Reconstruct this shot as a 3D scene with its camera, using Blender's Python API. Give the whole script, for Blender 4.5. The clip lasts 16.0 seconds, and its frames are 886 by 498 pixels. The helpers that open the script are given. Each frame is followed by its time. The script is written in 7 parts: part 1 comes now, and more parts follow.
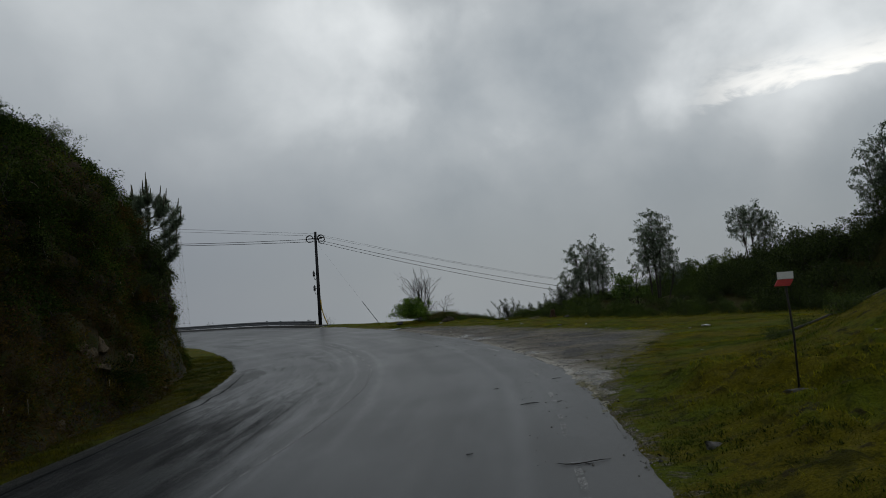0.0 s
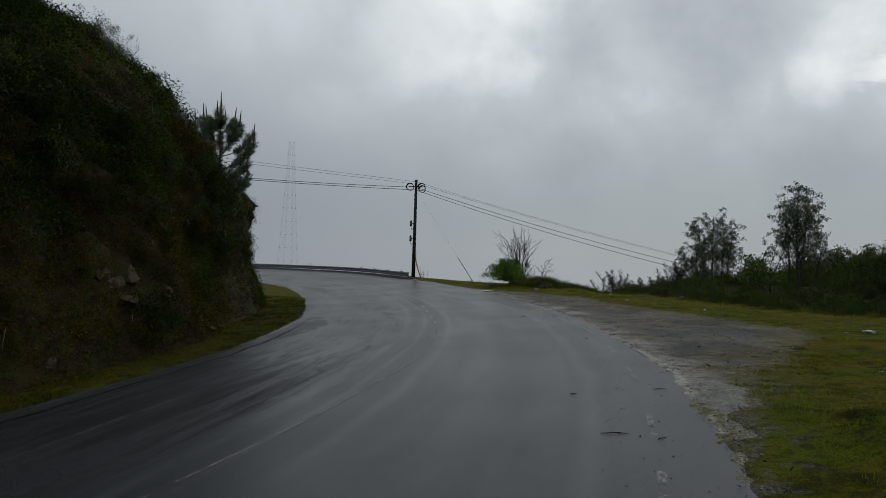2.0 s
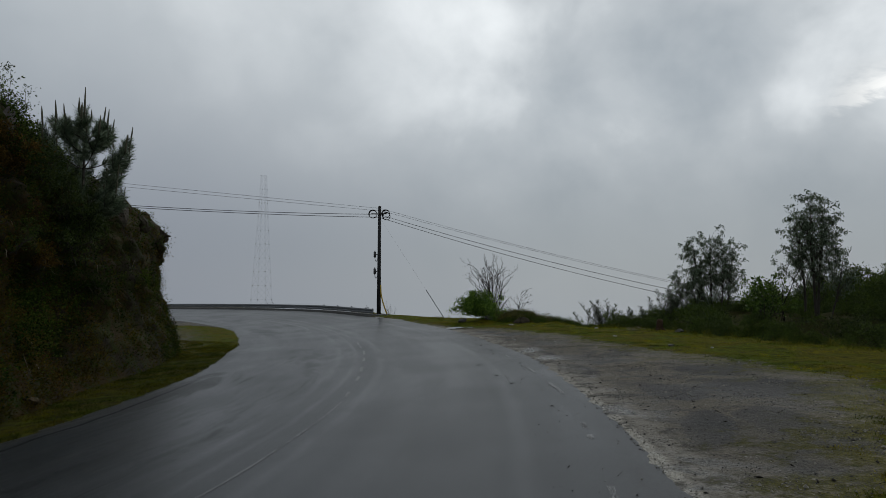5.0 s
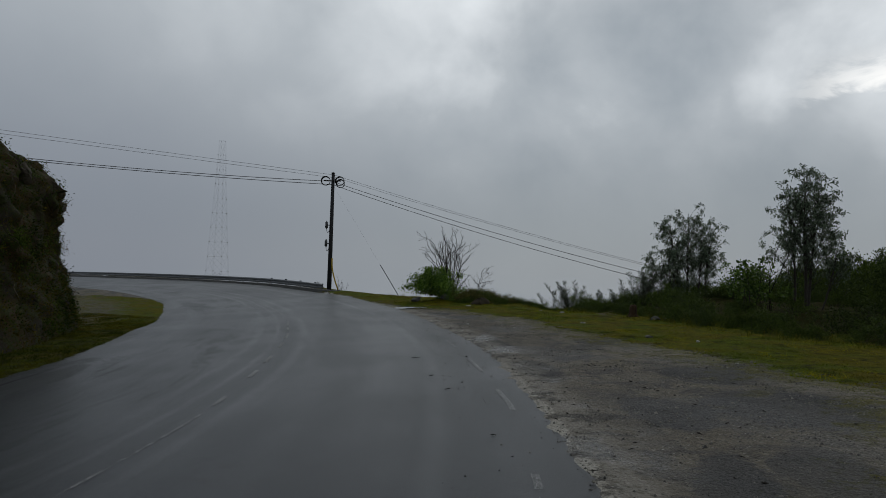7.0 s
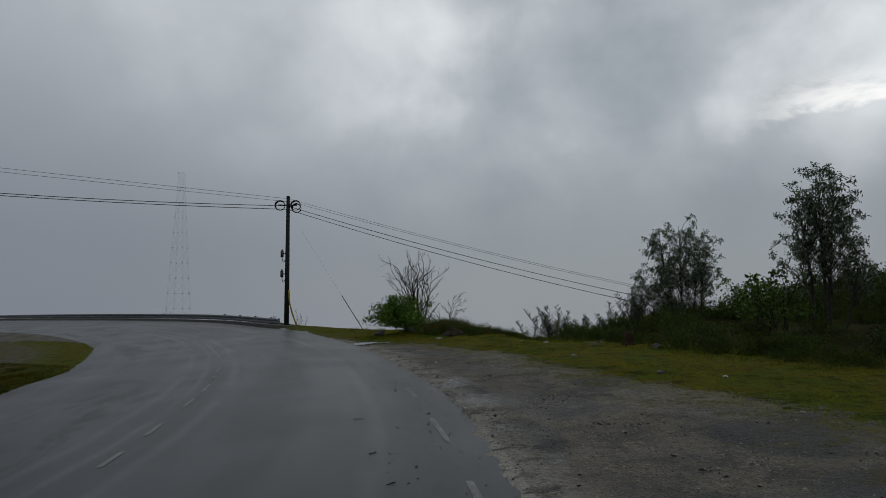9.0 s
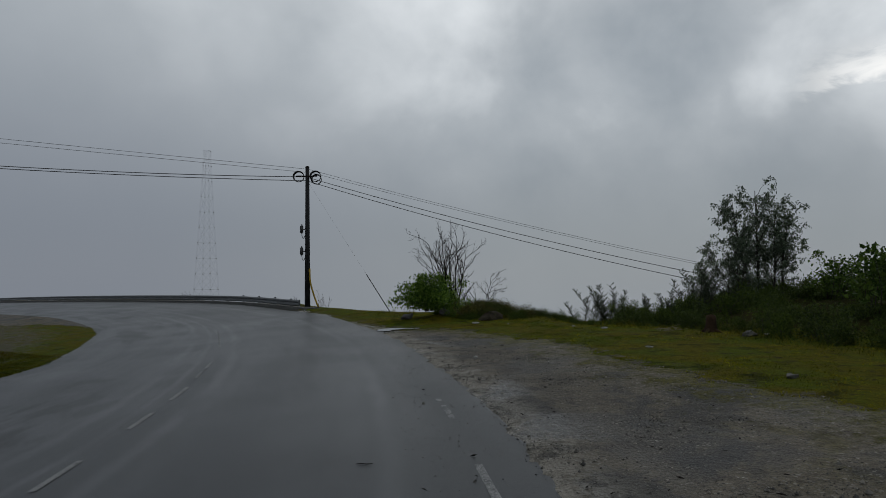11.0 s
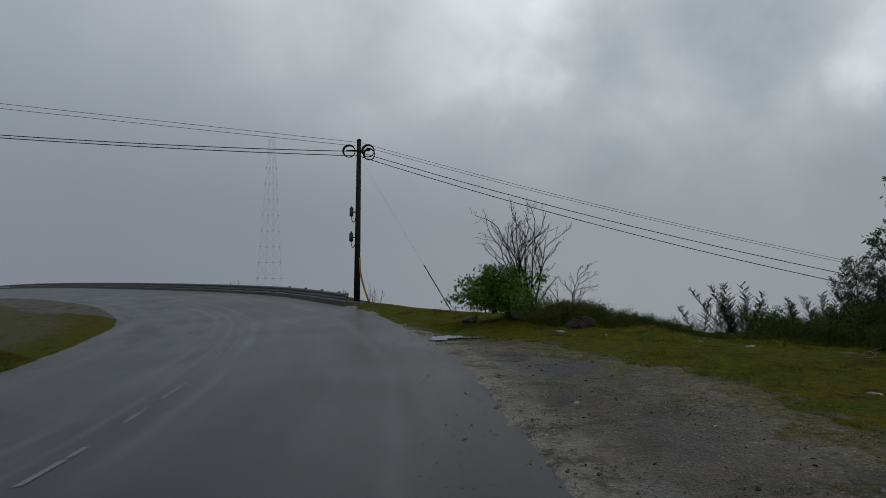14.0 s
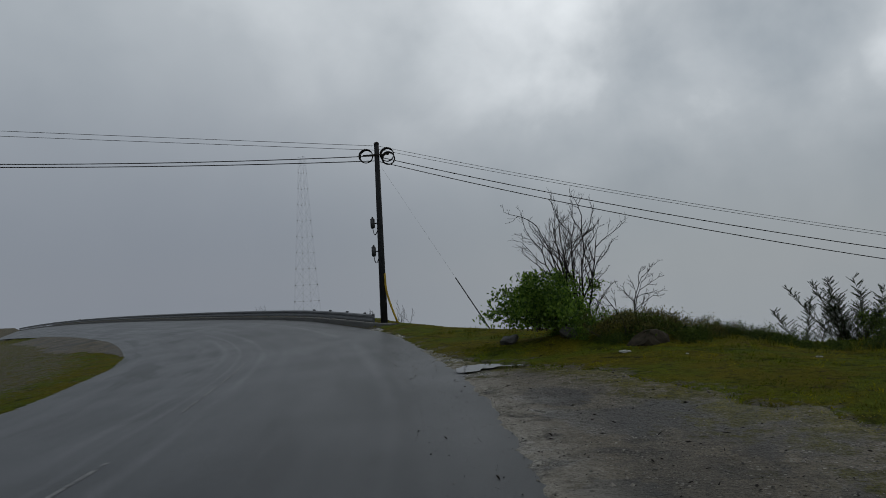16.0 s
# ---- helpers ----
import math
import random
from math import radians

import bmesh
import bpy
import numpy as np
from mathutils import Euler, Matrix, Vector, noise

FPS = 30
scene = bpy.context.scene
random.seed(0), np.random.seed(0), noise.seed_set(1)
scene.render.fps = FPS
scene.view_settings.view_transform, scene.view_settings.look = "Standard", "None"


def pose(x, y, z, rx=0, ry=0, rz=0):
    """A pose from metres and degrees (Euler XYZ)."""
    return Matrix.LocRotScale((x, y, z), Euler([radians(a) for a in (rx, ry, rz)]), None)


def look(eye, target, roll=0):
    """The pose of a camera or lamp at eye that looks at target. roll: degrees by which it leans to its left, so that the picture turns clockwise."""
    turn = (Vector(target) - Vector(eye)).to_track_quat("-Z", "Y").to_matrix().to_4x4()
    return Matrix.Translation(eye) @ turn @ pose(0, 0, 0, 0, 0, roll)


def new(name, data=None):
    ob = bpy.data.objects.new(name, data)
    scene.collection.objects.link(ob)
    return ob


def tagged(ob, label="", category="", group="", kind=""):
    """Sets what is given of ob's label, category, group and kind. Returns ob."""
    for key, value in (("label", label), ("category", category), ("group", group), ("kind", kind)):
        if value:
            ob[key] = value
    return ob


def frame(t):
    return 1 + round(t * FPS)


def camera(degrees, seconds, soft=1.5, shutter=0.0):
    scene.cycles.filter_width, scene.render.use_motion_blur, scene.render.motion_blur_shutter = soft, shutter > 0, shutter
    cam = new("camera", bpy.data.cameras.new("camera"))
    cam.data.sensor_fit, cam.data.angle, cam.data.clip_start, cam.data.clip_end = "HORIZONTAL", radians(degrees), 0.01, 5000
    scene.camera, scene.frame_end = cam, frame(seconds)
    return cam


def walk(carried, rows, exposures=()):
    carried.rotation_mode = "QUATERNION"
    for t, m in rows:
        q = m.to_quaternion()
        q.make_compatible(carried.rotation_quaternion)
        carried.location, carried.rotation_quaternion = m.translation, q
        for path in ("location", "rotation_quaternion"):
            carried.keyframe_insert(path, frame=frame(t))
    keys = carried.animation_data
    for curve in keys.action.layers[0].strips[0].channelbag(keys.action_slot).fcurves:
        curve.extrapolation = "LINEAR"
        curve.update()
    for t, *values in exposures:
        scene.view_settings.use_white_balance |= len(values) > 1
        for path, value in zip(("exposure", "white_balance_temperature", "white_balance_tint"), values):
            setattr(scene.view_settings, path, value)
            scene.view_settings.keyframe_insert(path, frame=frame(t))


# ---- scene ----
cam = camera(67.3, 16.0, soft=0.9)
PATH = [
    (0, (0.093, 1.279, 1.612), (0.088, 3.273, 1.768), -4.19),
    (0.5, (0.218, 2.112, 1.618), (0.125, 4.107, 1.711), -1.8),
    (1, (0.369, 2.949, 1.622), (0.296, 4.946, 1.704), -0.37),
    (1.5, (0.507, 3.797, 1.613), (0.334, 5.789, 1.673), 0.36),
    (2, (0.592, 4.681, 1.611), (0.254, 6.651, 1.652), 1.79),
    (2.5, (0.676, 5.562, 1.609), (0.267, 7.52, 1.619), 1.94),
    (3, (0.762, 6.459, 1.625), (0.33, 8.411, 1.656), 1.39),
    (3.5, (0.866, 7.347, 1.643), (0.408, 9.293, 1.687), 1.49),
    (4, (0.996, 8.205, 1.649), (0.59, 10.161, 1.745), 0.94),
    (4.5, (1.12, 9.037, 1.653), (0.684, 10.988, 1.724), 2.18),
    (5, (1.253, 9.852, 1.653), (0.945, 11.823, 1.795), 0.08),
    (5.2, (1.293, 10.188, 1.652), (1.009, 12.161, 1.816), -2.5),
    (7.3, (1.513, 13.904, 1.623), (1.3, 15.891, 1.694), 2),
    (7.5, (1.524, 14.262, 1.622), (1.316, 16.245, 1.775), 0.22),
    (8, (1.531, 15.158, 1.613), (1.37, 17.146, 1.76), -0.41),
    (8.5, (1.517, 16.045, 1.607), (1.372, 18.034, 1.758), 1),
    (9, (1.485, 16.927, 1.602), (1.345, 18.916, 1.766), -0.3),
    (9.5, (1.423, 17.823, 1.606), (1.257, 19.812, 1.735), -0.8),
    (9.7, (1.379, 18.181, 1.606), (1.162, 20.168, 1.674), 2.2),
    (11.8, (0.818, 21.981, 1.608), (0.578, 23.963, 1.727), -2),
    (12, (0.768, 22.34, 1.609), (0.495, 24.321, 1.617), 2.4),
    (12.5, (0.654, 23.227, 1.612), (0.366, 25.206, 1.612), 1.8),
    (13, (0.533, 24.1, 1.618), (0.276, 26.082, 1.557), 2.2),
    (13.5, (0.391, 24.957, 1.629), (0.061, 26.926, 1.748), -1.4),
    (14, (0.263, 25.796, 1.63), (-0.173, 27.747, 1.711), 0.5),
    (14.5, (0.147, 26.645, 1.634), (-0.299, 28.593, 1.711), -0),
    (15, (0.044, 27.486, 1.637), (-0.412, 29.432, 1.694), 1.1),
    (15.5, (-0.054, 28.317, 1.637), (-0.387, 30.289, 1.681), -1.4),
    (16, (-0.171, 29.156, 1.64), (-0.725, 31.073, 1.763), -2.9),
]
walk(cam, [(t, look(eye, target, roll)) for t, eye, target, roll in PATH],
     exposures=[(0, -0.05, 6650, 9.4), (1.2, 0.13, 6650, 9.4), (2.5, 0.23, 6660, 9.4), (3.5, 0.23, 6660, 9.5), (5, 0.15, 6610, 9.5), (7.5, -0.06, 6540, 10), (9, -0.13, 6540, 10), (9.6, -0.17, 6540, 10), (12, -0.03, 6540, 10), (13, 0.02, 6540, 10),
                (14.5, -0.05, 6540, 10), (15.2, -0.04, 6540, 10), (16, 0.0, 6540, 10)])

# ---- world and sun: overcast sky with one brighter break below the hidden sun ----
SUN_AZ, SUN_EL = 27.0, 46.0
BREAK_AZ, BREAK_EL = 34.5, 16.0
sun_way = Vector((math.sin(radians(SUN_AZ)) * math.cos(radians(SUN_EL)), math.cos(radians(SUN_AZ)) * math.cos(radians(SUN_EL)), math.sin(radians(SUN_EL))))


def nodes_of(idblock):
    idblock.use_nodes = True
    nt = idblock.node_tree
    nt.nodes.clear()
    return nt


def N(nt, kind, **values):
    """A node with its inputs and settings; a value that is a socket is linked."""
    n = nt.nodes.new(kind)
    for key, v in values.items():
        if key == "settings":
            for k, w in v.items():
                if k == "operation":
                    n.operation = w
                elif k == "blend_type":
                    n.blend_type = w
                elif k == "data_type":
                    n.data_type = w
                elif k == "noise_dimensions":
                    n.noise_dimensions = w
                elif k == "attribute_name":
                    n.attribute_name = w
                elif k == "feature":
                    n.feature = w
                elif k == "interpolation_type":
                    n.interpolation_type = w
            continue
        sock = n.inputs[int(key[1:])] if key[0] == "i" and key[1:].isdigit() else n.inputs[key.replace("_", " ")]
        if isinstance(v, bpy.types.NodeSocket):
            nt.links.new(v, sock)
        else:
            sock.default_value = v
    return n


def ramp(nt, fac, stops):
    n = nt.nodes.new("ShaderNodeValToRGB")
    nt.links.new(fac, n.inputs[0])
    e = n.color_ramp.elements
    while len(e) < len(stops):
        e.new(0.5)
    for el, (p, c) in zip(e, stops):
        el.position = p
        el.color = (*c, 1) if isinstance(c, (tuple, list)) else (c, c, c, 1)
    return n.outputs[0]


def math_node(nt, op, a, b=0.0, c=None):
    n = N(nt, "ShaderNodeMath", settings=dict(operation=op))
    for i, v in enumerate((a, b, c)):
        if v is None:
            continue
        if isinstance(v, bpy.types.NodeSocket):
            nt.links.new(v, n.inputs[i])
        else:
            n.inputs[i].default_value = v
    return n.outputs[0]


def mix_rgb(nt, fac, a, b, blend="MIX"):
    n = nt.nodes.new("ShaderNodeMix")
    n.data_type, n.blend_type = "RGBA", blend
    for i, v in ((0, fac), (6, a), (7, b)):
        if isinstance(v, bpy.types.NodeSocket):
            nt.links.new(v, n.inputs[i])
        else:
            n.inputs[i].default_value = v if i == 0 else (*v, 1)
    return n.outputs[2]


def noise_at(nt, vec, scale, detail=4.0, rough=0.6, distort=0.0):
    return N(nt, "ShaderNodeTexNoise", Vector=vec, Scale=scale, Detail=detail, Roughness=rough, Distortion=distort).outputs[0]


def band(nt, v, a, b, lo=0.0, hi=1.0):
    return N(nt, "ShaderNodeMapRange", i0=v, i1=a, i2=b, i3=lo, i4=hi, settings=dict(interpolation_type="SMOOTHSTEP")).outputs[0]


def make_world():
    w = bpy.data.worlds.new("overcast_sky")
    scene.world = w
    nt = nodes_of(w)
    co = N(nt, "ShaderNodeTexCoord").outputs["Generated"]
    sep = N(nt, "ShaderNodeSeparateXYZ", i0=co)
    z = math_node(nt, "MAXIMUM", sep.outputs[2], 0.0)
    # cloud layer seen in mild perspective
    k = math_node(nt, "ADD", math_node(nt, "MULTIPLY", z, 0.25), 0.8)
    cx = math_node(nt, "DIVIDE", sep.outputs[0], k)
    cy = math_node(nt, "DIVIDE", sep.outputs[1], k)
    p = N(nt, "ShaderNodeCombineXYZ", i0=math_node(nt, "MULTIPLY", cx, 0.9), i1=math_node(nt, "MULTIPLY", cy, 0.9), i2=math_node(nt, "MULTIPLY", z, 1.0)).outputs[0]
    p = N(nt, "ShaderNodeVectorMath", i0=p, i1=SKY_SHIFT, settings=dict(operation="ADD")).outputs[0]
    big = N(nt, "ShaderNodeTexNoise", Vector=p, Scale=SKY_BIG, Detail=4.0, Roughness=0.5, Distortion=0.25).outputs[0]
    fine = N(nt, "ShaderNodeTexNoise", Vector=p, Scale=SKY_FINE, Detail=5.0, Roughness=0.5, Distortion=0.15).outputs[0]
    cloud = math_node(nt, "ADD", math_node(nt, "ADD", math_node(nt, "MULTIPLY", big, 0.26), math_node(nt, "MULTIPLY", fine, 0.31)), 0.242)

    def lobe(az, el, inner):
        way = (math.sin(radians(az)) * math.cos(radians(el)), math.cos(radians(az)) * math.cos(radians(el)), math.sin(radians(el)))
        dot = N(nt, "ShaderNodeVectorMath", i0=co, i1=way, settings=dict(operation="DOT_PRODUCT")).outputs["Value"]
        return N(nt, "ShaderNodeMapRange", i0=dot, i1=math.cos(radians(inner)), i2=1.0, i3=0.0, i4=1.0, settings=dict(interpolation_type="SMOOTHSTEP")).outputs[0]

    # smoother cloud over the valley
    calm = band(nt, sep.outputs[0], 0.0, -0.40, 0.0, 0.65)
    cloud = math_node(nt, "ADD", math_node(nt, "MULTIPLY", cloud, math_node(nt, "SUBTRACT", 1.0, calm)), math_node(nt, "MULTIPLY", calm, 0.535))
    # lighter and darker cloud patches, placed by direction to fit the camera's view
    thin = 0.0
    for az, el, wide, much in ((-7, 20.5, 10, 0.086), (-22, 26, 22, 0.085), (6, 24, 9, 0.050), (17.5, 12.8, 4.5, 0.055), (5.5, 13, 6, 0.030), (26, 18, 13, 0.090), (36, 18, 13, 0.070),
                               (-1, 19, 4.5, -0.035), (21, 8.5, 8, -0.055), (36, 8, 9, -0.045), (13, 19, 6, -0.015)):
        thin = math_node(nt, "ADD", math_node(nt, "MULTIPLY", lobe(az, el, wide), much), thin)
    cloud = math_node(nt, "ADD", cloud, thin)
    shade = ramp(nt, cloud, ((0.36, (0.240, 0.283, 0.328)), (0.48, (0.345, 0.390, 0.432)), (0.58, (0.465, 0.508, 0.546)), (0.72, (0.82, 0.865, 0.90))))
    # mist swallows the clouds near the horizon
    reach = band(nt, sep.outputs[0], -0.05, -0.60, 0.30, 0.46)
    mist = N(nt, "ShaderNodeMapRange", i0=z, i1=0.04, i2=reach, i3=1.0, i4=0.0, settings=dict(interpolation_type="SMOOTHSTEP")).outputs[0]
    west = N(nt, "ShaderNodeMapRange", i0=sep.outputs[0], i1=-0.65, i2=0.1, i3=0.0, i4=1.0, settings=dict(interpolation_type="SMOOTHSTEP")).outputs[0]
    mist_col = mix_rgb(nt, west, (0.205, 0.230, 0.275), (0.281, 0.311, 0.337))
    col = mix_rgb(nt, math_node(nt, "MULTIPLY", mist, 0.9), shade, mist_col)
    # a ragged, flat bright break placed to fit the view, below the sun
    wisp = noise_at(nt, N(nt, "ShaderNodeVectorMath", i0=co, i1=(10.0, 10.0, 26.0), settings=dict(operation="MULTIPLY")).outputs[0], 1.0, 5.0, 0.55, 0.5)
    height = math_node(nt, "ADD", z, math_node(nt, "MULTIPLY", math_node(nt, "SUBTRACT", wisp, 0.5), 0.10))
    flat = math_node(nt, "MULTIPLY", band(nt, height, 0.240, 0.256), band(nt, height, 0.305, 0.262))
    gap = math_node(nt, "MULTIPLY", math_node(nt, "MULTIPLY", flat, band(nt, wisp, 0.36, 0.60)), lobe(BREAK_AZ, BREAK_EL, 14))
    col = mix_rgb(nt, gap, col, (1.12, 1.12, 1.10))
    # the unseen sky overhead is dimmed to darken the ground
    high = N(nt, "ShaderNodeMapRange", i0=z, i1=0.40, i2=0.85, i3=1.0, i4=SKY_ZENITH).outputs[0]
    col = mix_rgb(nt, 1.0, col, N(nt, "ShaderNodeCombineXYZ", i0=high, i1=high, i2=high).outputs[0], "MULTIPLY")
    sky = nt.nodes.new("ShaderNodeTexSky")
    sky.sky_type, sky.sun_disc, sky.sun_elevation, sky.sun_rotation = "NISHITA", False, radians(SUN_EL), radians(SUN_AZ)
    cloud_bg = N(nt, "ShaderNodeBackground", Color=col, Strength=SKY_STRENGTH)
    clear_bg = N(nt, "ShaderNodeBackground", Color=sky.outputs[0], Strength=0.05)
    both = N(nt, "ShaderNodeMixShader", i0=0.04, i1=cloud_bg.outputs[0], i2=clear_bg.outputs[0])
    out = nt.nodes.new("ShaderNodeOutputWorld")
    nt.links.new(both.outputs[0], out.inputs[0])


SKY_BIG, SKY_FINE, SKY_STRENGTH, SKY_ZENITH, SKY_SHIFT = 2.8, 7.0, 1.0, 0.6, (3.1, 1.7, 0.4)
make_world()
sun = new("sun", bpy.data.lights.new("sun", "SUN"))
sun.data.energy, sun.data.angle, sun.data.color = 0.45, radians(20), (1.0, 0.97, 0.92)
sun.matrix_world = look(sun_way * 100, (0, 0, 0))


# ---- plan ----
def curve_of(points):
    return np.array(points, float)


RIGHT = curve_of([(1.2, -30), (1.4, 0), (1.6, 6), (2.05, 10), (2.27, 13), (2.4, 15.5), (2.23, 18), (1.9, 21.5), (1.5, 24.4), (1.0, 27.5), (0.2, 30.7),
                  (-0.5, 33), (-1.5, 36.2), (-2.8, 39.7), (-4.9, 44), (-7.25, 48.4), (-9.4, 52), (-11.9, 54.9), (-15.6, 58.6), (-22, 63.6), (-33, 71), (-48, 81.4), (-110, 125)])
LEFT = curve_of([(-5.8, -30), (-6.1, 0), (-6.4, 11), (-6.45, 15), (-6.7, 19), (-7.3, 22.6), (-8.2, 26.8), (-9.4, 30.5), (-10.9, 34.2), (-12.45, 38.2),
                 (-14.55, 42.6), (-17.25, 47.6), (-20.05, 51.4), (-26.0, 57.4), (-35, 64.8), (-42, 70.3), (-105, 116)])
FOOT = curve_of([(-6.6, -30), (-6.8, 0), (-7.2, 11), (-7.5, 14.6), (-7.7, 17), (-8.0, 20), (-8.75, 23.2), (-10.45, 28.2), (-11.9, 31.8), (-13.1, 34.6),
                 (-14.8, 37.0), (-20, 40.5), (-28, 45), (-42, 54)])
RIM = curve_of([(-300, 268), (-110, 131), (-48, 84.2), (-33, 73.8), (-22.5, 66.3), (-17, 62.0), (-11.5, 57.0), (-9.0, 53.6), (-6.4, 50.4), (-4.0, 48.4), (-1, 47.0),
                (1.5, 45.6), (3.2, 44.2), (5.5, 44.4), (7.5, 46.5), (10, 48.6), (12, 49.2), (20, 50), (40, 52), (300, 60)])
HILL = curve_of([(18, -30), (17.5, 10), (15.5, 20), (13.3, 27), (10.7, 29.7), (9.5, 31.3), (8.3, 34.0), (7.1, 37), (5.6, 41), (4.6, 47), (4.2, 60)])


def dense(points, step):
    """A smooth line of points an even step apart, along a rounded polyline."""
    p = points.copy()
    for _ in range(3):
        q = np.empty((2 * len(p), 2))
        q[0], q[-1] = p[0], p[-1]
        q[1:-1:2], q[2:-1:2] = 0.75 * p[:-1] + 0.25 * p[1:], 0.25 * p[:-1] + 0.75 * p[1:]
        p = q
    s = np.r_[0, np.cumsum(np.hypot(*np.diff(p, axis=0).T))]
    u = np.linspace(0, s[-1], max(2, int(s[-1] / step)))
    return np.c_[np.interp(u, s, p[:, 0]), np.interp(u, s, p[:, 1])]


def side(points, x, y):
    """The signed distance from a line: positive to the right of its way."""
    x, y = np.asarray(x, float), np.asarray(y, float)
    best, sign = np.full(x.shape, 1e18), np.zeros(x.shape)
    for (ax, ay), (bx, by) in zip(points[:-1], points[1:]):
        dx, dy = bx - ax, by - ay
        k = np.clip(((x - ax) * dx + (y - ay) * dy) / (dx * dx + dy * dy), 0, 1)
        ex, ey = x - ax - k * dx, y - ay - k * dy
        d = ex * ex + ey * ey
        near = d < best
        best = np.where(near, d, best)
        sign = np.where(near, np.sign(ex * dy - ey * dx), sign)
    return np.sqrt(best) * sign


def smooth(a, b, v):
    k = np.clip((np.asarray(v, float) - a) / (b - a), 0, 1)
    return k * k * (3 - 2 * k)


def waves(x, y, scale, seed=0.0):
    """A soft, irregular swell between about -1 and 1."""
    x, y = np.asarray(x, float) / scale, np.asarray(y, float) / scale
    v = 0
    for i, (a, f) in enumerate(((0.5, 1.0), (0.3, 2.1), (0.2, 4.3))):
        c, s = math.cos(1.3 * i + seed), math.sin(1.3 * i + seed)
        u, w = (x * c - y * s) * f, (x * s + y * c) * f
        v = v + a * np.sin(u * 1.7 + 1.9 * np.sin(w * 0.9 + seed) + seed * 3.1) * np.cos(w * 1.3 + 1.3 * np.sin(u * 1.1 - seed))
    return v


def level(x, y):
    """The road's own surface: banked through the bend."""
    x, y = np.clip(np.asarray(x, float), -110, 25), np.clip(np.asarray(y, float), -12, 126) - 25
    dip = -0.16 * smooth(-7, -12, x) * smooth(7, 14, y) * smooth(36, 26, y)
    return dip -0.075 + 0.0445 * x + 0.0093 * y - 0.001305 * x * x - 0.001077 * x * y + 0.000598 * y * y


def ground_at(x, y):
    x, y = np.asarray(x, float), np.asarray(y, float)
    z = level(x, y)
    r = side(RIGHT, x, y)
    # the grass bank beside the first metres of the road, with a knoll behind
    bank = 0.32 * smooth(0.2, 1.8, r) + 0.14 * np.maximum(r - 1.6, 0)
    z = z + np.minimum(bank, 2.0) * smooth(16.5, 8.5, y + 0.35 * x)
    z = z + 1.3 * np.exp(-((x - 9.0) / 2.3) ** 2 - ((y - 12.5) / 2.6) ** 2)
    # the shrubby hill behind the lay-by
    h = side(HILL, x, y)
    top = 0.45 + 2.25 * smooth(12.5, 21, x) + 2.5 * smooth(-0.8, 3.2, x - 0.62 * y) * smooth(12, 19, y)
    z = z + top * smooth(0, 5.5, h) * smooth(57, 47, y)
    # hummocks in the turf
    turf = smooth(0.3, 1.5, r) * smooth(14, 10, y) + smooth(-1.0, 1.5, h)
    z = z + (0.20 * waves(x, y, 1.5, 2.0) + 0.15 * waves(x, y, 0.5, 6.0)) * np.minimum(turf, 1)
    z = z + (0.055 * waves(x, y, 0.19, 3.0) - 0.05 * smooth(0.1, 0.5, waves(x, y, 0.42, 8.0))) * np.minimum(turf, 1) * smooth(16, 12, y)
    # low berm along the rim
    z = z + 0.42 * np.exp(-((x + 0.7) / 1.5) ** 2 - ((y - 44.8) / 0.9) ** 2) - 0.22 * smooth(1.5, 3.5, x) * smooth(38, 44, y) * smooth(9, 6, x)
    # the valley side
    d = y - np.interp(x, RIM[:, 0], RIM[:, 1])
    z = z - np.minimum(0.62 * np.maximum(d, 0) * smooth(0, 2.5, d), 600)
    return z


def z_at(x, y):
    return float(ground_at(x, y))


# ---- mesh helpers ----
def mesh_from(name, verts, faces, material, smooth_faces=True, colors=None):
    """A mesh from arrays: faces is an array of triangles or quads."""
    me = bpy.data.meshes.new(name)
    verts, faces = np.ascontiguousarray(verts, np.float32), np.ascontiguousarray(faces, np.int32)
    k = faces.shape[1]
    me.vertices.add(len(verts))
    me.vertices.foreach_set("co", verts.ravel())
    me.loops.add(faces.size)
    me.loops.foreach_set("vertex_index", faces.ravel())
    me.polygons.add(len(faces))
    me.polygons.foreach_set("loop_start", np.arange(0, faces.size, k, dtype=np.int32))
    me.polygons.foreach_set("use_smooth", np.full(len(faces), smooth_faces))
    me.update(calc_edges=True)
    me.validate()
    me.materials.append(material)
    return me


def grid_faces(rows, cols):
    i = np.arange(rows - 1)[:, None] * cols + np.arange(cols - 1)[None, :]
    return np.stack([i, i + 1, i + cols + 1, i + cols], -1).reshape(-1, 4)


def setting(name, me, label, category):
    return tagged(new(name, me), label, category, kind="structure")


def part(name, data, parent, label=""):
    ob = new(name, data)
    ob.parent = parent
    return tagged(ob, label)


def thing(name, label, category, at=(0, 0, 0), turn=0.0, group="", kind=""):
    ob = new(name)
    ob.matrix_basis = pose(*at, 0, 0, turn)
    return tagged(ob, label, category, group, kind)


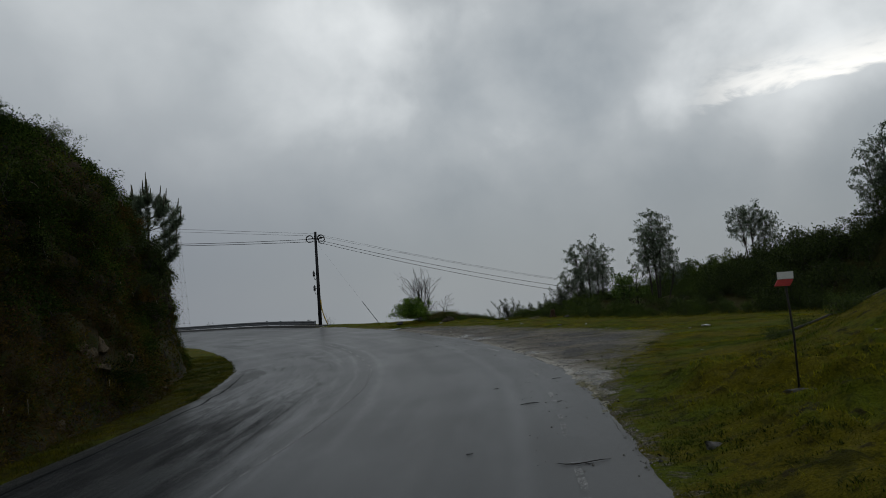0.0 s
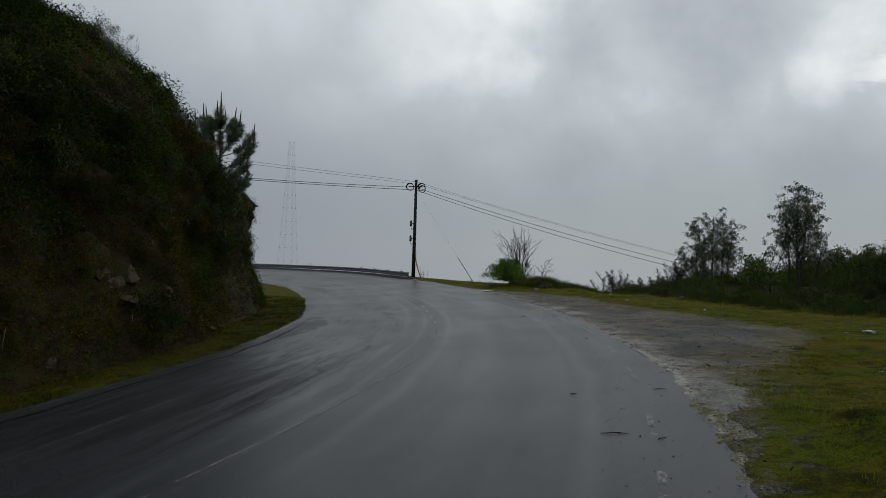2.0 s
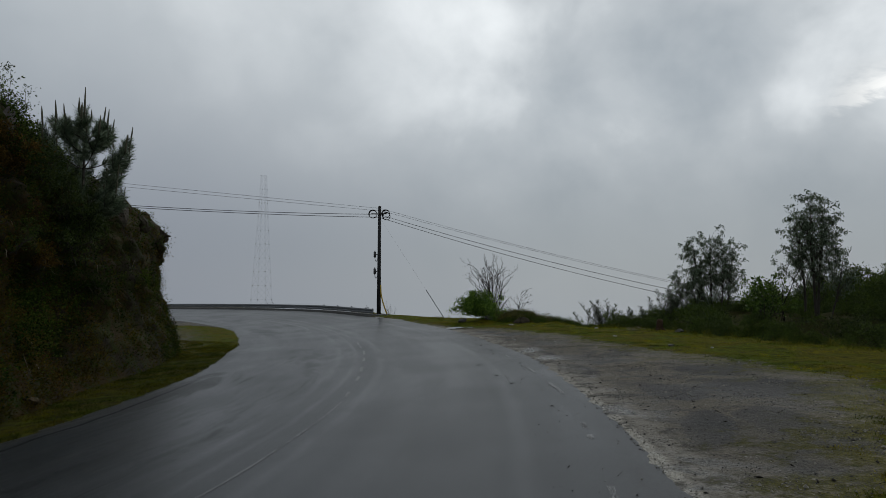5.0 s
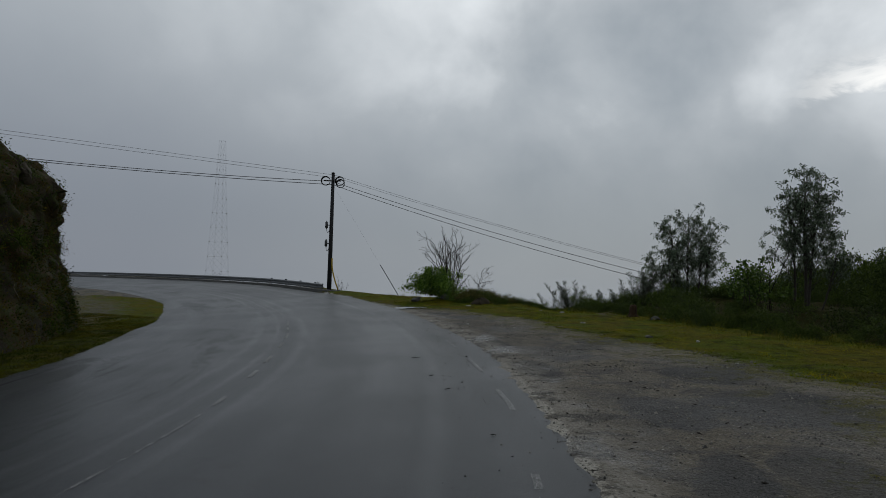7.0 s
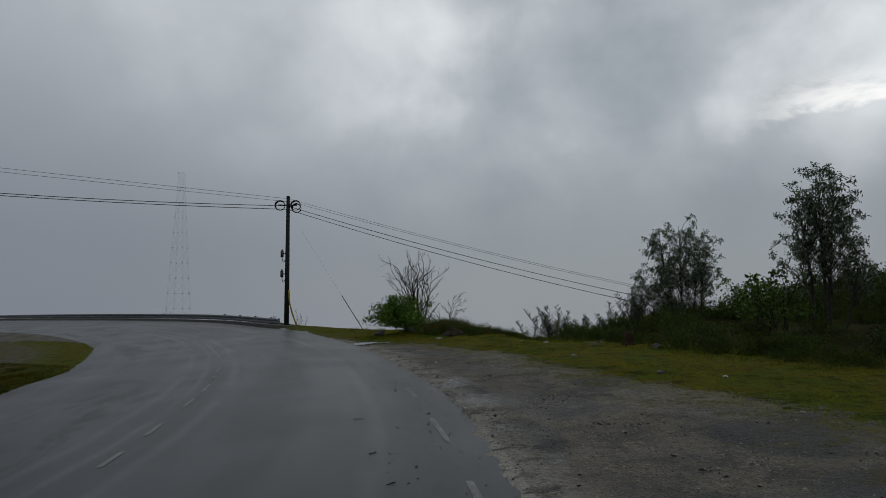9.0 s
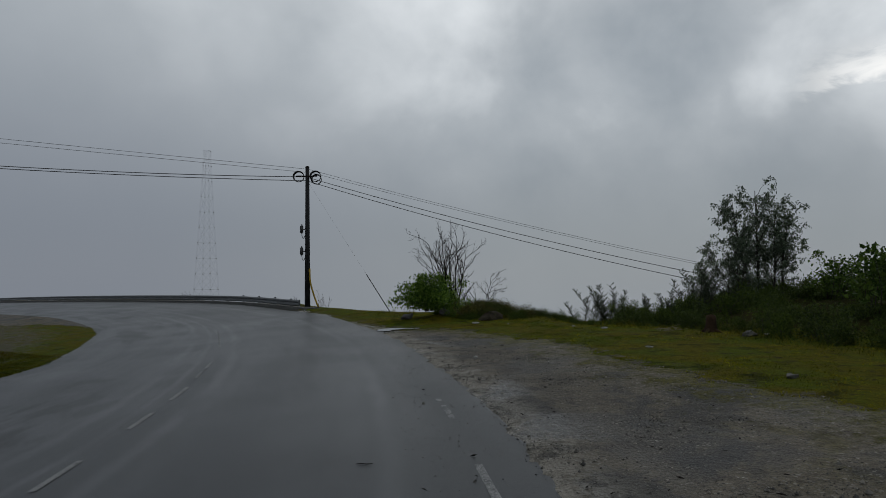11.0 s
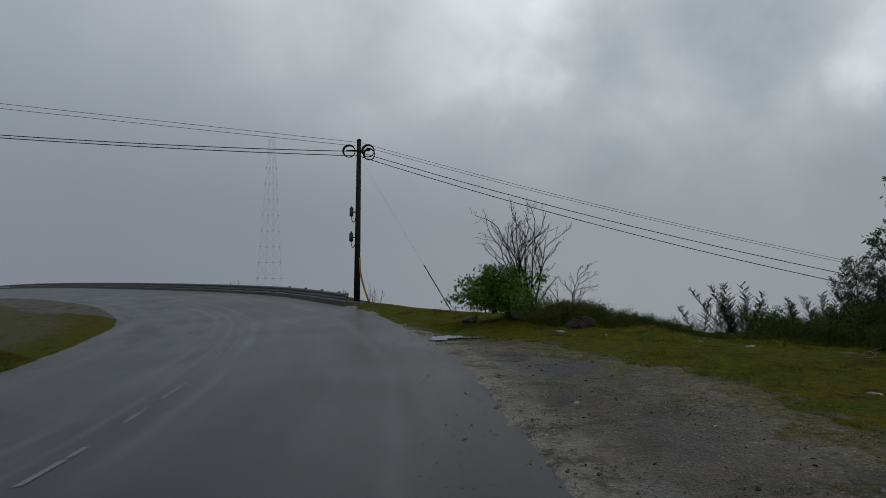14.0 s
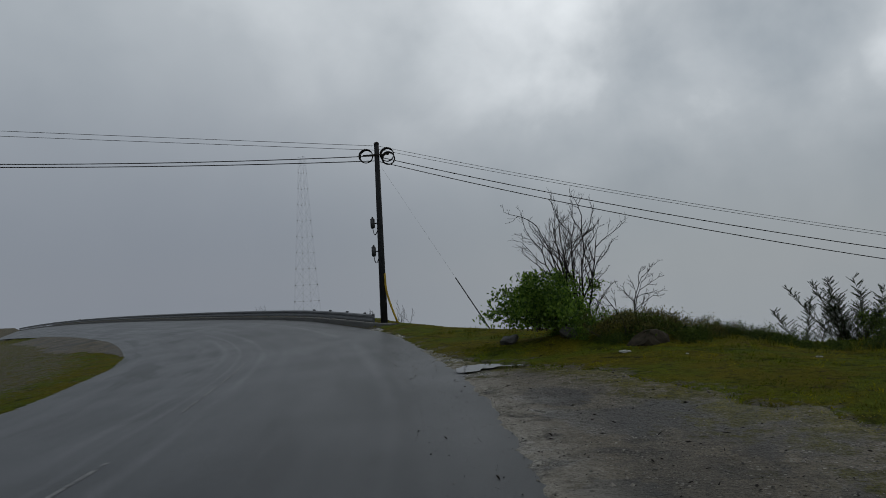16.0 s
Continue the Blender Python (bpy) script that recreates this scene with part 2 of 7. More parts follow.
class Shape:
    """Vertices and faces gathered piece by piece into one mesh."""

    def __init__(self):
        self.v, self.f = [], []

    def add(self, verts, faces):
        o = len(self.v)
        self.v += [tuple(p) for p in verts]
        self.f += [tuple(i + o for i in f) for f in faces]

    def tube(self, points, radii, sides=6):
        pts = [Vector(p) for p in points]
        rings = []
        for i, p in enumerate(pts):
            w = (pts[min(i + 1, len(pts) - 1)] - pts[max(i - 1, 0)]).normalized()
            a = w.orthogonal().normalized() if not rings else (last - w * last.dot(w)).normalized()
            last = a
            b = w.cross(a)
            r = radii[i] if isinstance(radii, (list, tuple, np.ndarray)) else radii
            rings.append([p + (a * math.cos(2 * math.pi * j / sides) + b * math.sin(2 * math.pi * j / sides)) * r for j in range(sides)])
        n = len(rings)
        faces = [(i * sides + j, i * sides + (j + 1) % sides, (i + 1) * sides + (j + 1) % sides, (i + 1) * sides + j) for i in range(n - 1) for j in range(sides)]
        faces += [tuple(range(sides))[::-1], tuple(range((n - 1) * sides, n * sides))]
        self.add([q for r in rings for q in r], faces)
        return self

    def box(self, size, m=Matrix(), bevel=0.0):
        x, y, z = (s / 2 for s in size)
        bm = bmesh.new()
        bmesh.ops.create_cube(bm, size=1.0, matrix=m @ Matrix.Diagonal((*size, 1)))
        if bevel:
            bmesh.ops.bevel(bm, geom=bm.edges[:], offset=bevel, segments=2, affect="EDGES")
        bm.verts.index_update()
        self.add([v.co for v in bm.verts], [[v.index for v in f.verts] for f in bm.faces])
        bm.free()
        return self

    def done(self, name, material, smooth_faces=True):
        me = bpy.data.meshes.new(name)
        me.from_pydata(self.v, [], self.f)
        me.polygons.foreach_set("use_smooth", np.full(len(me.polygons), smooth_faces))
        me.materials.append(material)
        me.update()
        return me


def leaf_mesh(name, rng, centres, ways, length, width, material, curl=0.25):
    """Leaves, each of two bent quads' worth of triangles, at centres and pointing along ways."""
    n = len(centres)
    w = ways / np.maximum(np.linalg.norm(ways, axis=1, keepdims=True), 1e-6)
    a = rng.normal(size=(n, 3))
    a -= w * np.sum(a * w, 1, keepdims=True)
    a /= np.maximum(np.linalg.norm(a, axis=1, keepdims=True), 1e-6)
    u = np.cross(w, a)
    k = rng.uniform(0.65, 1.3, (n, 1))
    L, W = length * k, width * k
    base, tip = centres, centres + w * L + u * L * -curl
    mid = centres + w * L * 0.5
    left, right = mid + a * W * 0.5 + u * W * 0.15, mid - a * W * 0.5 + u * W * 0.15
    v = np.stack([base, left, tip, right], 1).reshape(-1, 3)
    f = np.arange(n)[:, None] * 4
    return mesh_from(name, v, np.concatenate([f + np.array([[0, 1, 2]]), f + np.array([[0, 2, 3]])]), material, False)


def blade_mesh(name, rng, roots, heights, widths, material, lean=0.5):
    """Grass blades: one slim bent triangle pair each."""
    n = len(roots)
    t = rng.uniform(0, 2 * math.pi, n)
    d = np.c_[np.cos(t), np.sin(t), np.zeros(n)]
    s = np.c_[-np.sin(t), np.cos(t), np.zeros(n)]
    up = np.array([[0, 0, 1.0]])
    bend = rng.uniform(0.1, 1.0, (n, 1)) * lean
    h, w = heights[:, None], widths[:, None]
    a, b = roots - s * w / 2, roots + s * w / 2
    m = roots + up * h * 0.6 + d * h * bend * 0.4
    c = roots + up * h + d * h * bend
    v = np.stack([a, b, m + s * w * 0.35, m - s * w * 0.35, c], 1).reshape(-1, 3)
    f = np.arange(n)[:, None] * 5
    return mesh_from(name, v, np.concatenate([f + np.array([[0, 1, 2]]), f + np.array([[0, 2, 3]]), f + np.array([[3, 2, 4]])]), material, False)


# ---- materials ----
def surface(name, dark, light, scale=4.0, rough=(0.7, 0.95), metal=0.0, bump=0.3, grain=60.0, spots=None, per="", ratio=0.5, specular=0.5, depth=0.02, sheer=0.0):
    """A material with two scales of variation, grain and relief, in metres."""
    m = bpy.data.materials.new(name)
    nt = nodes_of(m)
    co = N(nt, "ShaderNodeNewGeometry")
    pos = co.outputs["Position"]
    big = N(nt, "ShaderNodeTexNoise", Vector=pos, Scale=scale, Detail=4.0, Roughness=0.6).outputs[0]
    small = N(nt, "ShaderNodeTexNoise", Vector=pos, Scale=grain, Detail=3.0, Roughness=0.65).outputs[0]
    mixed = math_node(nt, "ADD", math_node(nt, "MULTIPLY", big, 1 - ratio), math_node(nt, "MULTIPLY", small, ratio))
    if per == "island":
        mixed = math_node(nt, "ADD", math_node(nt, "MULTIPLY", mixed, 0.5), math_node(nt, "MULTIPLY", co.outputs["Random Per Island"], 0.5))
    col = ramp(nt, mixed, ((0.32, dark), (0.68, light)))
    if spots:
        s = N(nt, "ShaderNodeTexNoise", Vector=pos, Scale=spots[1], Detail=5.0, Roughness=0.6).outputs[0]
        k = N(nt, "ShaderNodeMapRange", i0=s, i1=spots[2], i2=spots[2] + 0.08, i3=0.0, i4=1.0).outputs[0]
        col = mix_rgb(nt, k, col, spots[0])
    r = N(nt, "ShaderNodeMapRange", i0=mixed, i1=0.3, i2=0.7, i3=rough[0], i4=rough[1]).outputs[0]
    nb = N(nt, "ShaderNodeBump", Strength=bump, Distance=depth, Height=mixed).outputs[0]
    b = N(nt, "ShaderNodeBsdfPrincipled", Base_Color=col, Roughness=r, Metallic=metal, Normal=nb)
    b.inputs["Specular IOR Level"].default_value = specular
    last = b.outputs[0]
    if sheer:
        tr = N(nt, "ShaderNodeBsdfTranslucent", Color=col)
        last = N(nt, "ShaderNodeMixShader", i0=sheer, i1=last, i2=tr.outputs[0]).outputs[0]
    out = nt.nodes.new("ShaderNodeOutputMaterial")
    nt.links.new(last, out.inputs[0])
    return m


def finish(nt, m, col, rough, height, strength, depth, specular=0.4, gloss=None):
    nb = N(nt, "ShaderNodeBump", Strength=strength, Distance=depth, Height=height).outputs[0]
    b = N(nt, "ShaderNodeBsdfPrincipled", Base_Color=col, Roughness=rough, Normal=nb)
    b.inputs["Specular IOR Level"].default_value = specular
    if gloss is not None:
        nt.links.new(gloss, b.inputs["Specular IOR Level"])
    out = nt.nodes.new("ShaderNodeOutputMaterial")
    nt.links.new(b.outputs[0], out.inputs[0])
    return m


def make_asphalt():
    """Wet asphalt: polished wheel tracks, drying smears and cracks that follow the bend."""
    m = bpy.data.materials.new("asphalt")
    nt = nodes_of(m)
    pos = N(nt, "ShaderNodeNewGeometry").outputs["Position"]
    u = N(nt, "ShaderNodeAttribute", settings=dict(attribute_name="across")).outputs["Fac"]
    v = N(nt, "ShaderNodeAttribute", settings=dict(attribute_name="along")).outputs["Fac"]
    flow = N(nt, "ShaderNodeCombineXYZ", i0=math_node(nt, "MULTIPLY", u, 5.0), i1=math_node(nt, "MULTIPLY", v, 0.05)).outputs[0]
    smear_v = N(nt, "ShaderNodeCombineXYZ", i0=math_node(nt, "MULTIPLY", u, 3.6), i1=math_node(nt, "MULTIPLY", v, 0.09)).outputs[0]
    streak = noise_at(nt, flow, 2.2, 4.0, 0.55, 0.2)
    smear = noise_at(nt, smear_v, 1.6, 5.0, 0.62, 0.5)
    wide = noise_at(nt, pos, 0.35, 3.0, 0.5)
    grain = noise_at(nt, pos, 160.0, 2.0, 0.6)
    chip = N(nt, "ShaderNodeTexVoronoi", Vector=pos, Scale=70.0).outputs[0]
    # four wheel tracks across the width
    track = math_node(nt, "ABSOLUTE", math_node(nt, "SINE", math_node(nt, "MULTIPLY", math_node(nt, "ADD", u, 0.02), 2 * math.pi * 2)))
    inner = band(nt, u, 0.50, 0.30)
    dark = math_node(nt, "MULTIPLY", band(nt, smear, 0.53, 0.62), math_node(nt, "ADD", math_node(nt, "MULTIPLY", inner, band(nt, v, 66.0, 46.0, 0.2, 1.0)), 0.10))
    drip = noise_at(nt, N(nt, "ShaderNodeCombineXYZ", i0=math_node(nt, "MULTIPLY", u, 34.0), i1=math_node(nt, "MULTIPLY", v, 0.45)).outputs[0], 1.0, 5.0, 0.65, 0.3)
    dark = math_node(nt, "MAXIMUM", dark, math_node(nt, "MULTIPLY", math_node(nt, "MULTIPLY", band(nt, drip, 0.46, 0.68), inner), band(nt, v, 60.0, 44.0, 0.0, 0.7)))
    base = ramp(nt, math_node(nt, "ADD", math_node(nt, "MULTIPLY", grain, 0.5), math_node(nt, "MULTIPLY", streak, 0.5)), ((0.3, (0.013, 0.0155, 0.018)), (0.7, (0.029, 0.034, 0.0385))))
    base = mix_rgb(nt, math_node(nt, "MULTIPLY", track, 0.32), base, (0.031, 0.037, 0.042))
    base = mix_rgb(nt, math_node(nt, "MULTIPLY", dark, 0.75), base, (0.010, 0.0102, 0.0105))
    inset = N(nt, "ShaderNodeAttribute", settings=dict(attribute_name="inset")).outputs["Fac"]
    near_cut = band(nt, v, 49.0, 43.0)
    pits = noise_at(nt, N(nt, "ShaderNodeCombineXYZ", i0=math_node(nt, "MULTIPLY", inset, 9.0), i1=math_node(nt, "MULTIPLY", v, 3.0)).outputs[0], 1.6, 5.0, 0.75, 0.2)
    # open-textured, dull patches in the inner lane
    lanes = noise_at(nt, N(nt, "ShaderNodeCombineXYZ", i0=math_node(nt, "MULTIPLY", inset, 1.5), i1=math_node(nt, "MULTIPLY", v, 0.16)).outputs[0], 1.0, 4.0, 0.6, 0.3)
    coarse = noise_at(nt, pos, 34.0, 4.0, 0.75)
    lanes = math_node(nt, "ADD", lanes, math_node(nt, "MULTIPLY", math_node(nt, "SUBTRACT", coarse, 0.5), 0.5))
    grit = math_node(nt, "MULTIPLY", math_node(nt, "MULTIPLY", band(nt, inset, 4.0, 3.0), near_cut), band(nt, lanes, 0.42, 0.53, 0.12, 1.0))
    base = mix_rgb(nt, math_node(nt, "MULTIPLY", grit, 0.85), base, ramp(nt, coarse, ((0.42, (0.004, 0.0045, 0.005)), (0.56, (0.018, 0.02, 0.022)), (0.66, (0.060, 0.066, 0.070)))))
    wavy = math_node(nt, "ADD", inset, math_node(nt, "MULTIPLY", math_node(nt, "SUBTRACT", noise_at(nt, pos, 0.8, 4.0, 0.6), 0.5), 0.22))

    def rut(at, half):
        return math_node(nt, "MULTIPLY", band(nt, wavy, at - half, at), band(nt, wavy, at + half, at))
    joints = math_node(nt, "MAXIMUM", math_node(nt, "MULTIPLY", rut(0.46, 0.07), band(nt, v, 60.0, 52.0, 0.0, 1.0)), math_node(nt, "MULTIPLY", math_node(nt, "MULTIPLY", rut(3.5, 0.045), band(nt, v, 40.0, 41.5)), band(nt, v, 49.0, 46.0, 0.0, 0.5)))
    joints = math_node(nt, "MULTIPLY", joints, band(nt, pits, 0.30, 0.42))
    base = mix_rgb(nt, joints, base, (0.006, 0.0065, 0.007))
    dusty = math_node(nt, "MULTIPLY", band(nt, wavy, 0.42, 0.20), band(nt, v, 62.0, 52.0))
    base = mix_rgb(nt, math_node(nt, "MULTIPLY", dusty, 0.33), base, (0.075, 0.078, 0.072))
    pale = math_node(nt, "MULTIPLY", math_node(nt, "MULTIPLY", rut(2.0, 0.05), band(nt, v, 50.0, 46.0)), band(nt, pits, 0.58, 0.44))
    base = mix_rgb(nt, math_node(nt, "MULTIPLY", pale, 0.5), base, (0.12, 0.125, 0.125))
    speck = noise_at(nt, pos, 38.0, 4.0, 0.75)
    base = mix_rgb(nt, band(nt, speck, 0.52, 0.66, 0.0, 0.6), base, (0.039, 0.047, 0.053))
    base = mix_rgb(nt, band(nt, speck, 0.46, 0.36, 0.0, 0.6), base, (0.012, 0.0125, 0.013))
    # fine crack lines
    crack = N(nt, "ShaderNodeTexVoronoi", Vector=N(nt, "ShaderNodeVectorMath", i0=pos, i1=N(nt, "ShaderNodeTexNoise", Vector=pos, Scale=1.5).outputs["Color"], settings=dict(operation="ADD")).outputs[0], Scale=0.55, settings=dict(feature="DISTANCE_TO_EDGE")).outputs[0]
    line = math_node(nt, "MULTIPLY", band(nt, crack, 0.012, 0.004), band(nt, wide, 0.5, 0.62))
    base = mix_rgb(nt, math_node(nt, "MULTIPLY", line, 0.7), base, (0.012, 0.012, 0.012))
    rough = math_node(nt, "ADD", band(nt, streak, 0.3, 0.7, 0.335, 0.395), math_node(nt, "MULTIPLY", dark, 0.19))
    rough = math_node(nt, "ADD", rough, band(nt, wide, 0.35, 0.65, -0.012, 0.025))
    rough = math_node(nt, "ADD", rough, math_node(nt, "MULTIPLY", math_node(nt, "MAXIMUM", math_node(nt, "MULTIPLY", grit, 0.7), joints), 0.3))
    film = math_node(nt, "MULTIPLY", math_node(nt, "MULTIPLY", inner, band(nt, v, 54.0, 44.0)), band(nt, drip, 0.56, 0.46))
    rough = math_node(nt, "SUBTRACT", rough, math_node(nt, "MULTIPLY", film, 0.055))
    # pale arcs that tyres have polished
    arcs = 0.0
    for at, wide_arc in ((0.42, 0.020), (0.475, 0.012), (0.555, 0.020), (0.855, 0.024)):
        bump_arc = math_node(nt, "MULTIPLY", band(nt, u, at - wide_arc, at), band(nt, u, at + wide_arc, at))
        arcs = math_node(nt, "ADD", bump_arc, arcs)
    arcs = math_node(nt, "MULTIPLY", arcs, band(nt, smear, 0.36, 0.52))
    base = mix_rgb(nt, math_node(nt, "MULTIPLY", arcs, 0.34), base, (0.078, 0.083, 0.088))
    rough = math_node(nt, "SUBTRACT", rough, math_node(nt, "MULTIPLY", arcs, 0.03))
    h = math_node(nt, "ADD", math_node(nt, "MULTIPLY", chip, 0.22), math_node(nt, "ADD", math_node(nt, "MULTIPLY", grain, 0.38), math_node(nt, "MULTIPLY", speck, 0.4)))
    h = math_node(nt, "ADD", h, math_node(nt, "MULTIPLY", math_node(nt, "MULTIPLY", coarse, grit), 3.0))
    return finish(nt, m, base, rough, h, 0.6, 0.007, 0.30, math_node(nt, "MAXIMUM", math_node(nt, "SUBTRACT", math_node(nt, "SUBTRACT", 0.30, math_node(nt, "MULTIPLY", grit, 0.22)), math_node(nt, "MULTIPLY", joints, 0.26)), 0.02))


def make_gravel():
    """Grit and wet sand with stones, mossy islands and damp hollows; grass creeps in from its outer edge."""
    m = bpy.data.materials.new("gravel")
    nt = nodes_of(m)
    pos = N(nt, "ShaderNodeNewGeometry").outputs["Position"]
    edge = N(nt, "ShaderNodeAttribute", settings=dict(attribute_name="edge")).outputs["Fac"]
    inward = N(nt, "ShaderNodeAttribute", settings=dict(attribute_name="inward")).outputs["Fac"]
    wide = noise_at(nt, pos, 0.42, 4.0, 0.6, 0.6)
    mid = noise_at(nt, pos, 1.9, 5.0, 0.65, 0.4)
    small = noise_at(nt, pos, 9.0, 5.0, 0.7)
    grain = noise_at(nt, pos, 60.0, 3.0, 0.75)
    peb = N(nt, "ShaderNodeTexVoronoi", Vector=pos, Scale=26.0)
    cob = N(nt, "ShaderNodeTexVoronoi", Vector=pos, Scale=11.0)
    sand = ramp(nt, math_node(nt, "ADD", math_node(nt, "MULTIPLY", grain, 0.6), math_node(nt, "MULTIPLY", small, 0.4)), ((0.34, (0.058, 0.051, 0.040)), (0.66, (0.232, 0.203, 0.159))))
    damp = ramp(nt, grain, ((0.34, (0.032, 0.0305, 0.028)), (0.66, (0.128, 0.121, 0.108))))
    stone = ramp(nt, peb.outputs["Color"], ((0.15, (0.018, 0.017, 0.016)), (0.5, (0.10, 0.095, 0.086)), (0.9, (0.36, 0.34, 0.30))))
    c = mix_rgb(nt, band(nt, mid, 0.36, 0.54), damp, sand)
    c = mix_rgb(nt, band(nt, wide, 0.52, 0.62, 0.0, 0.85), c, damp)
    c = mix_rgb(nt, math_node(nt, "MULTIPLY", band(nt, peb.outputs["Distance"], 0.42, 0.30), band(nt, small, 0.44, 0.58)), c, stone)
    c = mix_rgb(nt, math_node(nt, "MULTIPLY", band(nt, cob.outputs["Distance"], 0.24, 0.17), band(nt, mid, 0.50, 0.60)), c, ramp(nt, cob.outputs["Color"], ((0.2, (0.03, 0.029, 0.027)), (0.8, (0.27, 0.25, 0.22)))))
    soak = noise_at(nt, N(nt, "ShaderNodeVectorMath", i0=pos, i1=(0.75, 0.42, 1.0), settings=dict(operation="MULTIPLY")).outputs[0], 1.0, 5.0, 0.62, 0.5)
    soak = math_node(nt, "MULTIPLY", band(nt, soak, 0.50, 0.59, 0.0, 0.68), band(nt, edge, 0.5, 1.3))
    c = mix_rgb(nt, soak, c, ramp(nt, grain, ((0.34, (0.022, 0.0235, 0.025)), (0.62, (0.085, 0.088, 0.09)), (0.72, (0.18, 0.18, 0.175)))))
    ruts = math_node(nt, "MAXIMUM", math_node(nt, "MULTIPLY", band(nt, edge, 0.5, 0.9), band(nt, edge, 2.1, 1.5)), math_node(nt, "MULTIPLY", band(nt, edge, 3.4, 4.0), band(nt, edge, 5.4, 4.6)))
    c = mix_rgb(nt, math_node(nt, "MULTIPLY", ruts, band(nt, noise_at(nt, pos, 0.5, 5.0, 0.65, 0.5), 0.44, 0.58, 0.0, 0.5)), c, damp)
    old = N(nt, "ShaderNodeAttribute", settings=dict(attribute_name="old")).outputs["Fac"]
    old = band(nt, math_node(nt, "ADD", old, math_node(nt, "MULTIPLY", math_node(nt, "SUBTRACT", small, 0.5), 0.9)), 0.42, 0.62, 0.0, 0.85)
    c = mix_rgb(nt, old, c, ramp(nt, grain, ((0.34, (0.014, 0.0145, 0.015)), (0.66, (0.105, 0.106, 0.107)))))
    # washed pale grit along the broken edge of the asphalt
    wash = math_node(nt, "MULTIPLY", band(nt, edge, 1.3, 0.2), band(nt, mid, 0.34, 0.52))
    c = mix_rgb(nt, math_node(nt, "MULTIPLY", wash, 0.3), c, (0.20, 0.185, 0.155))
    silt = math_node(nt, "MULTIPLY", band(nt, edge, 0.7, 0.25), band(nt, math_node(nt, "ADD", small, mid), 0.86, 1.06))
    c = mix_rgb(nt, math_node(nt, "MULTIPLY", silt, 0.38), c, (0.26, 0.245, 0.21))
    north = N(nt, "ShaderNodeSeparateXYZ", i0=pos).outputs[1]
    lip = math_node(nt, "ADD", edge, math_node(nt, "MULTIPLY", math_node(nt, "SUBTRACT", small, 0.5), 0.25))
    lip = math_node(nt, "MULTIPLY", math_node(nt, "MULTIPLY", band(nt, lip, 0.14, 0.08), band(nt, mid, 0.40, 0.50)), band(nt, grain, 0.36, 0.46))
    c = mix_rgb(nt, math_node(nt, "MULTIPLY", lip, band(nt, north, 27.0, 20.0, 0.25, 0.85)), c, (0.42, 0.395, 0.34))
    # moss in patches, and turf creeping in
    moss_n = noise_at(nt, pos, 0.75, 6.0, 0.7, 0.3)
    moss = math_node(nt, "MULTIPLY", band(nt, moss_n, 0.53, 0.63), band(nt, edge, 1.2, 3.0))
    creep = band(nt, math_node(nt, "ADD", math_node(nt, "ADD", inward, math_node(nt, "MULTIPLY", math_node(nt, "SUBTRACT", small, 0.5), 4.5)), math_node(nt, "MULTIPLY", math_node(nt, "SUBTRACT", mid, 0.5), 5.0)), 1.5, 0.3)
    green = math_node(nt, "MAXIMUM", math_node(nt, "MULTIPLY", moss, 0.5), creep)
    c = mix_rgb(nt, math_node(nt, "MULTIPLY", green, band(nt, grain, 0.36, 0.52)), c, ramp(nt, small, ((0.35, (0.035, 0.040, 0.004)), (0.65, (0.15, 0.13, 0.010)))))
    wet = math_node(nt, "MULTIPLY", math_node(nt, "MULTIPLY", band(nt, edge, 1.2, 0.3), band(nt, wide, 0.50, 0.58)), band(nt, small, 0.62, 0.50))
    rough = math_node(nt, "SUBTRACT", band(nt, wide, 0.42, 0.60, 0.92, 0.70), math_node(nt, "MULTIPLY", wet, 0.45))
    rough = math_node(nt, "SUBTRACT", rough, math_node(nt, "MULTIPLY", silt, 0.28))
    c = mix_rgb(nt, math_node(nt, "MULTIPLY", wet, 0.5), c, (0.04, 0.039, 0.037))
    seep = math_node(nt, "ADD", math_node(nt, "ABSOLUTE", math_node(nt, "SUBTRACT", edge, 0.42)), math_node(nt, "MULTIPLY", math_node(nt, "SUBTRACT", mid, 0.5), 1.5))
    seep = math_node(nt, "MULTIPLY", band(nt, seep, 0.34, 0.16), math_node(nt, "MULTIPLY", band(nt, north, 10.6, 11.8), band(nt, north, 15.6, 14.2)))
    seep = math_node(nt, "MULTIPLY", seep, band(nt, small, 0.64, 0.52))
    c = mix_rgb(nt, math_node(nt, "MULTIPLY", seep, 0.8), c, ramp(nt, small, ((0.35, (0.075, 0.073, 0.068)), (0.65, (0.17, 0.165, 0.152)))))
    rough = math_node(nt, "MAXIMUM", math_node(nt, "SUBTRACT", rough, math_node(nt, "MULTIPLY", seep, 0.50)), 0.22)
    h = math_node(nt, "ADD", math_node(nt, "ADD", math_node(nt, "MULTIPLY", peb.outputs["Distance"], -0.5), math_node(nt, "MULTIPLY", cob.outputs["Distance"], -0.4)), math_node(nt, "ADD", math_node(nt, "MULTIPLY", grain, 0.4), math_node(nt, "MULTIPLY", small, 0.5)))
    return finish(nt, m, c, rough, h, 0.8, 0.045, 0.22)


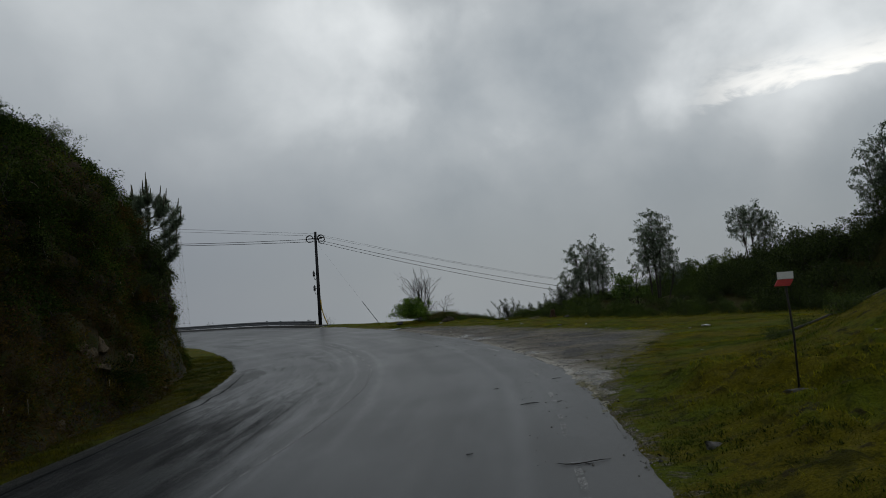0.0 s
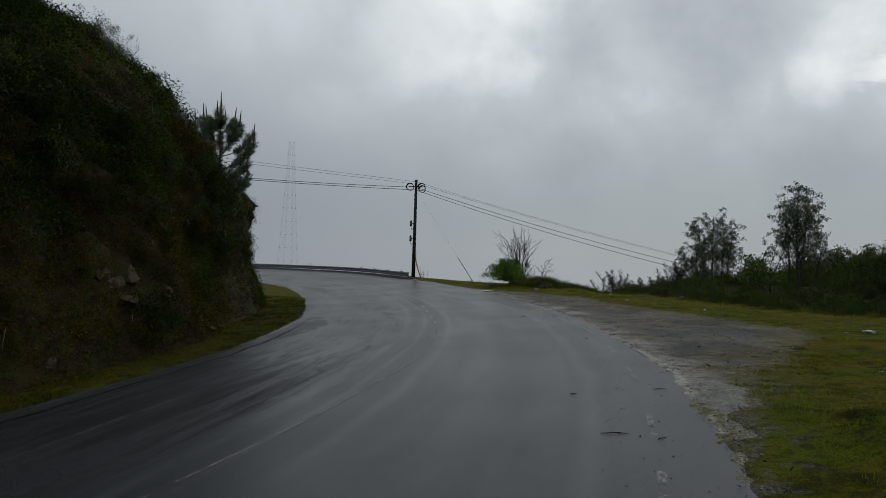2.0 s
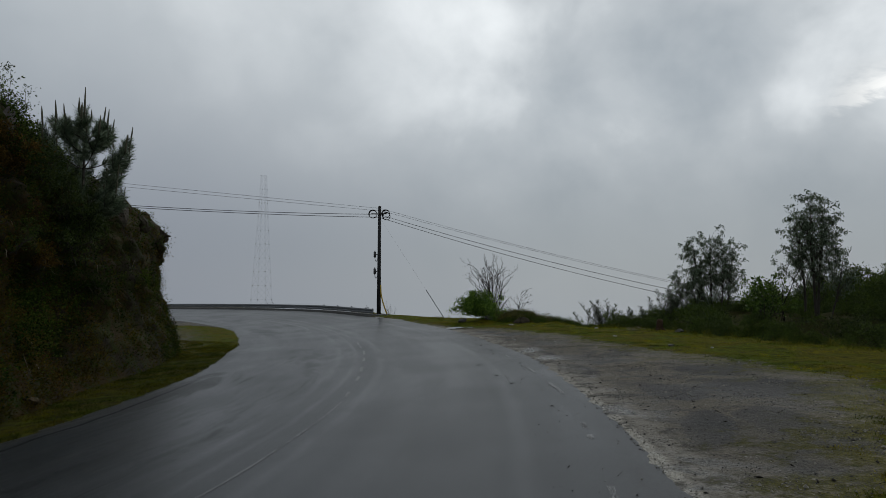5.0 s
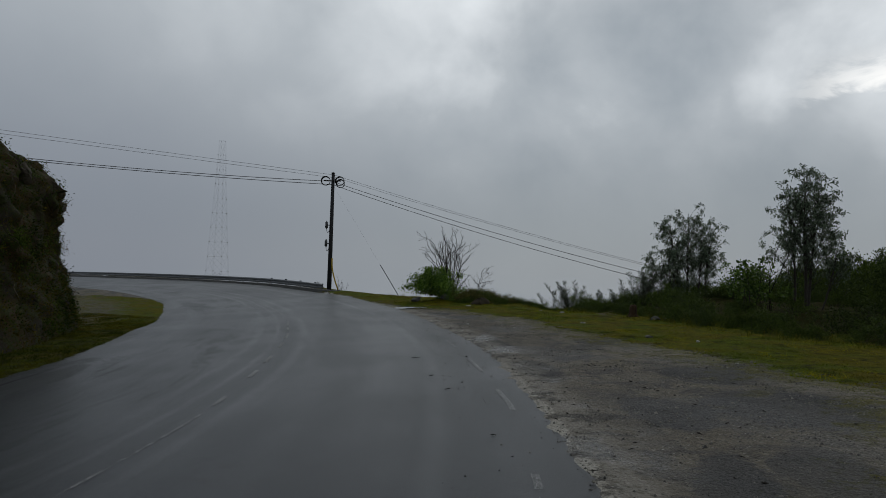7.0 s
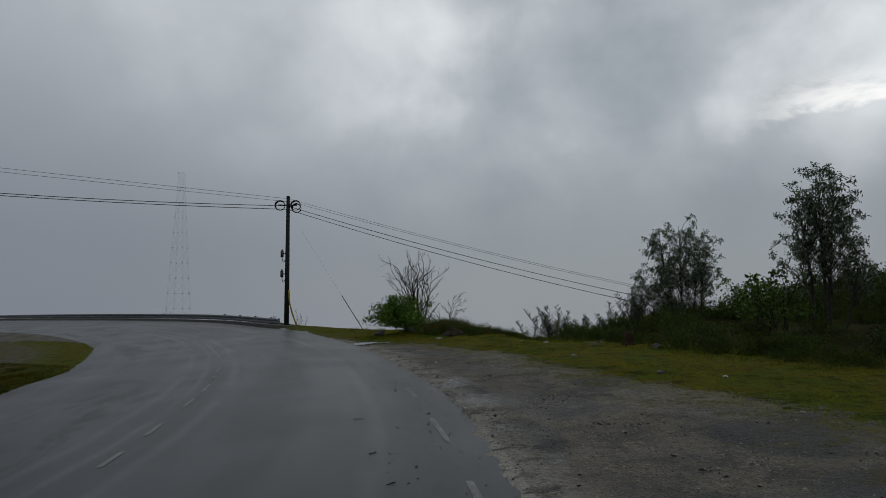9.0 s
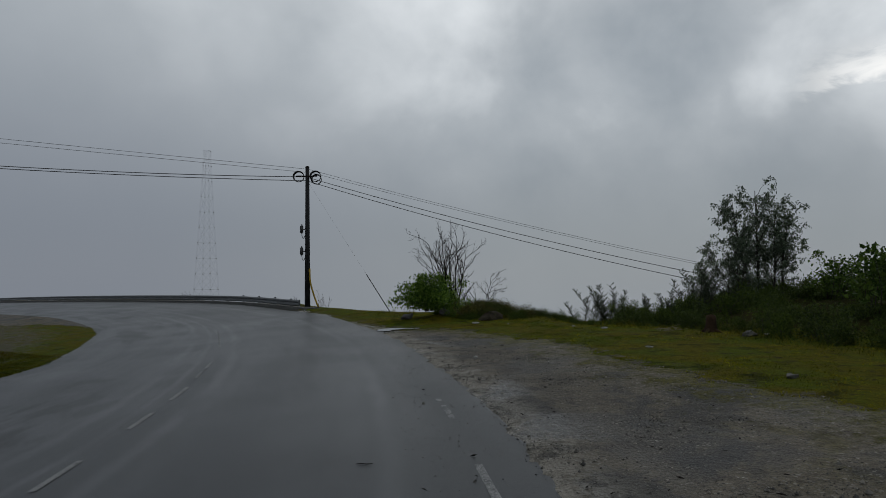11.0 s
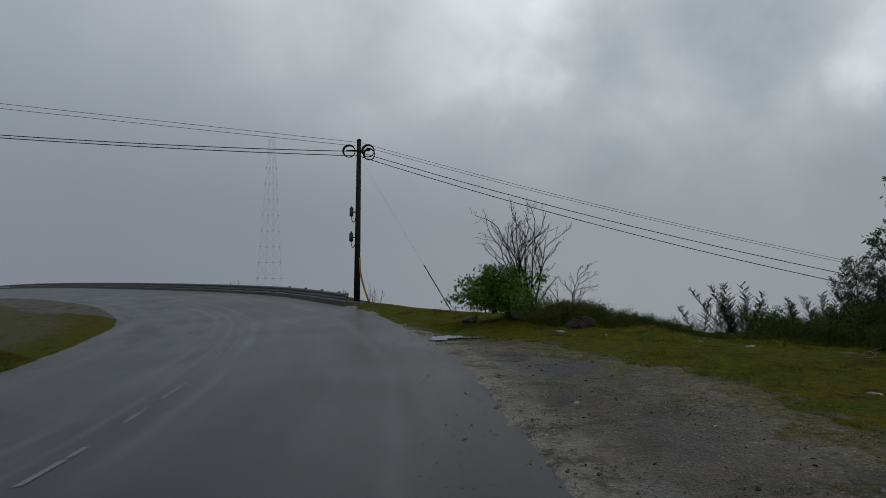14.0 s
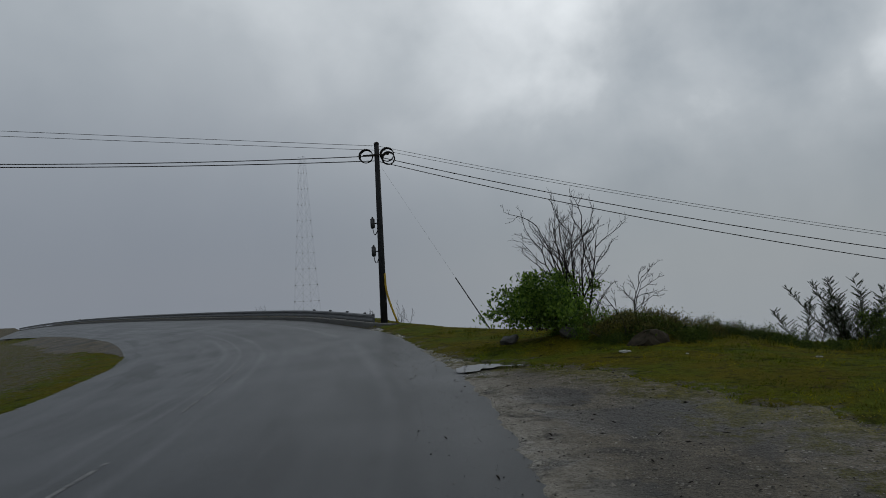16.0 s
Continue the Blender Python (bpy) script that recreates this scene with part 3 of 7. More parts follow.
def make_turf():
    """Short mossy turf: green and yellow patches, bare earth, dead stalks."""
    m = bpy.data.materials.new("turf")
    nt = nodes_of(m)
    pos = N(nt, "ShaderNodeNewGeometry").outputs["Position"]
    wide = noise_at(nt, pos, 0.55, 4.0, 0.6, 0.4)
    mid = noise_at(nt, pos, 3.2, 5.0, 0.65)
    grain = noise_at(nt, pos, 42.0, 4.0, 0.7)
    green = ramp(nt, grain, ((0.3, (0.032, 0.046, 0.003)), (0.7, (0.120, 0.146, 0.009))))
    gold = ramp(nt, grain, ((0.3, (0.050, 0.046, 0.003)), (0.7, (0.150, 0.130, 0.008))))
    soil = ramp(nt, grain, ((0.3, (0.010, 0.008, 0.005)), (0.7, (0.045, 0.034, 0.020))))
    c = mix_rgb(nt, band(nt, wide, 0.40, 0.58), green, gold)
    c = mix_rgb(nt, band(nt, noise_at(nt, pos, 7.0, 5.0, 0.7), 0.50, 0.64, 0.0, 0.6), c, (0.02, 0.024, 0.004))
    c = mix_rgb(nt, band(nt, mid, 0.55, 0.68, 0.0, 0.8), c, soil)
    # near-black patches painted in for the shade of hollows
    c = mix_rgb(nt, band(nt, noise_at(nt, pos, 1.3, 5.0, 0.65, 0.5), 0.54, 0.66, 0.0, 0.7), c, (0.012, 0.016, 0.003))
    worn = N(nt, "ShaderNodeAttribute", settings=dict(attribute_name="worn")).outputs["Fac"]
    worn = math_node(nt, "ADD", worn, math_node(nt, "ADD", math_node(nt, "MULTIPLY", math_node(nt, "SUBTRACT", mid, 0.5), 2.2), math_node(nt, "MULTIPLY", math_node(nt, "SUBTRACT", noise_at(nt, pos, 9.0, 4.0, 0.7), 0.5), 1.6)))
    c = mix_rgb(nt, band(nt, worn, -0.15, 0.35, 0.0, 0.9), c, ramp(nt, grain, ((0.36, (0.04, 0.036, 0.029)), (0.64, (0.20, 0.184, 0.155)))))
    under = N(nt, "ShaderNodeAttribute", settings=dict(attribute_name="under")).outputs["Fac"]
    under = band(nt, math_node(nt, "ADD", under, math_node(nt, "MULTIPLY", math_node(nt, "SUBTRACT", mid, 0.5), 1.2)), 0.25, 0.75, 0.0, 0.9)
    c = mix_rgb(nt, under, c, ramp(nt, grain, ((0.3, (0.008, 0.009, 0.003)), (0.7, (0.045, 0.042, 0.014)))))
    h = math_node(nt, "ADD", math_node(nt, "MULTIPLY", mid, 0.5), math_node(nt, "MULTIPLY", grain, 0.5))
    return finish(nt, m, c, 0.97, h, 1.0, 0.05, 0.05)


def make_cliff():
    """Dark wet rock and soil with lichen, ochre earth and moss on the ledges."""
    m = bpy.data.materials.new("cliff_rock")
    nt = nodes_of(m)
    pos = N(nt, "ShaderNodeNewGeometry").outputs["Position"]
    wide = noise_at(nt, pos, 0.6, 4.0, 0.6, 0.6)
    mid = noise_at(nt, pos, 2.6, 6.0, 0.7, 0.5)
    grain = noise_at(nt, pos, 24.0, 5.0, 0.7)
    joint = N(nt, "ShaderNodeTexVoronoi", Vector=pos, Scale=1.5, settings=dict(feature="DISTANCE_TO_EDGE")).outputs[0]
    rock = ramp(nt, grain, ((0.3, (0.008, 0.0065, 0.004)), (0.7, (0.036, 0.028, 0.016))))
    earth = ramp(nt, grain, ((0.3, (0.013, 0.0085, 0.0025)), (0.7, (0.060, 0.040, 0.011))))
    mossy = ramp(nt, grain, ((0.3, (0.010, 0.015, 0.002)), (0.7, (0.040, 0.050, 0.007))))
    c = mix_rgb(nt, band(nt, wide, 0.42, 0.58), rock, earth)
    c = mix_rgb(nt, band(nt, mid, 0.46, 0.60), c, mossy)
    c = mix_rgb(nt, math_node(nt, "MULTIPLY", band(nt, mid, 0.30, 0.24), band(nt, grain, 0.45, 0.6)), c, (0.16, 0.145, 0.12))
    h = math_node(nt, "ADD", math_node(nt, "MULTIPLY", mid, 0.7), math_node(nt, "ADD", math_node(nt, "MULTIPLY", grain, 0.3), band(nt, joint, 0.0, 0.06, -0.15, 0.0)))
    return finish(nt, m, c, band(nt, grain, 0.3, 0.7, 0.6, 0.9), h, 1.0, 0.12, 0.1)


def make_growth(name, stops, drift=0.55, spread=0.7):
    """Foliage on the cutting: broad drifts of colour, patches, and each leaf a little of its own."""
    m = bpy.data.materials.new(name)
    nt = nodes_of(m)
    geo = N(nt, "ShaderNodeNewGeometry")
    pos, rnd = geo.outputs["Position"], geo.outputs["Random Per Island"]
    k = math_node(nt, "ADD", math_node(nt, "MULTIPLY", noise_at(nt, pos, drift, 3.0, 0.55, 0.4), 0.6), math_node(nt, "MULTIPLY", noise_at(nt, pos, drift * 4.5, 4.0, 0.6), 0.4))
    c = ramp(nt, k, stops)
    own = math_node(nt, "ADD", math_node(nt, "MULTIPLY", rnd, spread), 1.0 - spread * 0.5)
    c = mix_rgb(nt, 1.0, c, N(nt, "ShaderNodeCombineXYZ", i0=own, i1=own, i2=own).outputs[0], "MULTIPLY")
    b = N(nt, "ShaderNodeBsdfPrincipled", Base_Color=c, Roughness=0.9)
    b.inputs["Specular IOR Level"].default_value = 0.06
    tr = N(nt, "ShaderNodeBsdfTranslucent", Color=c)
    out = nt.nodes.new("ShaderNodeOutputMaterial")
    nt.links.new(N(nt, "ShaderNodeMixShader", i0=0.2, i1=b.outputs[0], i2=tr.outputs[0]).outputs[0], out.inputs[0])
    return m


turf, asphalt, gravel, cliff_rock = make_turf(), make_asphalt(), make_gravel(), make_cliff()
leaf_dark = surface("leaf_dark", (0.026, 0.046, 0.009), (0.092, 0.132, 0.024), 3.0, (0.6, 0.85), bump=0.0, grain=20.0, per="island", specular=0.3, sheer=0.2)
leaf_green = surface("leaf_green", (0.040, 0.092, 0.011), (0.175, 0.285, 0.038), 3.0, (0.5, 0.7), bump=0.0, grain=20.0, per="island", specular=0.3, sheer=0.4)
leaf_euca = surface("leaf_euca", (0.05, 0.075, 0.045), (0.17, 0.22, 0.14), 3.0, (0.45, 0.7), bump=0.0, grain=20.0, per="island", specular=0.35, sheer=0.4)
candle_skin = surface("candle_skin", (0.05, 0.05, 0.032), (0.13, 0.125, 0.085), 12.0, (0.7, 0.9), bump=0.2, grain=60.0, specular=0.15)
needle = surface("needle", (0.065, 0.098, 0.060), (0.25, 0.31, 0.20), 3.0, (0.5, 0.7), bump=0.0, grain=20.0, per="island", specular=0.3)
bracken = make_growth("bracken", ((0.38, (0.024, 0.018, 0.005)), (0.50, (0.080, 0.052, 0.013)), (0.62, (0.165, 0.098, 0.025))), 0.55, 1.3)


def make_grass(name, tone, gloom=0.45):
    """Grass blades: green, olive and golden drifts, each blade of its own brightness."""
    m = bpy.data.materials.new(name)
    nt = nodes_of(m)
    geo = N(nt, "ShaderNodeNewGeometry")
    pos, rnd = geo.outputs["Position"], geo.outputs["Random Per Island"]
    drift = noise_at(nt, pos, 0.75, 4.0, 0.6, 0.5)
    patch = noise_at(nt, pos, 2.6, 4.0, 0.65)
    c = ramp(nt, drift, ((0.36, (0.030, 0.052, 0.004)), (0.47, (0.078, 0.094, 0.006)), (0.58, (0.150, 0.134, 0.006)), (0.68, (0.085, 0.066, 0.010))))
    # gloom paints dark patches, partly weeds and partly the shade of hollows
    c = mix_rgb(nt, band(nt, patch, 0.48, 0.60, 0.0, gloom), c, ramp(nt, drift, ((0.42, (0.024, 0.036, 0.004)), (0.56, (0.042, 0.034, 0.010)))))
    c = mix_rgb(nt, band(nt, noise_at(nt, pos, 1.15, 5.0, 0.65, 0.6), 0.51, 0.60, 0.0, gloom * 0.85), c, (0.020, 0.028, 0.005))
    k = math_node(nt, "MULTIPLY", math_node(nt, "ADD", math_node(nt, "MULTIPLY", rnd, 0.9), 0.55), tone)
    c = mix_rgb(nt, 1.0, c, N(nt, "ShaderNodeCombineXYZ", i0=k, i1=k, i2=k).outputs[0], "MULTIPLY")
    b = N(nt, "ShaderNodeBsdfPrincipled", Base_Color=c, Roughness=0.9)
    b.inputs["Specular IOR Level"].default_value = 0.08
    tr = N(nt, "ShaderNodeBsdfTranslucent", Color=c)
    out = nt.nodes.new("ShaderNodeOutputMaterial")
    nt.links.new(N(nt, "ShaderNodeMixShader", i0=0.5, i1=b.outputs[0], i2=tr.outputs[0]).outputs[0], out.inputs[0])
    return m


# verge_blade is the dim copy: shade below the cliff set in its tone
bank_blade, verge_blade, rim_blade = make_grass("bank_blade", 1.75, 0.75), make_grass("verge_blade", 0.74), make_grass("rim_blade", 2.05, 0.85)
bark = surface("bark", (0.02, 0.016, 0.012), (0.07, 0.06, 0.05), 6.0, (0.8, 0.95), bump=0.6, grain=60.0)
pole_wood = surface("pole_wood", (0.014, 0.0145, 0.016), (0.044, 0.045, 0.047), 3.0, (0.75, 0.95), bump=0.5, grain=50.0, specular=0.2)
old_wood = surface("old_wood", (0.016, 0.015, 0.012), (0.05, 0.046, 0.038), 3.0, (0.6, 0.9), bump=0.5, grain=50.0)
steel = surface("steel", (0.10, 0.105, 0.11), (0.24, 0.25, 0.26), 2.0, (0.40, 0.62), metal=0.7, bump=0.1, grain=30.0, spots=((0.1, 0.06, 0.035), 4.0, 0.66))
concrete = surface("concrete", (0.055, 0.055, 0.053), (0.15, 0.148, 0.14), 1.5, (0.6, 0.9), bump=0.4, grain=40.0)


# ---- the large structure ----
def ground_sheet():
    def axis(a, b, step, far):
        core = np.arange(a, b + 1e-6, step)
        out = np.geomspace(1, far, 26)
        return np.r_[a - out[::-1], core, b + out]
    xs = np.unique(np.r_[axis(-60, 32, 0.5, 3500), np.arange(-22, 9, 0.25), np.arange(1.5, 7.5, 0.11)])
    ys = np.unique(np.r_[axis(-20, 72, 0.5, 3500), np.arange(2, 54, 0.25), np.arange(4, 14, 0.11)])
    X, Y = np.meshgrid(xs, ys)
    Z = ground_at(X, Y)
    # sunk under the carriageway
    inside = np.minimum(-side(RIGHT, X, Y), side(LEFT, X, Y))
    Z = Z + 0.014 - 0.35 * smooth(-0.08, 0.7, inside + 0.05 * waves(X, Y, 0.35, 3.0))
    bed = np.minimum(side(RIGHT, X, Y) + 0.9, layby_inner(X, Y)) - 3.0 * smooth(5.5, 4.5, Y)
    Z = Z - 0.13 * smooth(0.05, 0.6, bed)
    # and far below the cliff's own mass nothing rises
    v = np.stack([X, Y, Z], -1).reshape(-1, 3)
    me = mesh_from("ground", v, grid_faces(len(ys), len(xs)), turf)
    me.attributes.new("worn", "FLOAT", "POINT").data.foreach_set("value", np.clip(np.maximum(np.minimum(layby_inner(X, Y), side(RIGHT, X, Y) + 0.5), -0.25 + 0.45 * smooth(0.8, 3.0, -side(LEFT, X, Y)) * smooth(-8, -10, X) * smooth(33, 36, Y) - 3.0 * smooth(36, 33, Y) - 3.0 * smooth(-9, -8, X)), -4, 1).reshape(-1).astype(np.float32))
    # darkens turf under hill shrubs; at the cutting's foot this paints in its shade
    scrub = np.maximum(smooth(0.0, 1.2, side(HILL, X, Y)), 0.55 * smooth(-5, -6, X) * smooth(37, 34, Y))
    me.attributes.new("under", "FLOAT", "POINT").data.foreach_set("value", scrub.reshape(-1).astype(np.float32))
    return setting("ground", me, "mossy yellow-green turf falling away into a misty valley", "ground")


def road_sheet():
    a, b = dense(LEFT, 0.5), dense(RIGHT, 0.5)
    n = 420
    pick = lambda c: np.c_[np.interp(np.linspace(0, 1, n), np.linspace(0, 1, len(c)), c[:, 0]), np.interp(np.linspace(0, 1, n), np.linspace(0, 1, len(c)), c[:, 1])]
    a, b = pick(a), pick(b)
    k = np.linspace(0, 1, 25)
    wob = 0.05 * waves(b[:, 0], b[:, 1], 0.7, 1.0) + 0.03 * waves(b[:, 0], b[:, 1], 0.25, 4.0)
    way = (b - a) / np.linalg.norm(b - a, axis=1, keepdims=True)
    b = b + way * wob[:, None]
    a = a + way * (0.06 * waves(a[:, 0], a[:, 1], 0.8, 5.0))[:, None]
    P = a[:, None, :] * (1 - k[None, :, None]) + b[:, None, :] * k[None, :, None]
    Z = level(P[..., 0], P[..., 1])
    # the asphalt runs on a little under the verges
    under = way[:, None] * 0.35
    P = np.concatenate([P[:, :1] - under, P, P[:, -1:] + under], 1)
    Z = np.concatenate([Z[:, :1] - 0.03, Z, Z[:, -1:] - 0.03], 1)
    v = np.concatenate([P, Z[..., None]], -1).reshape(-1, 3)
    me = mesh_from("road", v, grid_faces(n, P.shape[1]), asphalt, False)
    across = np.tile(np.r_[-0.04, k, 1.04], n)
    mid = (a + b) / 2
    along = np.repeat(np.r_[0, np.cumsum(np.hypot(*np.diff(mid, axis=0).T))], P.shape[1])
    wide = np.linalg.norm(b - a, axis=1)
    inset = (np.r_[-0.04, k, 1.04][None, :] * wide[:, None]).reshape(-1)
    for name, value in (("across", across), ("along", along), ("inset", inset)):
        me.attributes.new(name, "FLOAT", "POINT").data.foreach_set("value", np.asarray(value, np.float32))
    return setting("road", me, "wet grey asphalt road bending left with worn markings", "road")


LAYBY = curve_of([(1.62, 3.0), (1.7, 5.0), (1.80, 7.0), (2.05, 9.0), (2.35, 10.8), (3.15, 13.2), (4.1, 15.6), (5.0, 17.6), (6.5, 20.6), (7.1, 23.0), (6.0, 25.8), (5.2, 28.0), (4.2, 30.2), (3.2, 33.0), (2.5, 35.3), (1.4, 37.7), (0.0, 39.6),
                  (-1.4, 41.3), (-3.0, 42.4), (-4.6, 44.2), (-6.4, 47.2), (-9.0, 51.8)])


def layby_inner(x, y):
    """How far inside its outer, ragged edge the gravel lies."""
    return -side(LAYBY, x, y) + (0.45 * waves(x, y, 1.1, 3.0) + 0.22 * waves(x, y, 0.35, 1.0)) * (0.2 + 0.8 * smooth(8, 15, y))


def inner_patch():
    """The strip of grit behind the grass on the inside of the bend."""
    line = dense(LEFT, 0.3)
    line = line[(line[:, 1] > 51.6) & (line[:, 1] < 80)]
    t = np.gradient(line, axis=0)
    t /= np.linalg.norm(t, axis=1, keepdims=True)
    wide = 3.4 * smooth(0, 14, np.arange(len(line)) * 0.3) + 0.2
    k = np.linspace(-0.02, 1, 14)
    P = line[:, None, :] + np.c_[-t[:, 1], t[:, 0]][:, None, :] * (wide * (1 + 0.25 * waves(line[:, 0], line[:, 1], 1.5, 2.0)))[:, None, None] * k[None, :, None]
    Z = ground_at(P[..., 0], P[..., 1]) + 0.03 - 0.12 * smooth(0.7, 1, k)[None, :] + 0.01 * waves(P[..., 0], P[..., 1], 0.3, 1.0)
    me = mesh_from("gravel_verge", np.concatenate([P, Z[..., None]], -1).reshape(-1, 3), grid_faces(len(line), 14), gravel)
    me.attributes.new("edge", "FLOAT", "POINT").data.foreach_set("value", np.full(len(me.vertices), 2.6, np.float32))
    me.attributes.new("inward", "FLOAT", "POINT").data.foreach_set("value", np.full(len(me.vertices), 3.0, np.float32))
    return setting("gravel_verge", me, "strip of grey grit along the inside of the bend", "gravel")


def layby_sheet():
    xs, ys = np.arange(-10, 8.6, 0.1), np.arange(4.6, 53, 0.1)
    X, Y = np.meshgrid(xs, ys)
    r, g = side(RIGHT, X, Y), layby_inner(X, Y)
    Z = level(X, Y) + 0.022 + 0.014 * waves(X, Y, 0.9, 2.0) + 0.010 * waves(X, Y, 0.22, 6.0)
    Z = Z - 0.055 * smooth(0.10, -0.16, r + 0.10 * waves(X, Y, 0.5, 4.0) + 0.05 * waves(X, Y, 0.17, 2.0)) - 0.11 * smooth(0.35, -0.45, g)
    # shallow hollows that hold water
    for px, py, pr in PUDDLES:
        Z = Z - 0.05 * np.exp(-(((X - px) / pr) ** 2 + ((Y - py) / (pr * 1.3)) ** 2))
    keep = ((r > -0.3) & (g > -0.55)).reshape(-1)
    f = grid_faces(len(ys), len(xs))
    f = f[keep[f].all(1)]
    used, inv = np.unique(f, return_inverse=True)
    v = np.stack([X, Y, Z], -1).reshape(-1, 3)[used]
    me = mesh_from("gravel_layby", v, inv.reshape(f.shape), gravel)
    old = np.zeros(len(v))
    for ox, oy, rx, ry, turn in ((0.95, 29.2, 0.5, 1.7, 0.3), (-1.35, 38.3, 0.5, 0.9, 0.5), (-0.4, 34.4, 0.4, 0.35, 0.0), (3.6, 29.8, 0.9, 0.8, 0.2), (1.9, 25.2, 0.45, 1.5, 0.2), (4.6, 24.6, 0.8, 1.3, 0.1), (3.2, 18.6, 0.4, 1.4, -0.2), (4.9, 22.0, 1.3, 1.6, 0.1), (3.3, 21.6, 0.6, 1.2, 0.2), (5.6, 25.3, 0.7, 0.8, 0.0)):
        dx, dy = v[:, 0] - ox, v[:, 1] - oy
        a, b = dx * math.cos(turn) + dy * math.sin(turn), dy * math.cos(turn) - dx * math.sin(turn)
        old = np.maximum(old, np.exp(-((a / rx) ** 2 + (b / ry) ** 2)))
    me.attributes.new("old", "FLOAT", "POINT").data.foreach_set("value", old.astype(np.float32))
    me.attributes.new("edge", "FLOAT", "POINT").data.foreach_set("value", side(RIGHT, v[:, 0], v[:, 1]).astype(np.float32))
    me.attributes.new("inward", "FLOAT", "POINT").data.foreach_set("value", layby_inner(v[:, 0], v[:, 1]).astype(np.float32))
    return setting("gravel_layby", me, "wet grey gravel lay-by with mossy patches", "gravel")


PUDDLES = [(-2.95, 41.5, 0.8)]

CLIFF_TOP = np.array([(-30, 7.0), (0, 7.2), (11, 7.05), (17, 6.95), (20, 6.8), (22.2, 6.6), (23.4, 6.15), (25.2, 5.65), (28, 5.3), (31.6, 5.0), (34.4, 4.8), (36.6, 4.6), (39.5, 3.8), (54, 3.0)])


def cliff_point(s, h):
    """A place on the rock face: s along the foot line, h from 0 at the foot to 1 at the edge, and past 1 on the land above."""
    line = cliff_line
    i = np.clip(np.asarray(s, float), 0, len(line) - 1)
    j = np.arange(len(line))
    x, y = np.interp(i, j, line[:, 0]), np.interp(i, j, line[:, 1])
    nx, ny = np.interp(i, j, cliff_out[:, 0]), np.interp(i, j, cliff_out[:, 1])
    top = np.interp(y, CLIFF_TOP[:, 0], CLIFF_TOP[:, 1])
    up = np.minimum(h, 1)
    back = (1.45 * up + 1.1 * up ** 5) * (1 - 0.38 * smooth(25, 31, y))
    back = back + 0.62 * np.sin(math.pi * np.clip(up, 0, 1) ** 0.8) * smooth(30.0, 26.0, y) * smooth(0.95, 0.35, up) + 0.8 * np.sin(math.pi * np.clip(up, 0, 1) ** 0.55) * smooth(0.6, 0.3, up) * np.exp(-((y - 24.5) / 2.6) ** 2)
    # a nose of bare rock juts out near the top where the cutting ends
    back = back + (0.28 * np.sin(math.pi * np.clip(up, 0, 1)) - 0.34 * np.exp(-((up - 0.82) / 0.13) ** 2)) * smooth(26.5, 30, y)
    over = np.maximum(h - 1, 0)
    rough = 0.55 * waves(x * 0.6 + y, top * up * 1.4 + 0.3 * y, 1.6, 1.0) + 0.34 * waves(y - x, top * up * 1.6, 0.6, 2.0) + 0.15 * waves(y - x, top * up * 2, 0.24, 5.0)
    back = back - rough * np.sin(np.clip(h * 1.1, 0.02, 1) * math.pi * 0.62) * 0.85 + over * 8.0
    z0 = level(x, y)
    z = z0 - 0.25 + (top - z0 + 0.25) * up + 0.9 * np.sqrt(over) * smooth(0, 1.5, over) + 0.2 * rough * smooth(0.8, 1.1, h)
    return np.stack([x - nx * back, y - ny * back, z], -1)


cliff_line = dense(FOOT, 0.28)
tang = np.gradient(cliff_line, axis=0)
tang /= np.linalg.norm(tang, axis=1, keepdims=True)
cliff_out = np.c_[tang[:, 1], -tang[:, 0]]
CLIFF_N = len(cliff_line)


def cliff_sheet():
    hs = np.r_[np.linspace(0, 1, 44), 1.05, 1.12, 1.25, 1.5, 2, 2.7, 3.6]
    S, H = np.meshgrid(np.arange(CLIFF_N), hs)
    v = cliff_point(S, H).reshape(-1, 3)
    return setting("cliff", mesh_from("cliff", v, grid_faces(len(hs), CLIFF_N)[:, ::-1], cliff_rock), "dark weathered rock cutting overgrown with brush", "cliff")


ground = ground_sheet()
road = road_sheet()
layby = layby_sheet()
gravel_verge = inner_patch()
cliff = cliff_sheet()


# ---- trees and shrubs ----
def twig_path(rng, start, way, length, bend=0.25, steps=5, lift=0.0):
    p, w = Vector(start), Vector(way).normalized()
    pts = [p.copy()]
    for _ in range(steps):
        w = (w + Vector(rng.normal(size=3)) * bend + Vector((0, 0, lift))).normalized()
        p = p + w * (length / steps)
        pts.append(p.copy())
    return pts


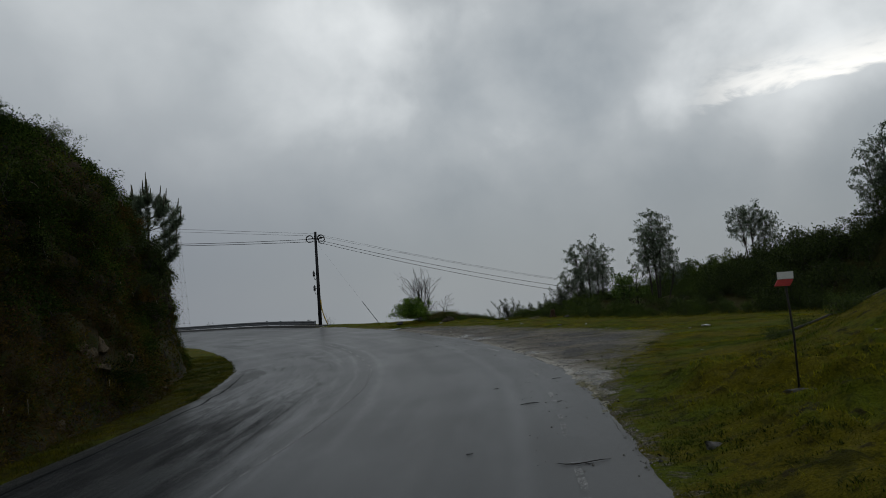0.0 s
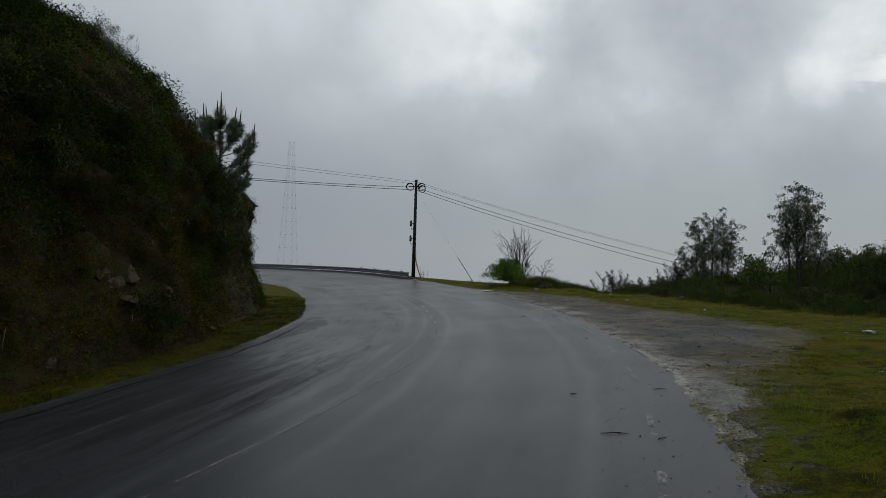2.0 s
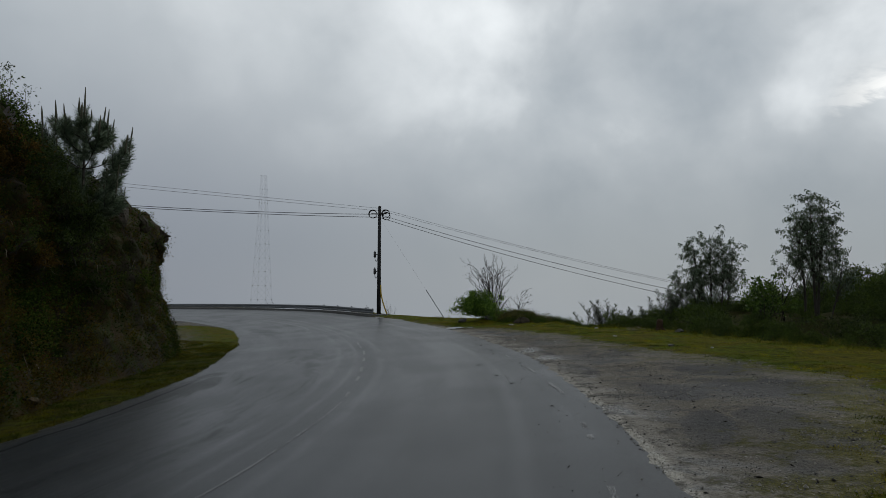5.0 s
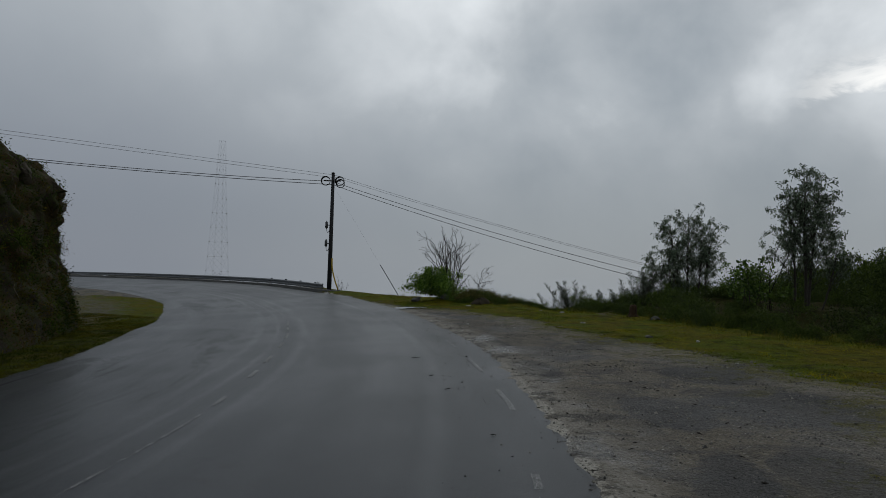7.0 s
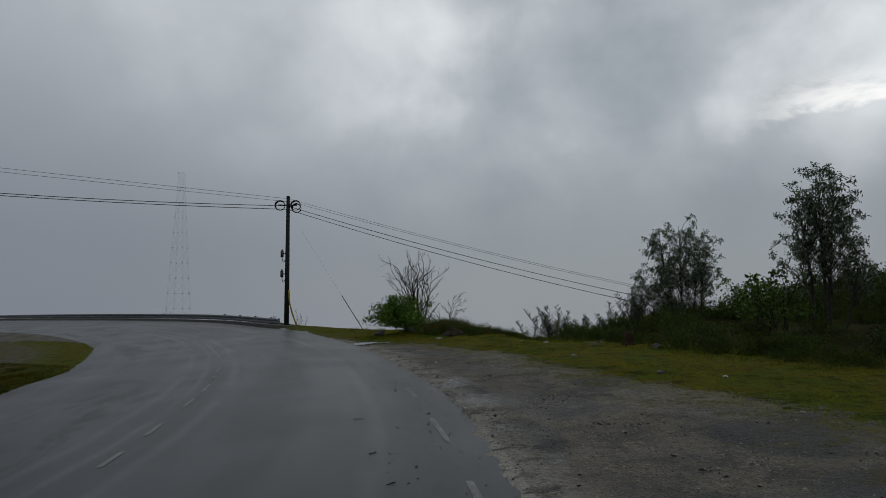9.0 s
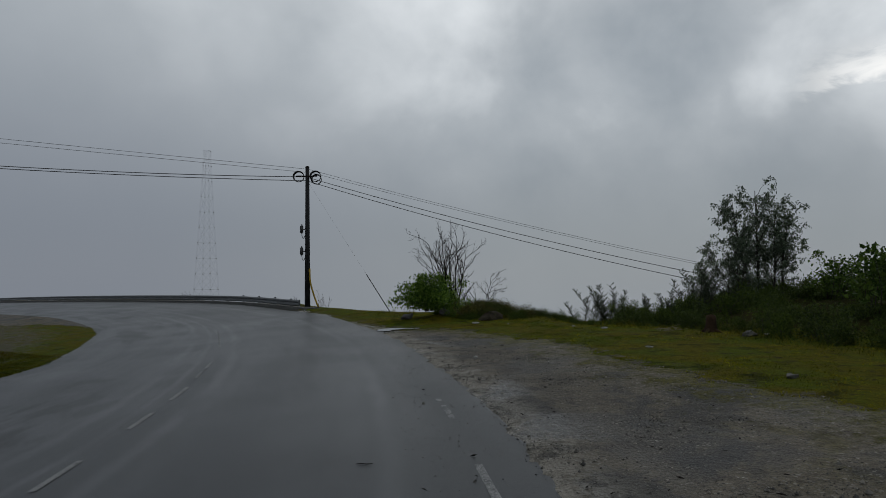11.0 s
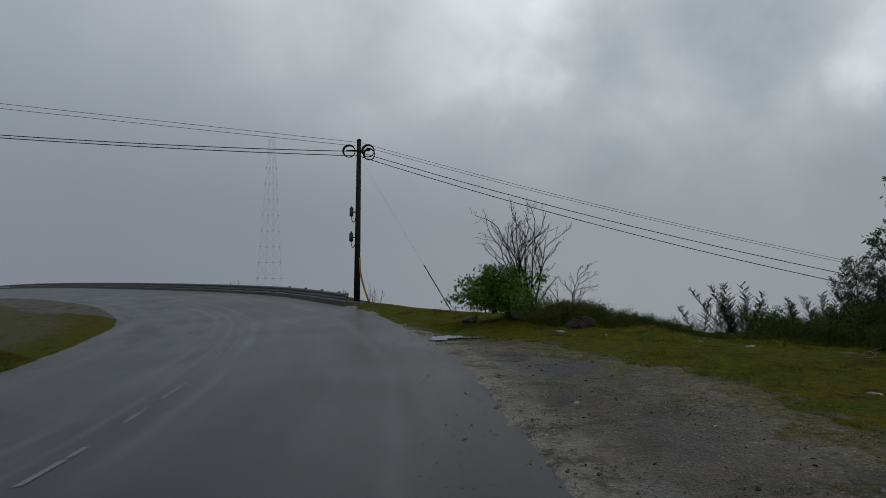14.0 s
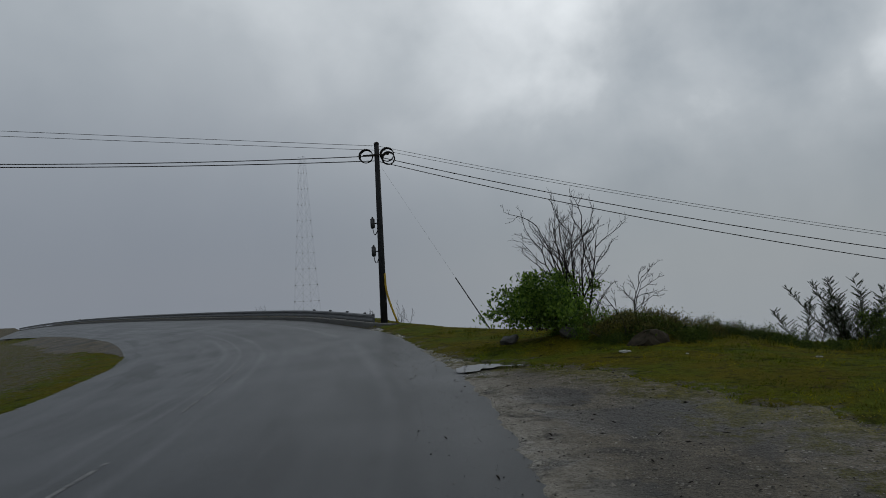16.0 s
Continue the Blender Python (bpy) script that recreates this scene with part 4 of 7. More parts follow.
def eucalyptus_tree(seed, at, stems, bare=0.3, density=1.0, label="slender eucalyptus tree with grey-green hanging leaves on the hill"):
    """A gum tree: slim trunks, each (dx, dy, height, crown width), with ascending limbs that fill a rounded crown of hanging leaves with gaps."""
    rng = np.random.default_rng(seed)
    wood, centres, ways = Shape(), [], []
    for i, (dx, dy, h, width) in enumerate(stems):
        base = Vector((dx * 0.45, dy * 0.45, -0.3))
        top = Vector((dx, dy, h * 0.88))
        pts = [base.lerp(top, k) + Vector((math.sin(k * 4 + i * 2) * 0.07, math.cos(k * 5 + i) * 0.06, 0)) for k in np.linspace(0, 1, 9)]
        wood.tube(pts, [0.05 * (1 - 0.82 * k) * h / 4 for k in np.linspace(0, 1, 9)], 6)
        rise = h * (1 - bare) * 0.5
        clumps = []
        for _ in range(int(17 * width * rise * density) + 6):
            way = Vector(rng.normal(size=3)).normalized() * rng.uniform(0.15, 1.0) ** 0.5
            lump = 1 + 0.28 * noise.noise(way * 1.7 + Vector((seed, i, 0)))
            goal = Vector((dx + way.x * width * 0.5 * lump, dy + way.y * width * 0.5 * lump, h - rise + min(way.z * 1.15, 0.9) * rise * lump))
            out = math.hypot(goal.x - dx, goal.y - dy)
            k = min(max((goal.z - 0.9 * out - 0.25) / (h * 0.88), 0.12), 0.95)
            q = min(int(k * 8), 7)
            p = pts[q].lerp(pts[q + 1], k * 8 - q)
            limb = [p.lerp(goal, f) + Vector(rng.normal(size=3)) * 0.025 + Vector((0, 0, 0.12 * out * math.sin(math.pi * f))) for f in np.linspace(0, 1, 6)]
            wood.tube(limb, [0.012 * (1 - 0.75 * f) for f in np.linspace(0, 1, 6)], 4)
            clumps += [limb[4], limb[5], limb[5]] + ([limb[3]] if out > 0.5 else [])
        # each spray droops from its limb and carries long hanging leaves, with air between the sprays
        for p in clumps:
            b = rng.uniform(0, 2 * math.pi)
            spray = twig_path(rng, p, (math.cos(b), math.sin(b), rng.uniform(-0.2, 0.8)), rng.uniform(0.16, 0.34), 0.25, 4, -0.14)
            wood.tube(spray, 0.0035, 3)
            n = int(rng.uniform(8, 17))
            q = rng.uniform(0.1, 4, n)
            j = np.minimum(q.astype(int), 3)
            line = np.array([tuple(v) for v in spray])
            centres.append(line[j] + (line[j + 1] - line[j]) * (q - j)[:, None] + rng.normal(size=(n, 3)) * 0.045)
            ways.append(rng.normal(size=(n, 3)) * 0.55 + np.array((0, 0, -0.6)))
    tree = thing("eucalyptus_tree", label, "tree", at)
    part("trunk", wood.done("trunk", bark), tree)
    part("crown", leaf_mesh("crown", rng, np.concatenate(centres), np.concatenate(ways), 0.12, 0.040, leaf_euca), tree)
    return tree


def shrub_meshes(seed, radius, height, leaf=(0.07, 0.04), count=2600, material=None, stems=16, ragged=0.3):
    """The wood and the leaves of a dome-shaped, ragged shrub."""
    rng = np.random.default_rng(seed)
    wood, centres, ways = Shape(), [], []
    per = count // (stems * 3)
    for _ in range(stems):
        b, e = rng.uniform(0, 2 * math.pi), rng.uniform(0.15, 1.0)
        way = Vector((math.cos(b) * (1 - e * 0.75) * radius / height, math.sin(b) * (1 - e * 0.75) * radius / height, 0.35 + e * 0.75))
        length = height * rng.uniform(0.65, 1.0 + ragged)
        limb = twig_path(rng, (rng.normal() * radius * 0.25, rng.normal() * radius * 0.25, -0.1), way, length, 0.16, 6, 0.02)
        wood.tube(limb, [0.018 * (1 - 0.85 * q) for q in np.linspace(0, 1, 7)], 3)
        for q, s in ((limb[3], 0.26), (limb[5], 0.2), (limb[6], 0.12)):
            c = np.array(q) + rng.normal(size=(per, 3)) * np.array((s, s, s * 0.75)) * radius
            centres.append(c)
            ways.append(rng.normal(size=(per, 3)) + np.array((0, 0, 0.5)))
    centres = np.concatenate(centres)
    centres[:, 2] = np.maximum(centres[:, 2], 0.02)
    return wood.done("wood", bark), leaf_mesh("foliage", rng, centres, np.concatenate(ways), leaf[0], leaf[1], material or leaf_dark)


def shrub(meshes, at, label, scale=1.0, turn=0.0, name="shrub", group=""):
    ob = thing(name, label, "shrub", at, turn, group)
    ob.scale = (scale, scale, scale)
    part("wood", meshes[0], ob)
    part("foliage", meshes[1], ob)
    return ob


def on_ground(x, y, lift=0.0):
    return (x, y, z_at(x, y) + lift)


# the four gum trees on the hill
eucalyptus_tree(11, on_ground(9.85, 46.0), [(dx, dy, top - z_at(9.85, 46.0), w) for dx, dy, top, w in ((-2.05, 0.1, 2.97, 0.8), (-1.1, -0.2, 5.0, 1.65), (-0.25, 0.2, 5.45, 1.9), (0.35, -0.2, 4.4, 1.4), (1.0, 0.1, 4.55, 1.5))], 0.2, 1.05)
eucalyptus_tree(12, on_ground(11.5, 37.8), [(-0.5, 0.2, 4.45, 1.7), (0.0, -0.2, 4.95, 2.0), (0.5, 0.2, 4.7, 1.8), (1.2, 0.0, 2.7, 0.9)], 0.30)
eucalyptus_tree(13, on_ground(18.6, 41.4), [(-0.7, 0.0, 3.4, 1.7), (0.2, 0.3, 4.0, 2.0), (1.0, -0.2, 3.3, 1.6)], 0.35)
eucalyptus_tree(14, on_ground(19.4, 30.0), [(-0.75, 0.1, 3.6, 1.8), (0.15, 0.0, 4.5, 2.1), (1.1, 0.2, 4.0, 2.0), (2.0, 0.0, 3.5, 1.8)], 0.25)
eucalyptus_tree(15, on_ground(8.5, 44.9), [(0.0, 0.0, 2.6, 1.0), (0.4, 0.2, 1.9, 0.9)], 0.15, 1.0, "young eucalyptus shoot at the edge of the scrub")
eucalyptus_tree(16, on_ground(9.05, 51.0), [(0.0, 0.0, 2.75 - z_at(9.05, 51.0), 1.3)], 0.3, 0.7, "slim young eucalyptus on the slope below the rim")

# the shrubs that cover the hill
hedge_rng = np.random.default_rng(5)
leaf_olive = surface("leaf_olive", (0.029, 0.052, 0.009), (0.104, 0.150, 0.026), 3.0, (0.6, 0.85), bump=0.0, grain=20.0, per="island", specular=0.2, sheer=0.3)
HEDGE = [shrub_meshes(20 + i, 1.0, h, leaf, 2000, m, 12, 0.45) for i, (h, leaf, m) in enumerate(((0.8, (0.095, 0.05), leaf_dark), (1.0, (0.11, 0.055), leaf_dark), (1.1, (0.09, 0.035), leaf_olive), (0.8, (0.15, 0.023), leaf_olive)))]
# darker copy of leaf_dark that puts the near hillside's shade into colour
leaf_shaded = surface("leaf_shaded", (0.015, 0.027, 0.006), (0.060, 0.086, 0.018), 3.0, (0.6, 0.85), bump=0.0, grain=20.0, per="island", specular=0.2, sheer=0.15)
GLOOM = [shrub_meshes(90 + i, 1.0, 0.95, (0.09, 0.042), 2000, leaf_shaded, 12, 0.5) for i in range(2)]
for gy in np.arange(14.5, 52, 1.15):
    for gx in np.arange(4.5, 34, 1.15):
        x, y = gx + hedge_rng.uniform(-0.5, 0.5), gy + hedge_rng.uniform(-0.5, 0.5)
        kind, k, turn = hedge_rng.integers(0, 4), 0.5 + 0.85 * hedge_rng.uniform() ** 1.4, hedge_rng.uniform(0, 360)
        h = float(side(HILL, x, y))
        if not 0.3 < h < 11.5 or y > np.interp(x, RIM[:, 0], RIM[:, 1]) + 0.5 or (y > 42.5 and x < 7.6 and k > 0.68) or (h < 1.6 and k > 1.0) or (x < 13.5 and k > 0.95) or (8.6 < x < 12.8 and 34.5 < y < 43 and k > 0.66):
            continue
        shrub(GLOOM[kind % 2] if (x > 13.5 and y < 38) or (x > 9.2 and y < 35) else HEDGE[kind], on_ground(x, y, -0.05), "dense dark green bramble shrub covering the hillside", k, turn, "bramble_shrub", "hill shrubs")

for px, py in dense(HILL, 0.8):
    if 16 < py < 46:
        off, k = hedge_rng.uniform(-0.5, 0.5), hedge_rng.uniform(0.4, 0.7)
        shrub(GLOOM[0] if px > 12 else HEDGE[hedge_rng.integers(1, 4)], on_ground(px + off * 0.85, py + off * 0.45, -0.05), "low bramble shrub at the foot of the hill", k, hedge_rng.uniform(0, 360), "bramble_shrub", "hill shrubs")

# the green bush on the rim and the shrubs beside it
GREEN = shrub_meshes(43, 1.2, 1.25, (0.105, 0.062), 8200, leaf_green, 38, 0.45)
shrub(GREEN, on_ground(-2.2, 45.0, 0.24), "fresh green leafy bush on the grassy rim", 0.88, 0, "leafy_bush")

# ---- pole, cables, rail ----
POLE = (-10.29, 54.92)
pole_z = z_at(*POLE)
pole = thing("utility_pole", "dark wooden utility pole with coiled cable and yellow cable guard", "pole", (POLE[0], POLE[1], 0))
part("shaft", Shape().tube([(0, 0, pole_z - 0.4), (0, 0, 4), (0, 0, 7.9)], [0.15, 0.125, 0.1], 14).done("shaft", pole_wood), pole)

rail_line = dense(curve_of([(-10.7, 54.7), (-13, 57.0), (-17, 60.5), (-22.6, 64.6), (-33, 71.8), (-48, 82.2), (-110, 125.6)]), 1.0)
rail = thing("guard_rail", "galvanised steel guard rail on a low concrete kerb", "guard rail")


def rail_profile(profile, line, closed=True):
    """A cross-section (out, up) drawn along the line on the road's level."""
    t = np.gradient(line, axis=0)
    t /= np.linalg.norm(t, axis=1, keepdims=True)
    out = np.c_[t[:, 1], -t[:, 0]]
    z = level(line[:, 0], line[:, 1])
    p = np.array(profile, float)
    v = np.stack([line[:, None, 0] + out[:, None, 0] * p[None, :, 0], line[:, None, 1] + out[:, None, 1] * p[None, :, 0], z[:, None] + p[None, :, 1]], -1)
    n, k = len(line), len(p)
    faces = [(i * k + j, i * k + (j + 1) % k, (i + 1) * k + (j + 1) % k, (i + 1) * k + j) for i in range(n - 1) for j in range(k if closed else k - 1)]
    if closed:
        faces += [tuple(range(k))[::-1], tuple(range((n - 1) * k, n * k))]
    s = Shape()
    s.add(v.reshape(-1, 3), faces)
    return s


beam = [(o, u - 0.24) for o, u in [(0.0, 0.36), (-0.05, 0.40), (-0.05, 0.46), (0.0, 0.50), (0.0, 0.54), (-0.05, 0.58), (-0.05, 0.64), (0.0, 0.68), (0.012, 0.67), (-0.036, 0.635), (-0.036, 0.585), (0.012, 0.545), (0.012, 0.495), (-0.036, 0.455), (-0.036, 0.405), (0.012, 0.37)]]
part("beam", rail_profile(beam, rail_line).done("beam", steel, False), rail)
kerb_line = np.concatenate([dense(curve_of([(-9.4, 53.5), (-10.7, 54.7)]), 0.5)[:-1], rail_line])
setting("kerb", rail_profile([(-0.05, -0.2), (-0.05, 0.05), (-0.02, 0.08), (0.26, 0.08), (0.29, 0.05), (0.29, -0.6)], kerb_line).done("kerb", concrete, False), "low weathered concrete kerb under the guard rail", "kerb")

# ---- fittings of the pole ----
rubber = surface("rubber", (0.006, 0.006, 0.006), (0.014, 0.014, 0.014), 8.0, (0.6, 0.85), bump=0.1, grain=80.0)
yellow_plastic = surface("yellow_plastic", (0.38, 0.24, 0.015), (0.55, 0.36, 0.03), 5.0, (0.4, 0.6), bump=0.1, grain=60.0)
grey_box = surface("grey_box", (0.035, 0.036, 0.038), (0.07, 0.072, 0.075), 6.0, (0.5, 0.7), bump=0.1, grain=60.0)
sign_white = surface("sign_white", (0.5, 0.5, 0.48), (0.75, 0.75, 0.72), 12.0, (0.4, 0.6), bump=0.1, grain=80.0)
sign_red = surface("sign_red", (0.30, 0.02, 0.02), (0.5, 0.04, 0.035), 12.0, (0.4, 0.6), bump=0.1, grain=80.0)
iron = surface("iron", (0.012, 0.011, 0.010), (0.04, 0.033, 0.028), 20.0, (0.6, 0.85), metal=0.4, bump=0.3, grain=90.0)
pale_rock = surface("pale_rock", (0.018, 0.014, 0.008), (0.135, 0.103, 0.062), 7.0, (0.7, 0.9), bump=1.0, grain=22.0, depth=0.06, specular=0.15, spots=((0.014, 0.014, 0.006), 4.5, 0.54))
brown_rock = surface("brown_rock", (0.014, 0.012, 0.008), (0.075, 0.06, 0.04), 2.0, (0.7, 0.9), bump=0.9, grain=14.0, depth=0.05, specular=0.2, spots=((0.02, 0.024, 0.007), 2.5, 0.55))
grey_rock = surface("grey_rock", (0.03, 0.029, 0.027), (0.11, 0.105, 0.098), 3.0, (0.6, 0.85), bump=0.8, grain=25.0, depth=0.03)
litter = surface("litter", (0.22, 0.22, 0.2), (0.5, 0.5, 0.47), 12.0, (0.4, 0.7), bump=0.3, grain=40.0)
dead_twig = surface("dead_twig", (0.010, 0.009, 0.008), (0.036, 0.031, 0.027), 8.0, (0.8, 0.95), bump=0.3, grain=60.0, specular=0.1)
heather = surface("heather", (0.038, 0.046, 0.012), (0.17, 0.155, 0.045), 3.0, (0.6, 0.85), bump=0.0, grain=20.0, per="island", specular=0.2, sheer=0.15)
reed_leaf = surface("reed_leaf", (0.022, 0.034, 0.018), (0.065, 0.09, 0.045), 3.0, (0.5, 0.75), bump=0.0, grain=20.0, per="island", specular=0.3, sheer=0.25)
ivy_leaf = make_growth("ivy_leaf", ((0.38, (0.010, 0.021, 0.004)), (0.50, (0.030, 0.054, 0.009)), (0.62, (0.085, 0.115, 0.018))), 0.55, 1.3)


def ring(radius, thick, turns, m, sides=26):
    """A coil of cable, a few loose turns."""
    s = Shape()
    for k in range(turns):
        r = radius * (1 - 0.045 * k)
        pts = [m @ Vector((math.cos(a) * r + 0.012 * k, 0.022 * k, math.sin(a) * r - 0.012 * k)) for a in np.linspace(0, 2 * math.pi, sides)]
        s.tube(pts, thick, 6)
    return s


face = Matrix.Rotation(radians(12), 4, "Z")
for dx, dz, name in ((-0.47, 7.40, "cable_coil"), (0.42, 7.42, "cable_coil"), (0.47, 7.26, "cable_coil")):
    part(name, ring(0.29 if dz > 7.3 else 0.27, 0.02, 3, Matrix.Translation(face @ Vector((dx, 0, dz))) @ face).done("cable_coil", rubber), pole, "black coiled cable")
part("crossbar", Shape().box((1.1, 0.05, 0.06), Matrix.Translation((0, -0.12, 7.40)) @ face, 0.008).done("crossbar", iron, False), pole, "dark steel bar")
for dz in (4.55, 3.38):
    box = part("junction_box", Shape().box((0.17, 0.14, 0.42), Matrix.Translation(face @ Vector((-0.30, -0.03, dz))) @ face, 0.03).tube([face @ Vector((-0.30, -0.03, dz + 0.2)), face @ Vector((-0.30, -0.03, dz + 0.27))], 0.035, 8).done("junction_box", grey_box), pole, "dark grey splice box")
    loop = [face @ Vector((-0.30 + 0.24 * k, -0.05, dz - 0.2 - 0.28 * math.sin(math.pi * k ** 0.7))) for k in np.linspace(0, 1, 9)]
    part("lead", Shape().tube(loop, 0.018, 6).done("lead", rubber), box)
    part("bracket", Shape().box((0.22, 0.05, 0.05), Matrix.Translation(face @ Vector((-0.17, 0, dz))) @ face, 0.006).done("bracket", iron, False), box)
part("cap", Shape().tube([(0, 0, 7.86), (0, 0, 7.93), (0, 0, 7.97)], [0.112, 0.11, 0.03], 14).done("cap", iron), pole)
guard = [face @ Vector((0.13 + 0.04 * k + 0.62 * max(0, k - 0.25) ** 1.4, -0.12, pole_z + 2.05 - 2.05 * k)) for k in np.linspace(0, 1, 10)]
part("cable_guard", Shape().tube(guard, 0.045, 8).done("cable_guard", yellow_plastic), pole, "yellow plastic cable guard")


def overhead_cable(way, length, rise, curve, z, radius):
    """A cable from the pole along a bearing: its height, slope and sag."""
    ob = thing("overhead_cable", "black overhead cable strung from the utility pole", "cable", (0, 0, 0), 0, "overhead cables")
    c, d = math.cos(radians(way)), math.sin(radians(way))
    pts = [(POLE[0] + c * q, POLE[1] + d * q, z + rise * q + curve * q * q) for q in np.linspace(0.05, length, 40)]
    part("strand", Shape().tube(pts, radius, 6).done("strand", rubber), ob)


for z, rise, curve, r in ((7.80, 0.058, 0.0001, 0.009), (7.62, 0.0562, 0.0001, 0.009), (7.38, -0.028, 0.0018, 0.018), (7.17, -0.0161, 0.0014, 0.018)):
    overhead_cable(204.5, 45, rise, curve, z, r)
for z, rise, curve, r in ((7.81, -0.2879, 0.0018, 0.008), (7.67, -0.2823, 0.0016, 0.008), (7.355, -0.3054, 0.0023, 0.016), (7.16, -0.3194, 0.0025, 0.016)):
    overhead_cable(7.5, 40, rise, curve, z, r)

anchor = thing("guy_wire", "thin steel guy wire with a dark sleeve near its ground anchor", "guy wire")
top, sleeve = Vector((POLE[0] + 0.1, POLE[1], 7.0)), Vector((-6.57, 52.76, 2.07))
foot = top.lerp(sleeve, 1.62)
part("wire", Shape().tube([top, sleeve], 0.0028, 5).done("wire", steel), anchor)
part("sleeve", Shape().tube([sleeve, foot], 0.021, 8).done("sleeve", rubber), anchor, "black protective sleeve")

# posts of the guard rail, and reflectors along its top
t_rail = np.gradient(rail_line, axis=0)
t_rail /= np.linalg.norm(t_rail, axis=1, keepdims=True)
post_mesh = Shape().box((0.06, 0.1, 0.9), Matrix.Translation((0, 0, -0.04)), 0.008).done("post", steel, False)
lug_mesh = Shape().box((0.16, 0.1, 0.07), Matrix(), 0.02).done("reflector", grey_box, False)
for i in range(1, min(len(rail_line), 60), 2):
    x, y = rail_line[i]
    turn = math.degrees(math.atan2(t_rail[i, 1], t_rail[i, 0]))
    z = float(level(x, y))
    p = part("post", post_mesh, rail)
    p.matrix_basis = pose(x + t_rail[i, 1] * 0.06, y - t_rail[i, 0] * 0.06, z, 0, 0, turn)
    if i < 8:
        q = part("reflector", lug_mesh, p)
        q.matrix_basis = pose(0, 0, 0.46, 0, 0, 0)
end_m = pose(rail_line[0, 0] + 0.05, rail_line[0, 1] - 0.05, float(level(*rail_line[0])) + 0.28, 0, 0, 44)
part("end_plate", Shape().box((0.06, 0.16, 0.36), end_m, 0.02).done("end_plate", steel, False), rail)

# ---- pylon, made almost transparent to stand in for mist ----
see_through_steel = bpy.data.materials.new("see_through_steel")
nt = nodes_of(see_through_steel)
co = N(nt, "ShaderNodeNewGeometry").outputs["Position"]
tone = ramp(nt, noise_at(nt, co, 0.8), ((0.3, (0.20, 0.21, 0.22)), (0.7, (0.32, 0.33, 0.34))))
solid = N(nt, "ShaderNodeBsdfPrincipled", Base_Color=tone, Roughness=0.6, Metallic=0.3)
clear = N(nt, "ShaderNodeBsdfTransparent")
haze_fade = N(nt, "ShaderNodeMixShader", i0=0.972, i1=solid.outputs[0], i2=clear.outputs[0])
nt.links.new(haze_fade.outputs[0], nt.nodes.new("ShaderNodeOutputMaterial").inputs[0])


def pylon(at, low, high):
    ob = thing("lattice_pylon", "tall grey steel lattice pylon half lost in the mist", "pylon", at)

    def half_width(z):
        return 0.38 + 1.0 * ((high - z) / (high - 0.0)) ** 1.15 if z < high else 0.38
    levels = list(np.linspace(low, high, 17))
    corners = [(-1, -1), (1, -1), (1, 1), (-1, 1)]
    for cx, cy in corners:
        part("leg", Shape().tube([(cx * half_width(z), cy * half_width(z), z) for z in levels], 0.13, 4).done("leg", see_through_steel, False), ob)
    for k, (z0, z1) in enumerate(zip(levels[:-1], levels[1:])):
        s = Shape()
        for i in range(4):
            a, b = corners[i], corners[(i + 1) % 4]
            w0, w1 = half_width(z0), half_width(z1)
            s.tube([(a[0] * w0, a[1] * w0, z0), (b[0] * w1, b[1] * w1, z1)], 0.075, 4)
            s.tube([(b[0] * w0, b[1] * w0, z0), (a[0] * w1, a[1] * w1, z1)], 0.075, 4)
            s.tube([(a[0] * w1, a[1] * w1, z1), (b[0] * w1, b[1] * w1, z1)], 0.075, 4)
        part("lattice", s.done("lattice", see_through_steel, False), ob)
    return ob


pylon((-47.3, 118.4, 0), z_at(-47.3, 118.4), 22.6)

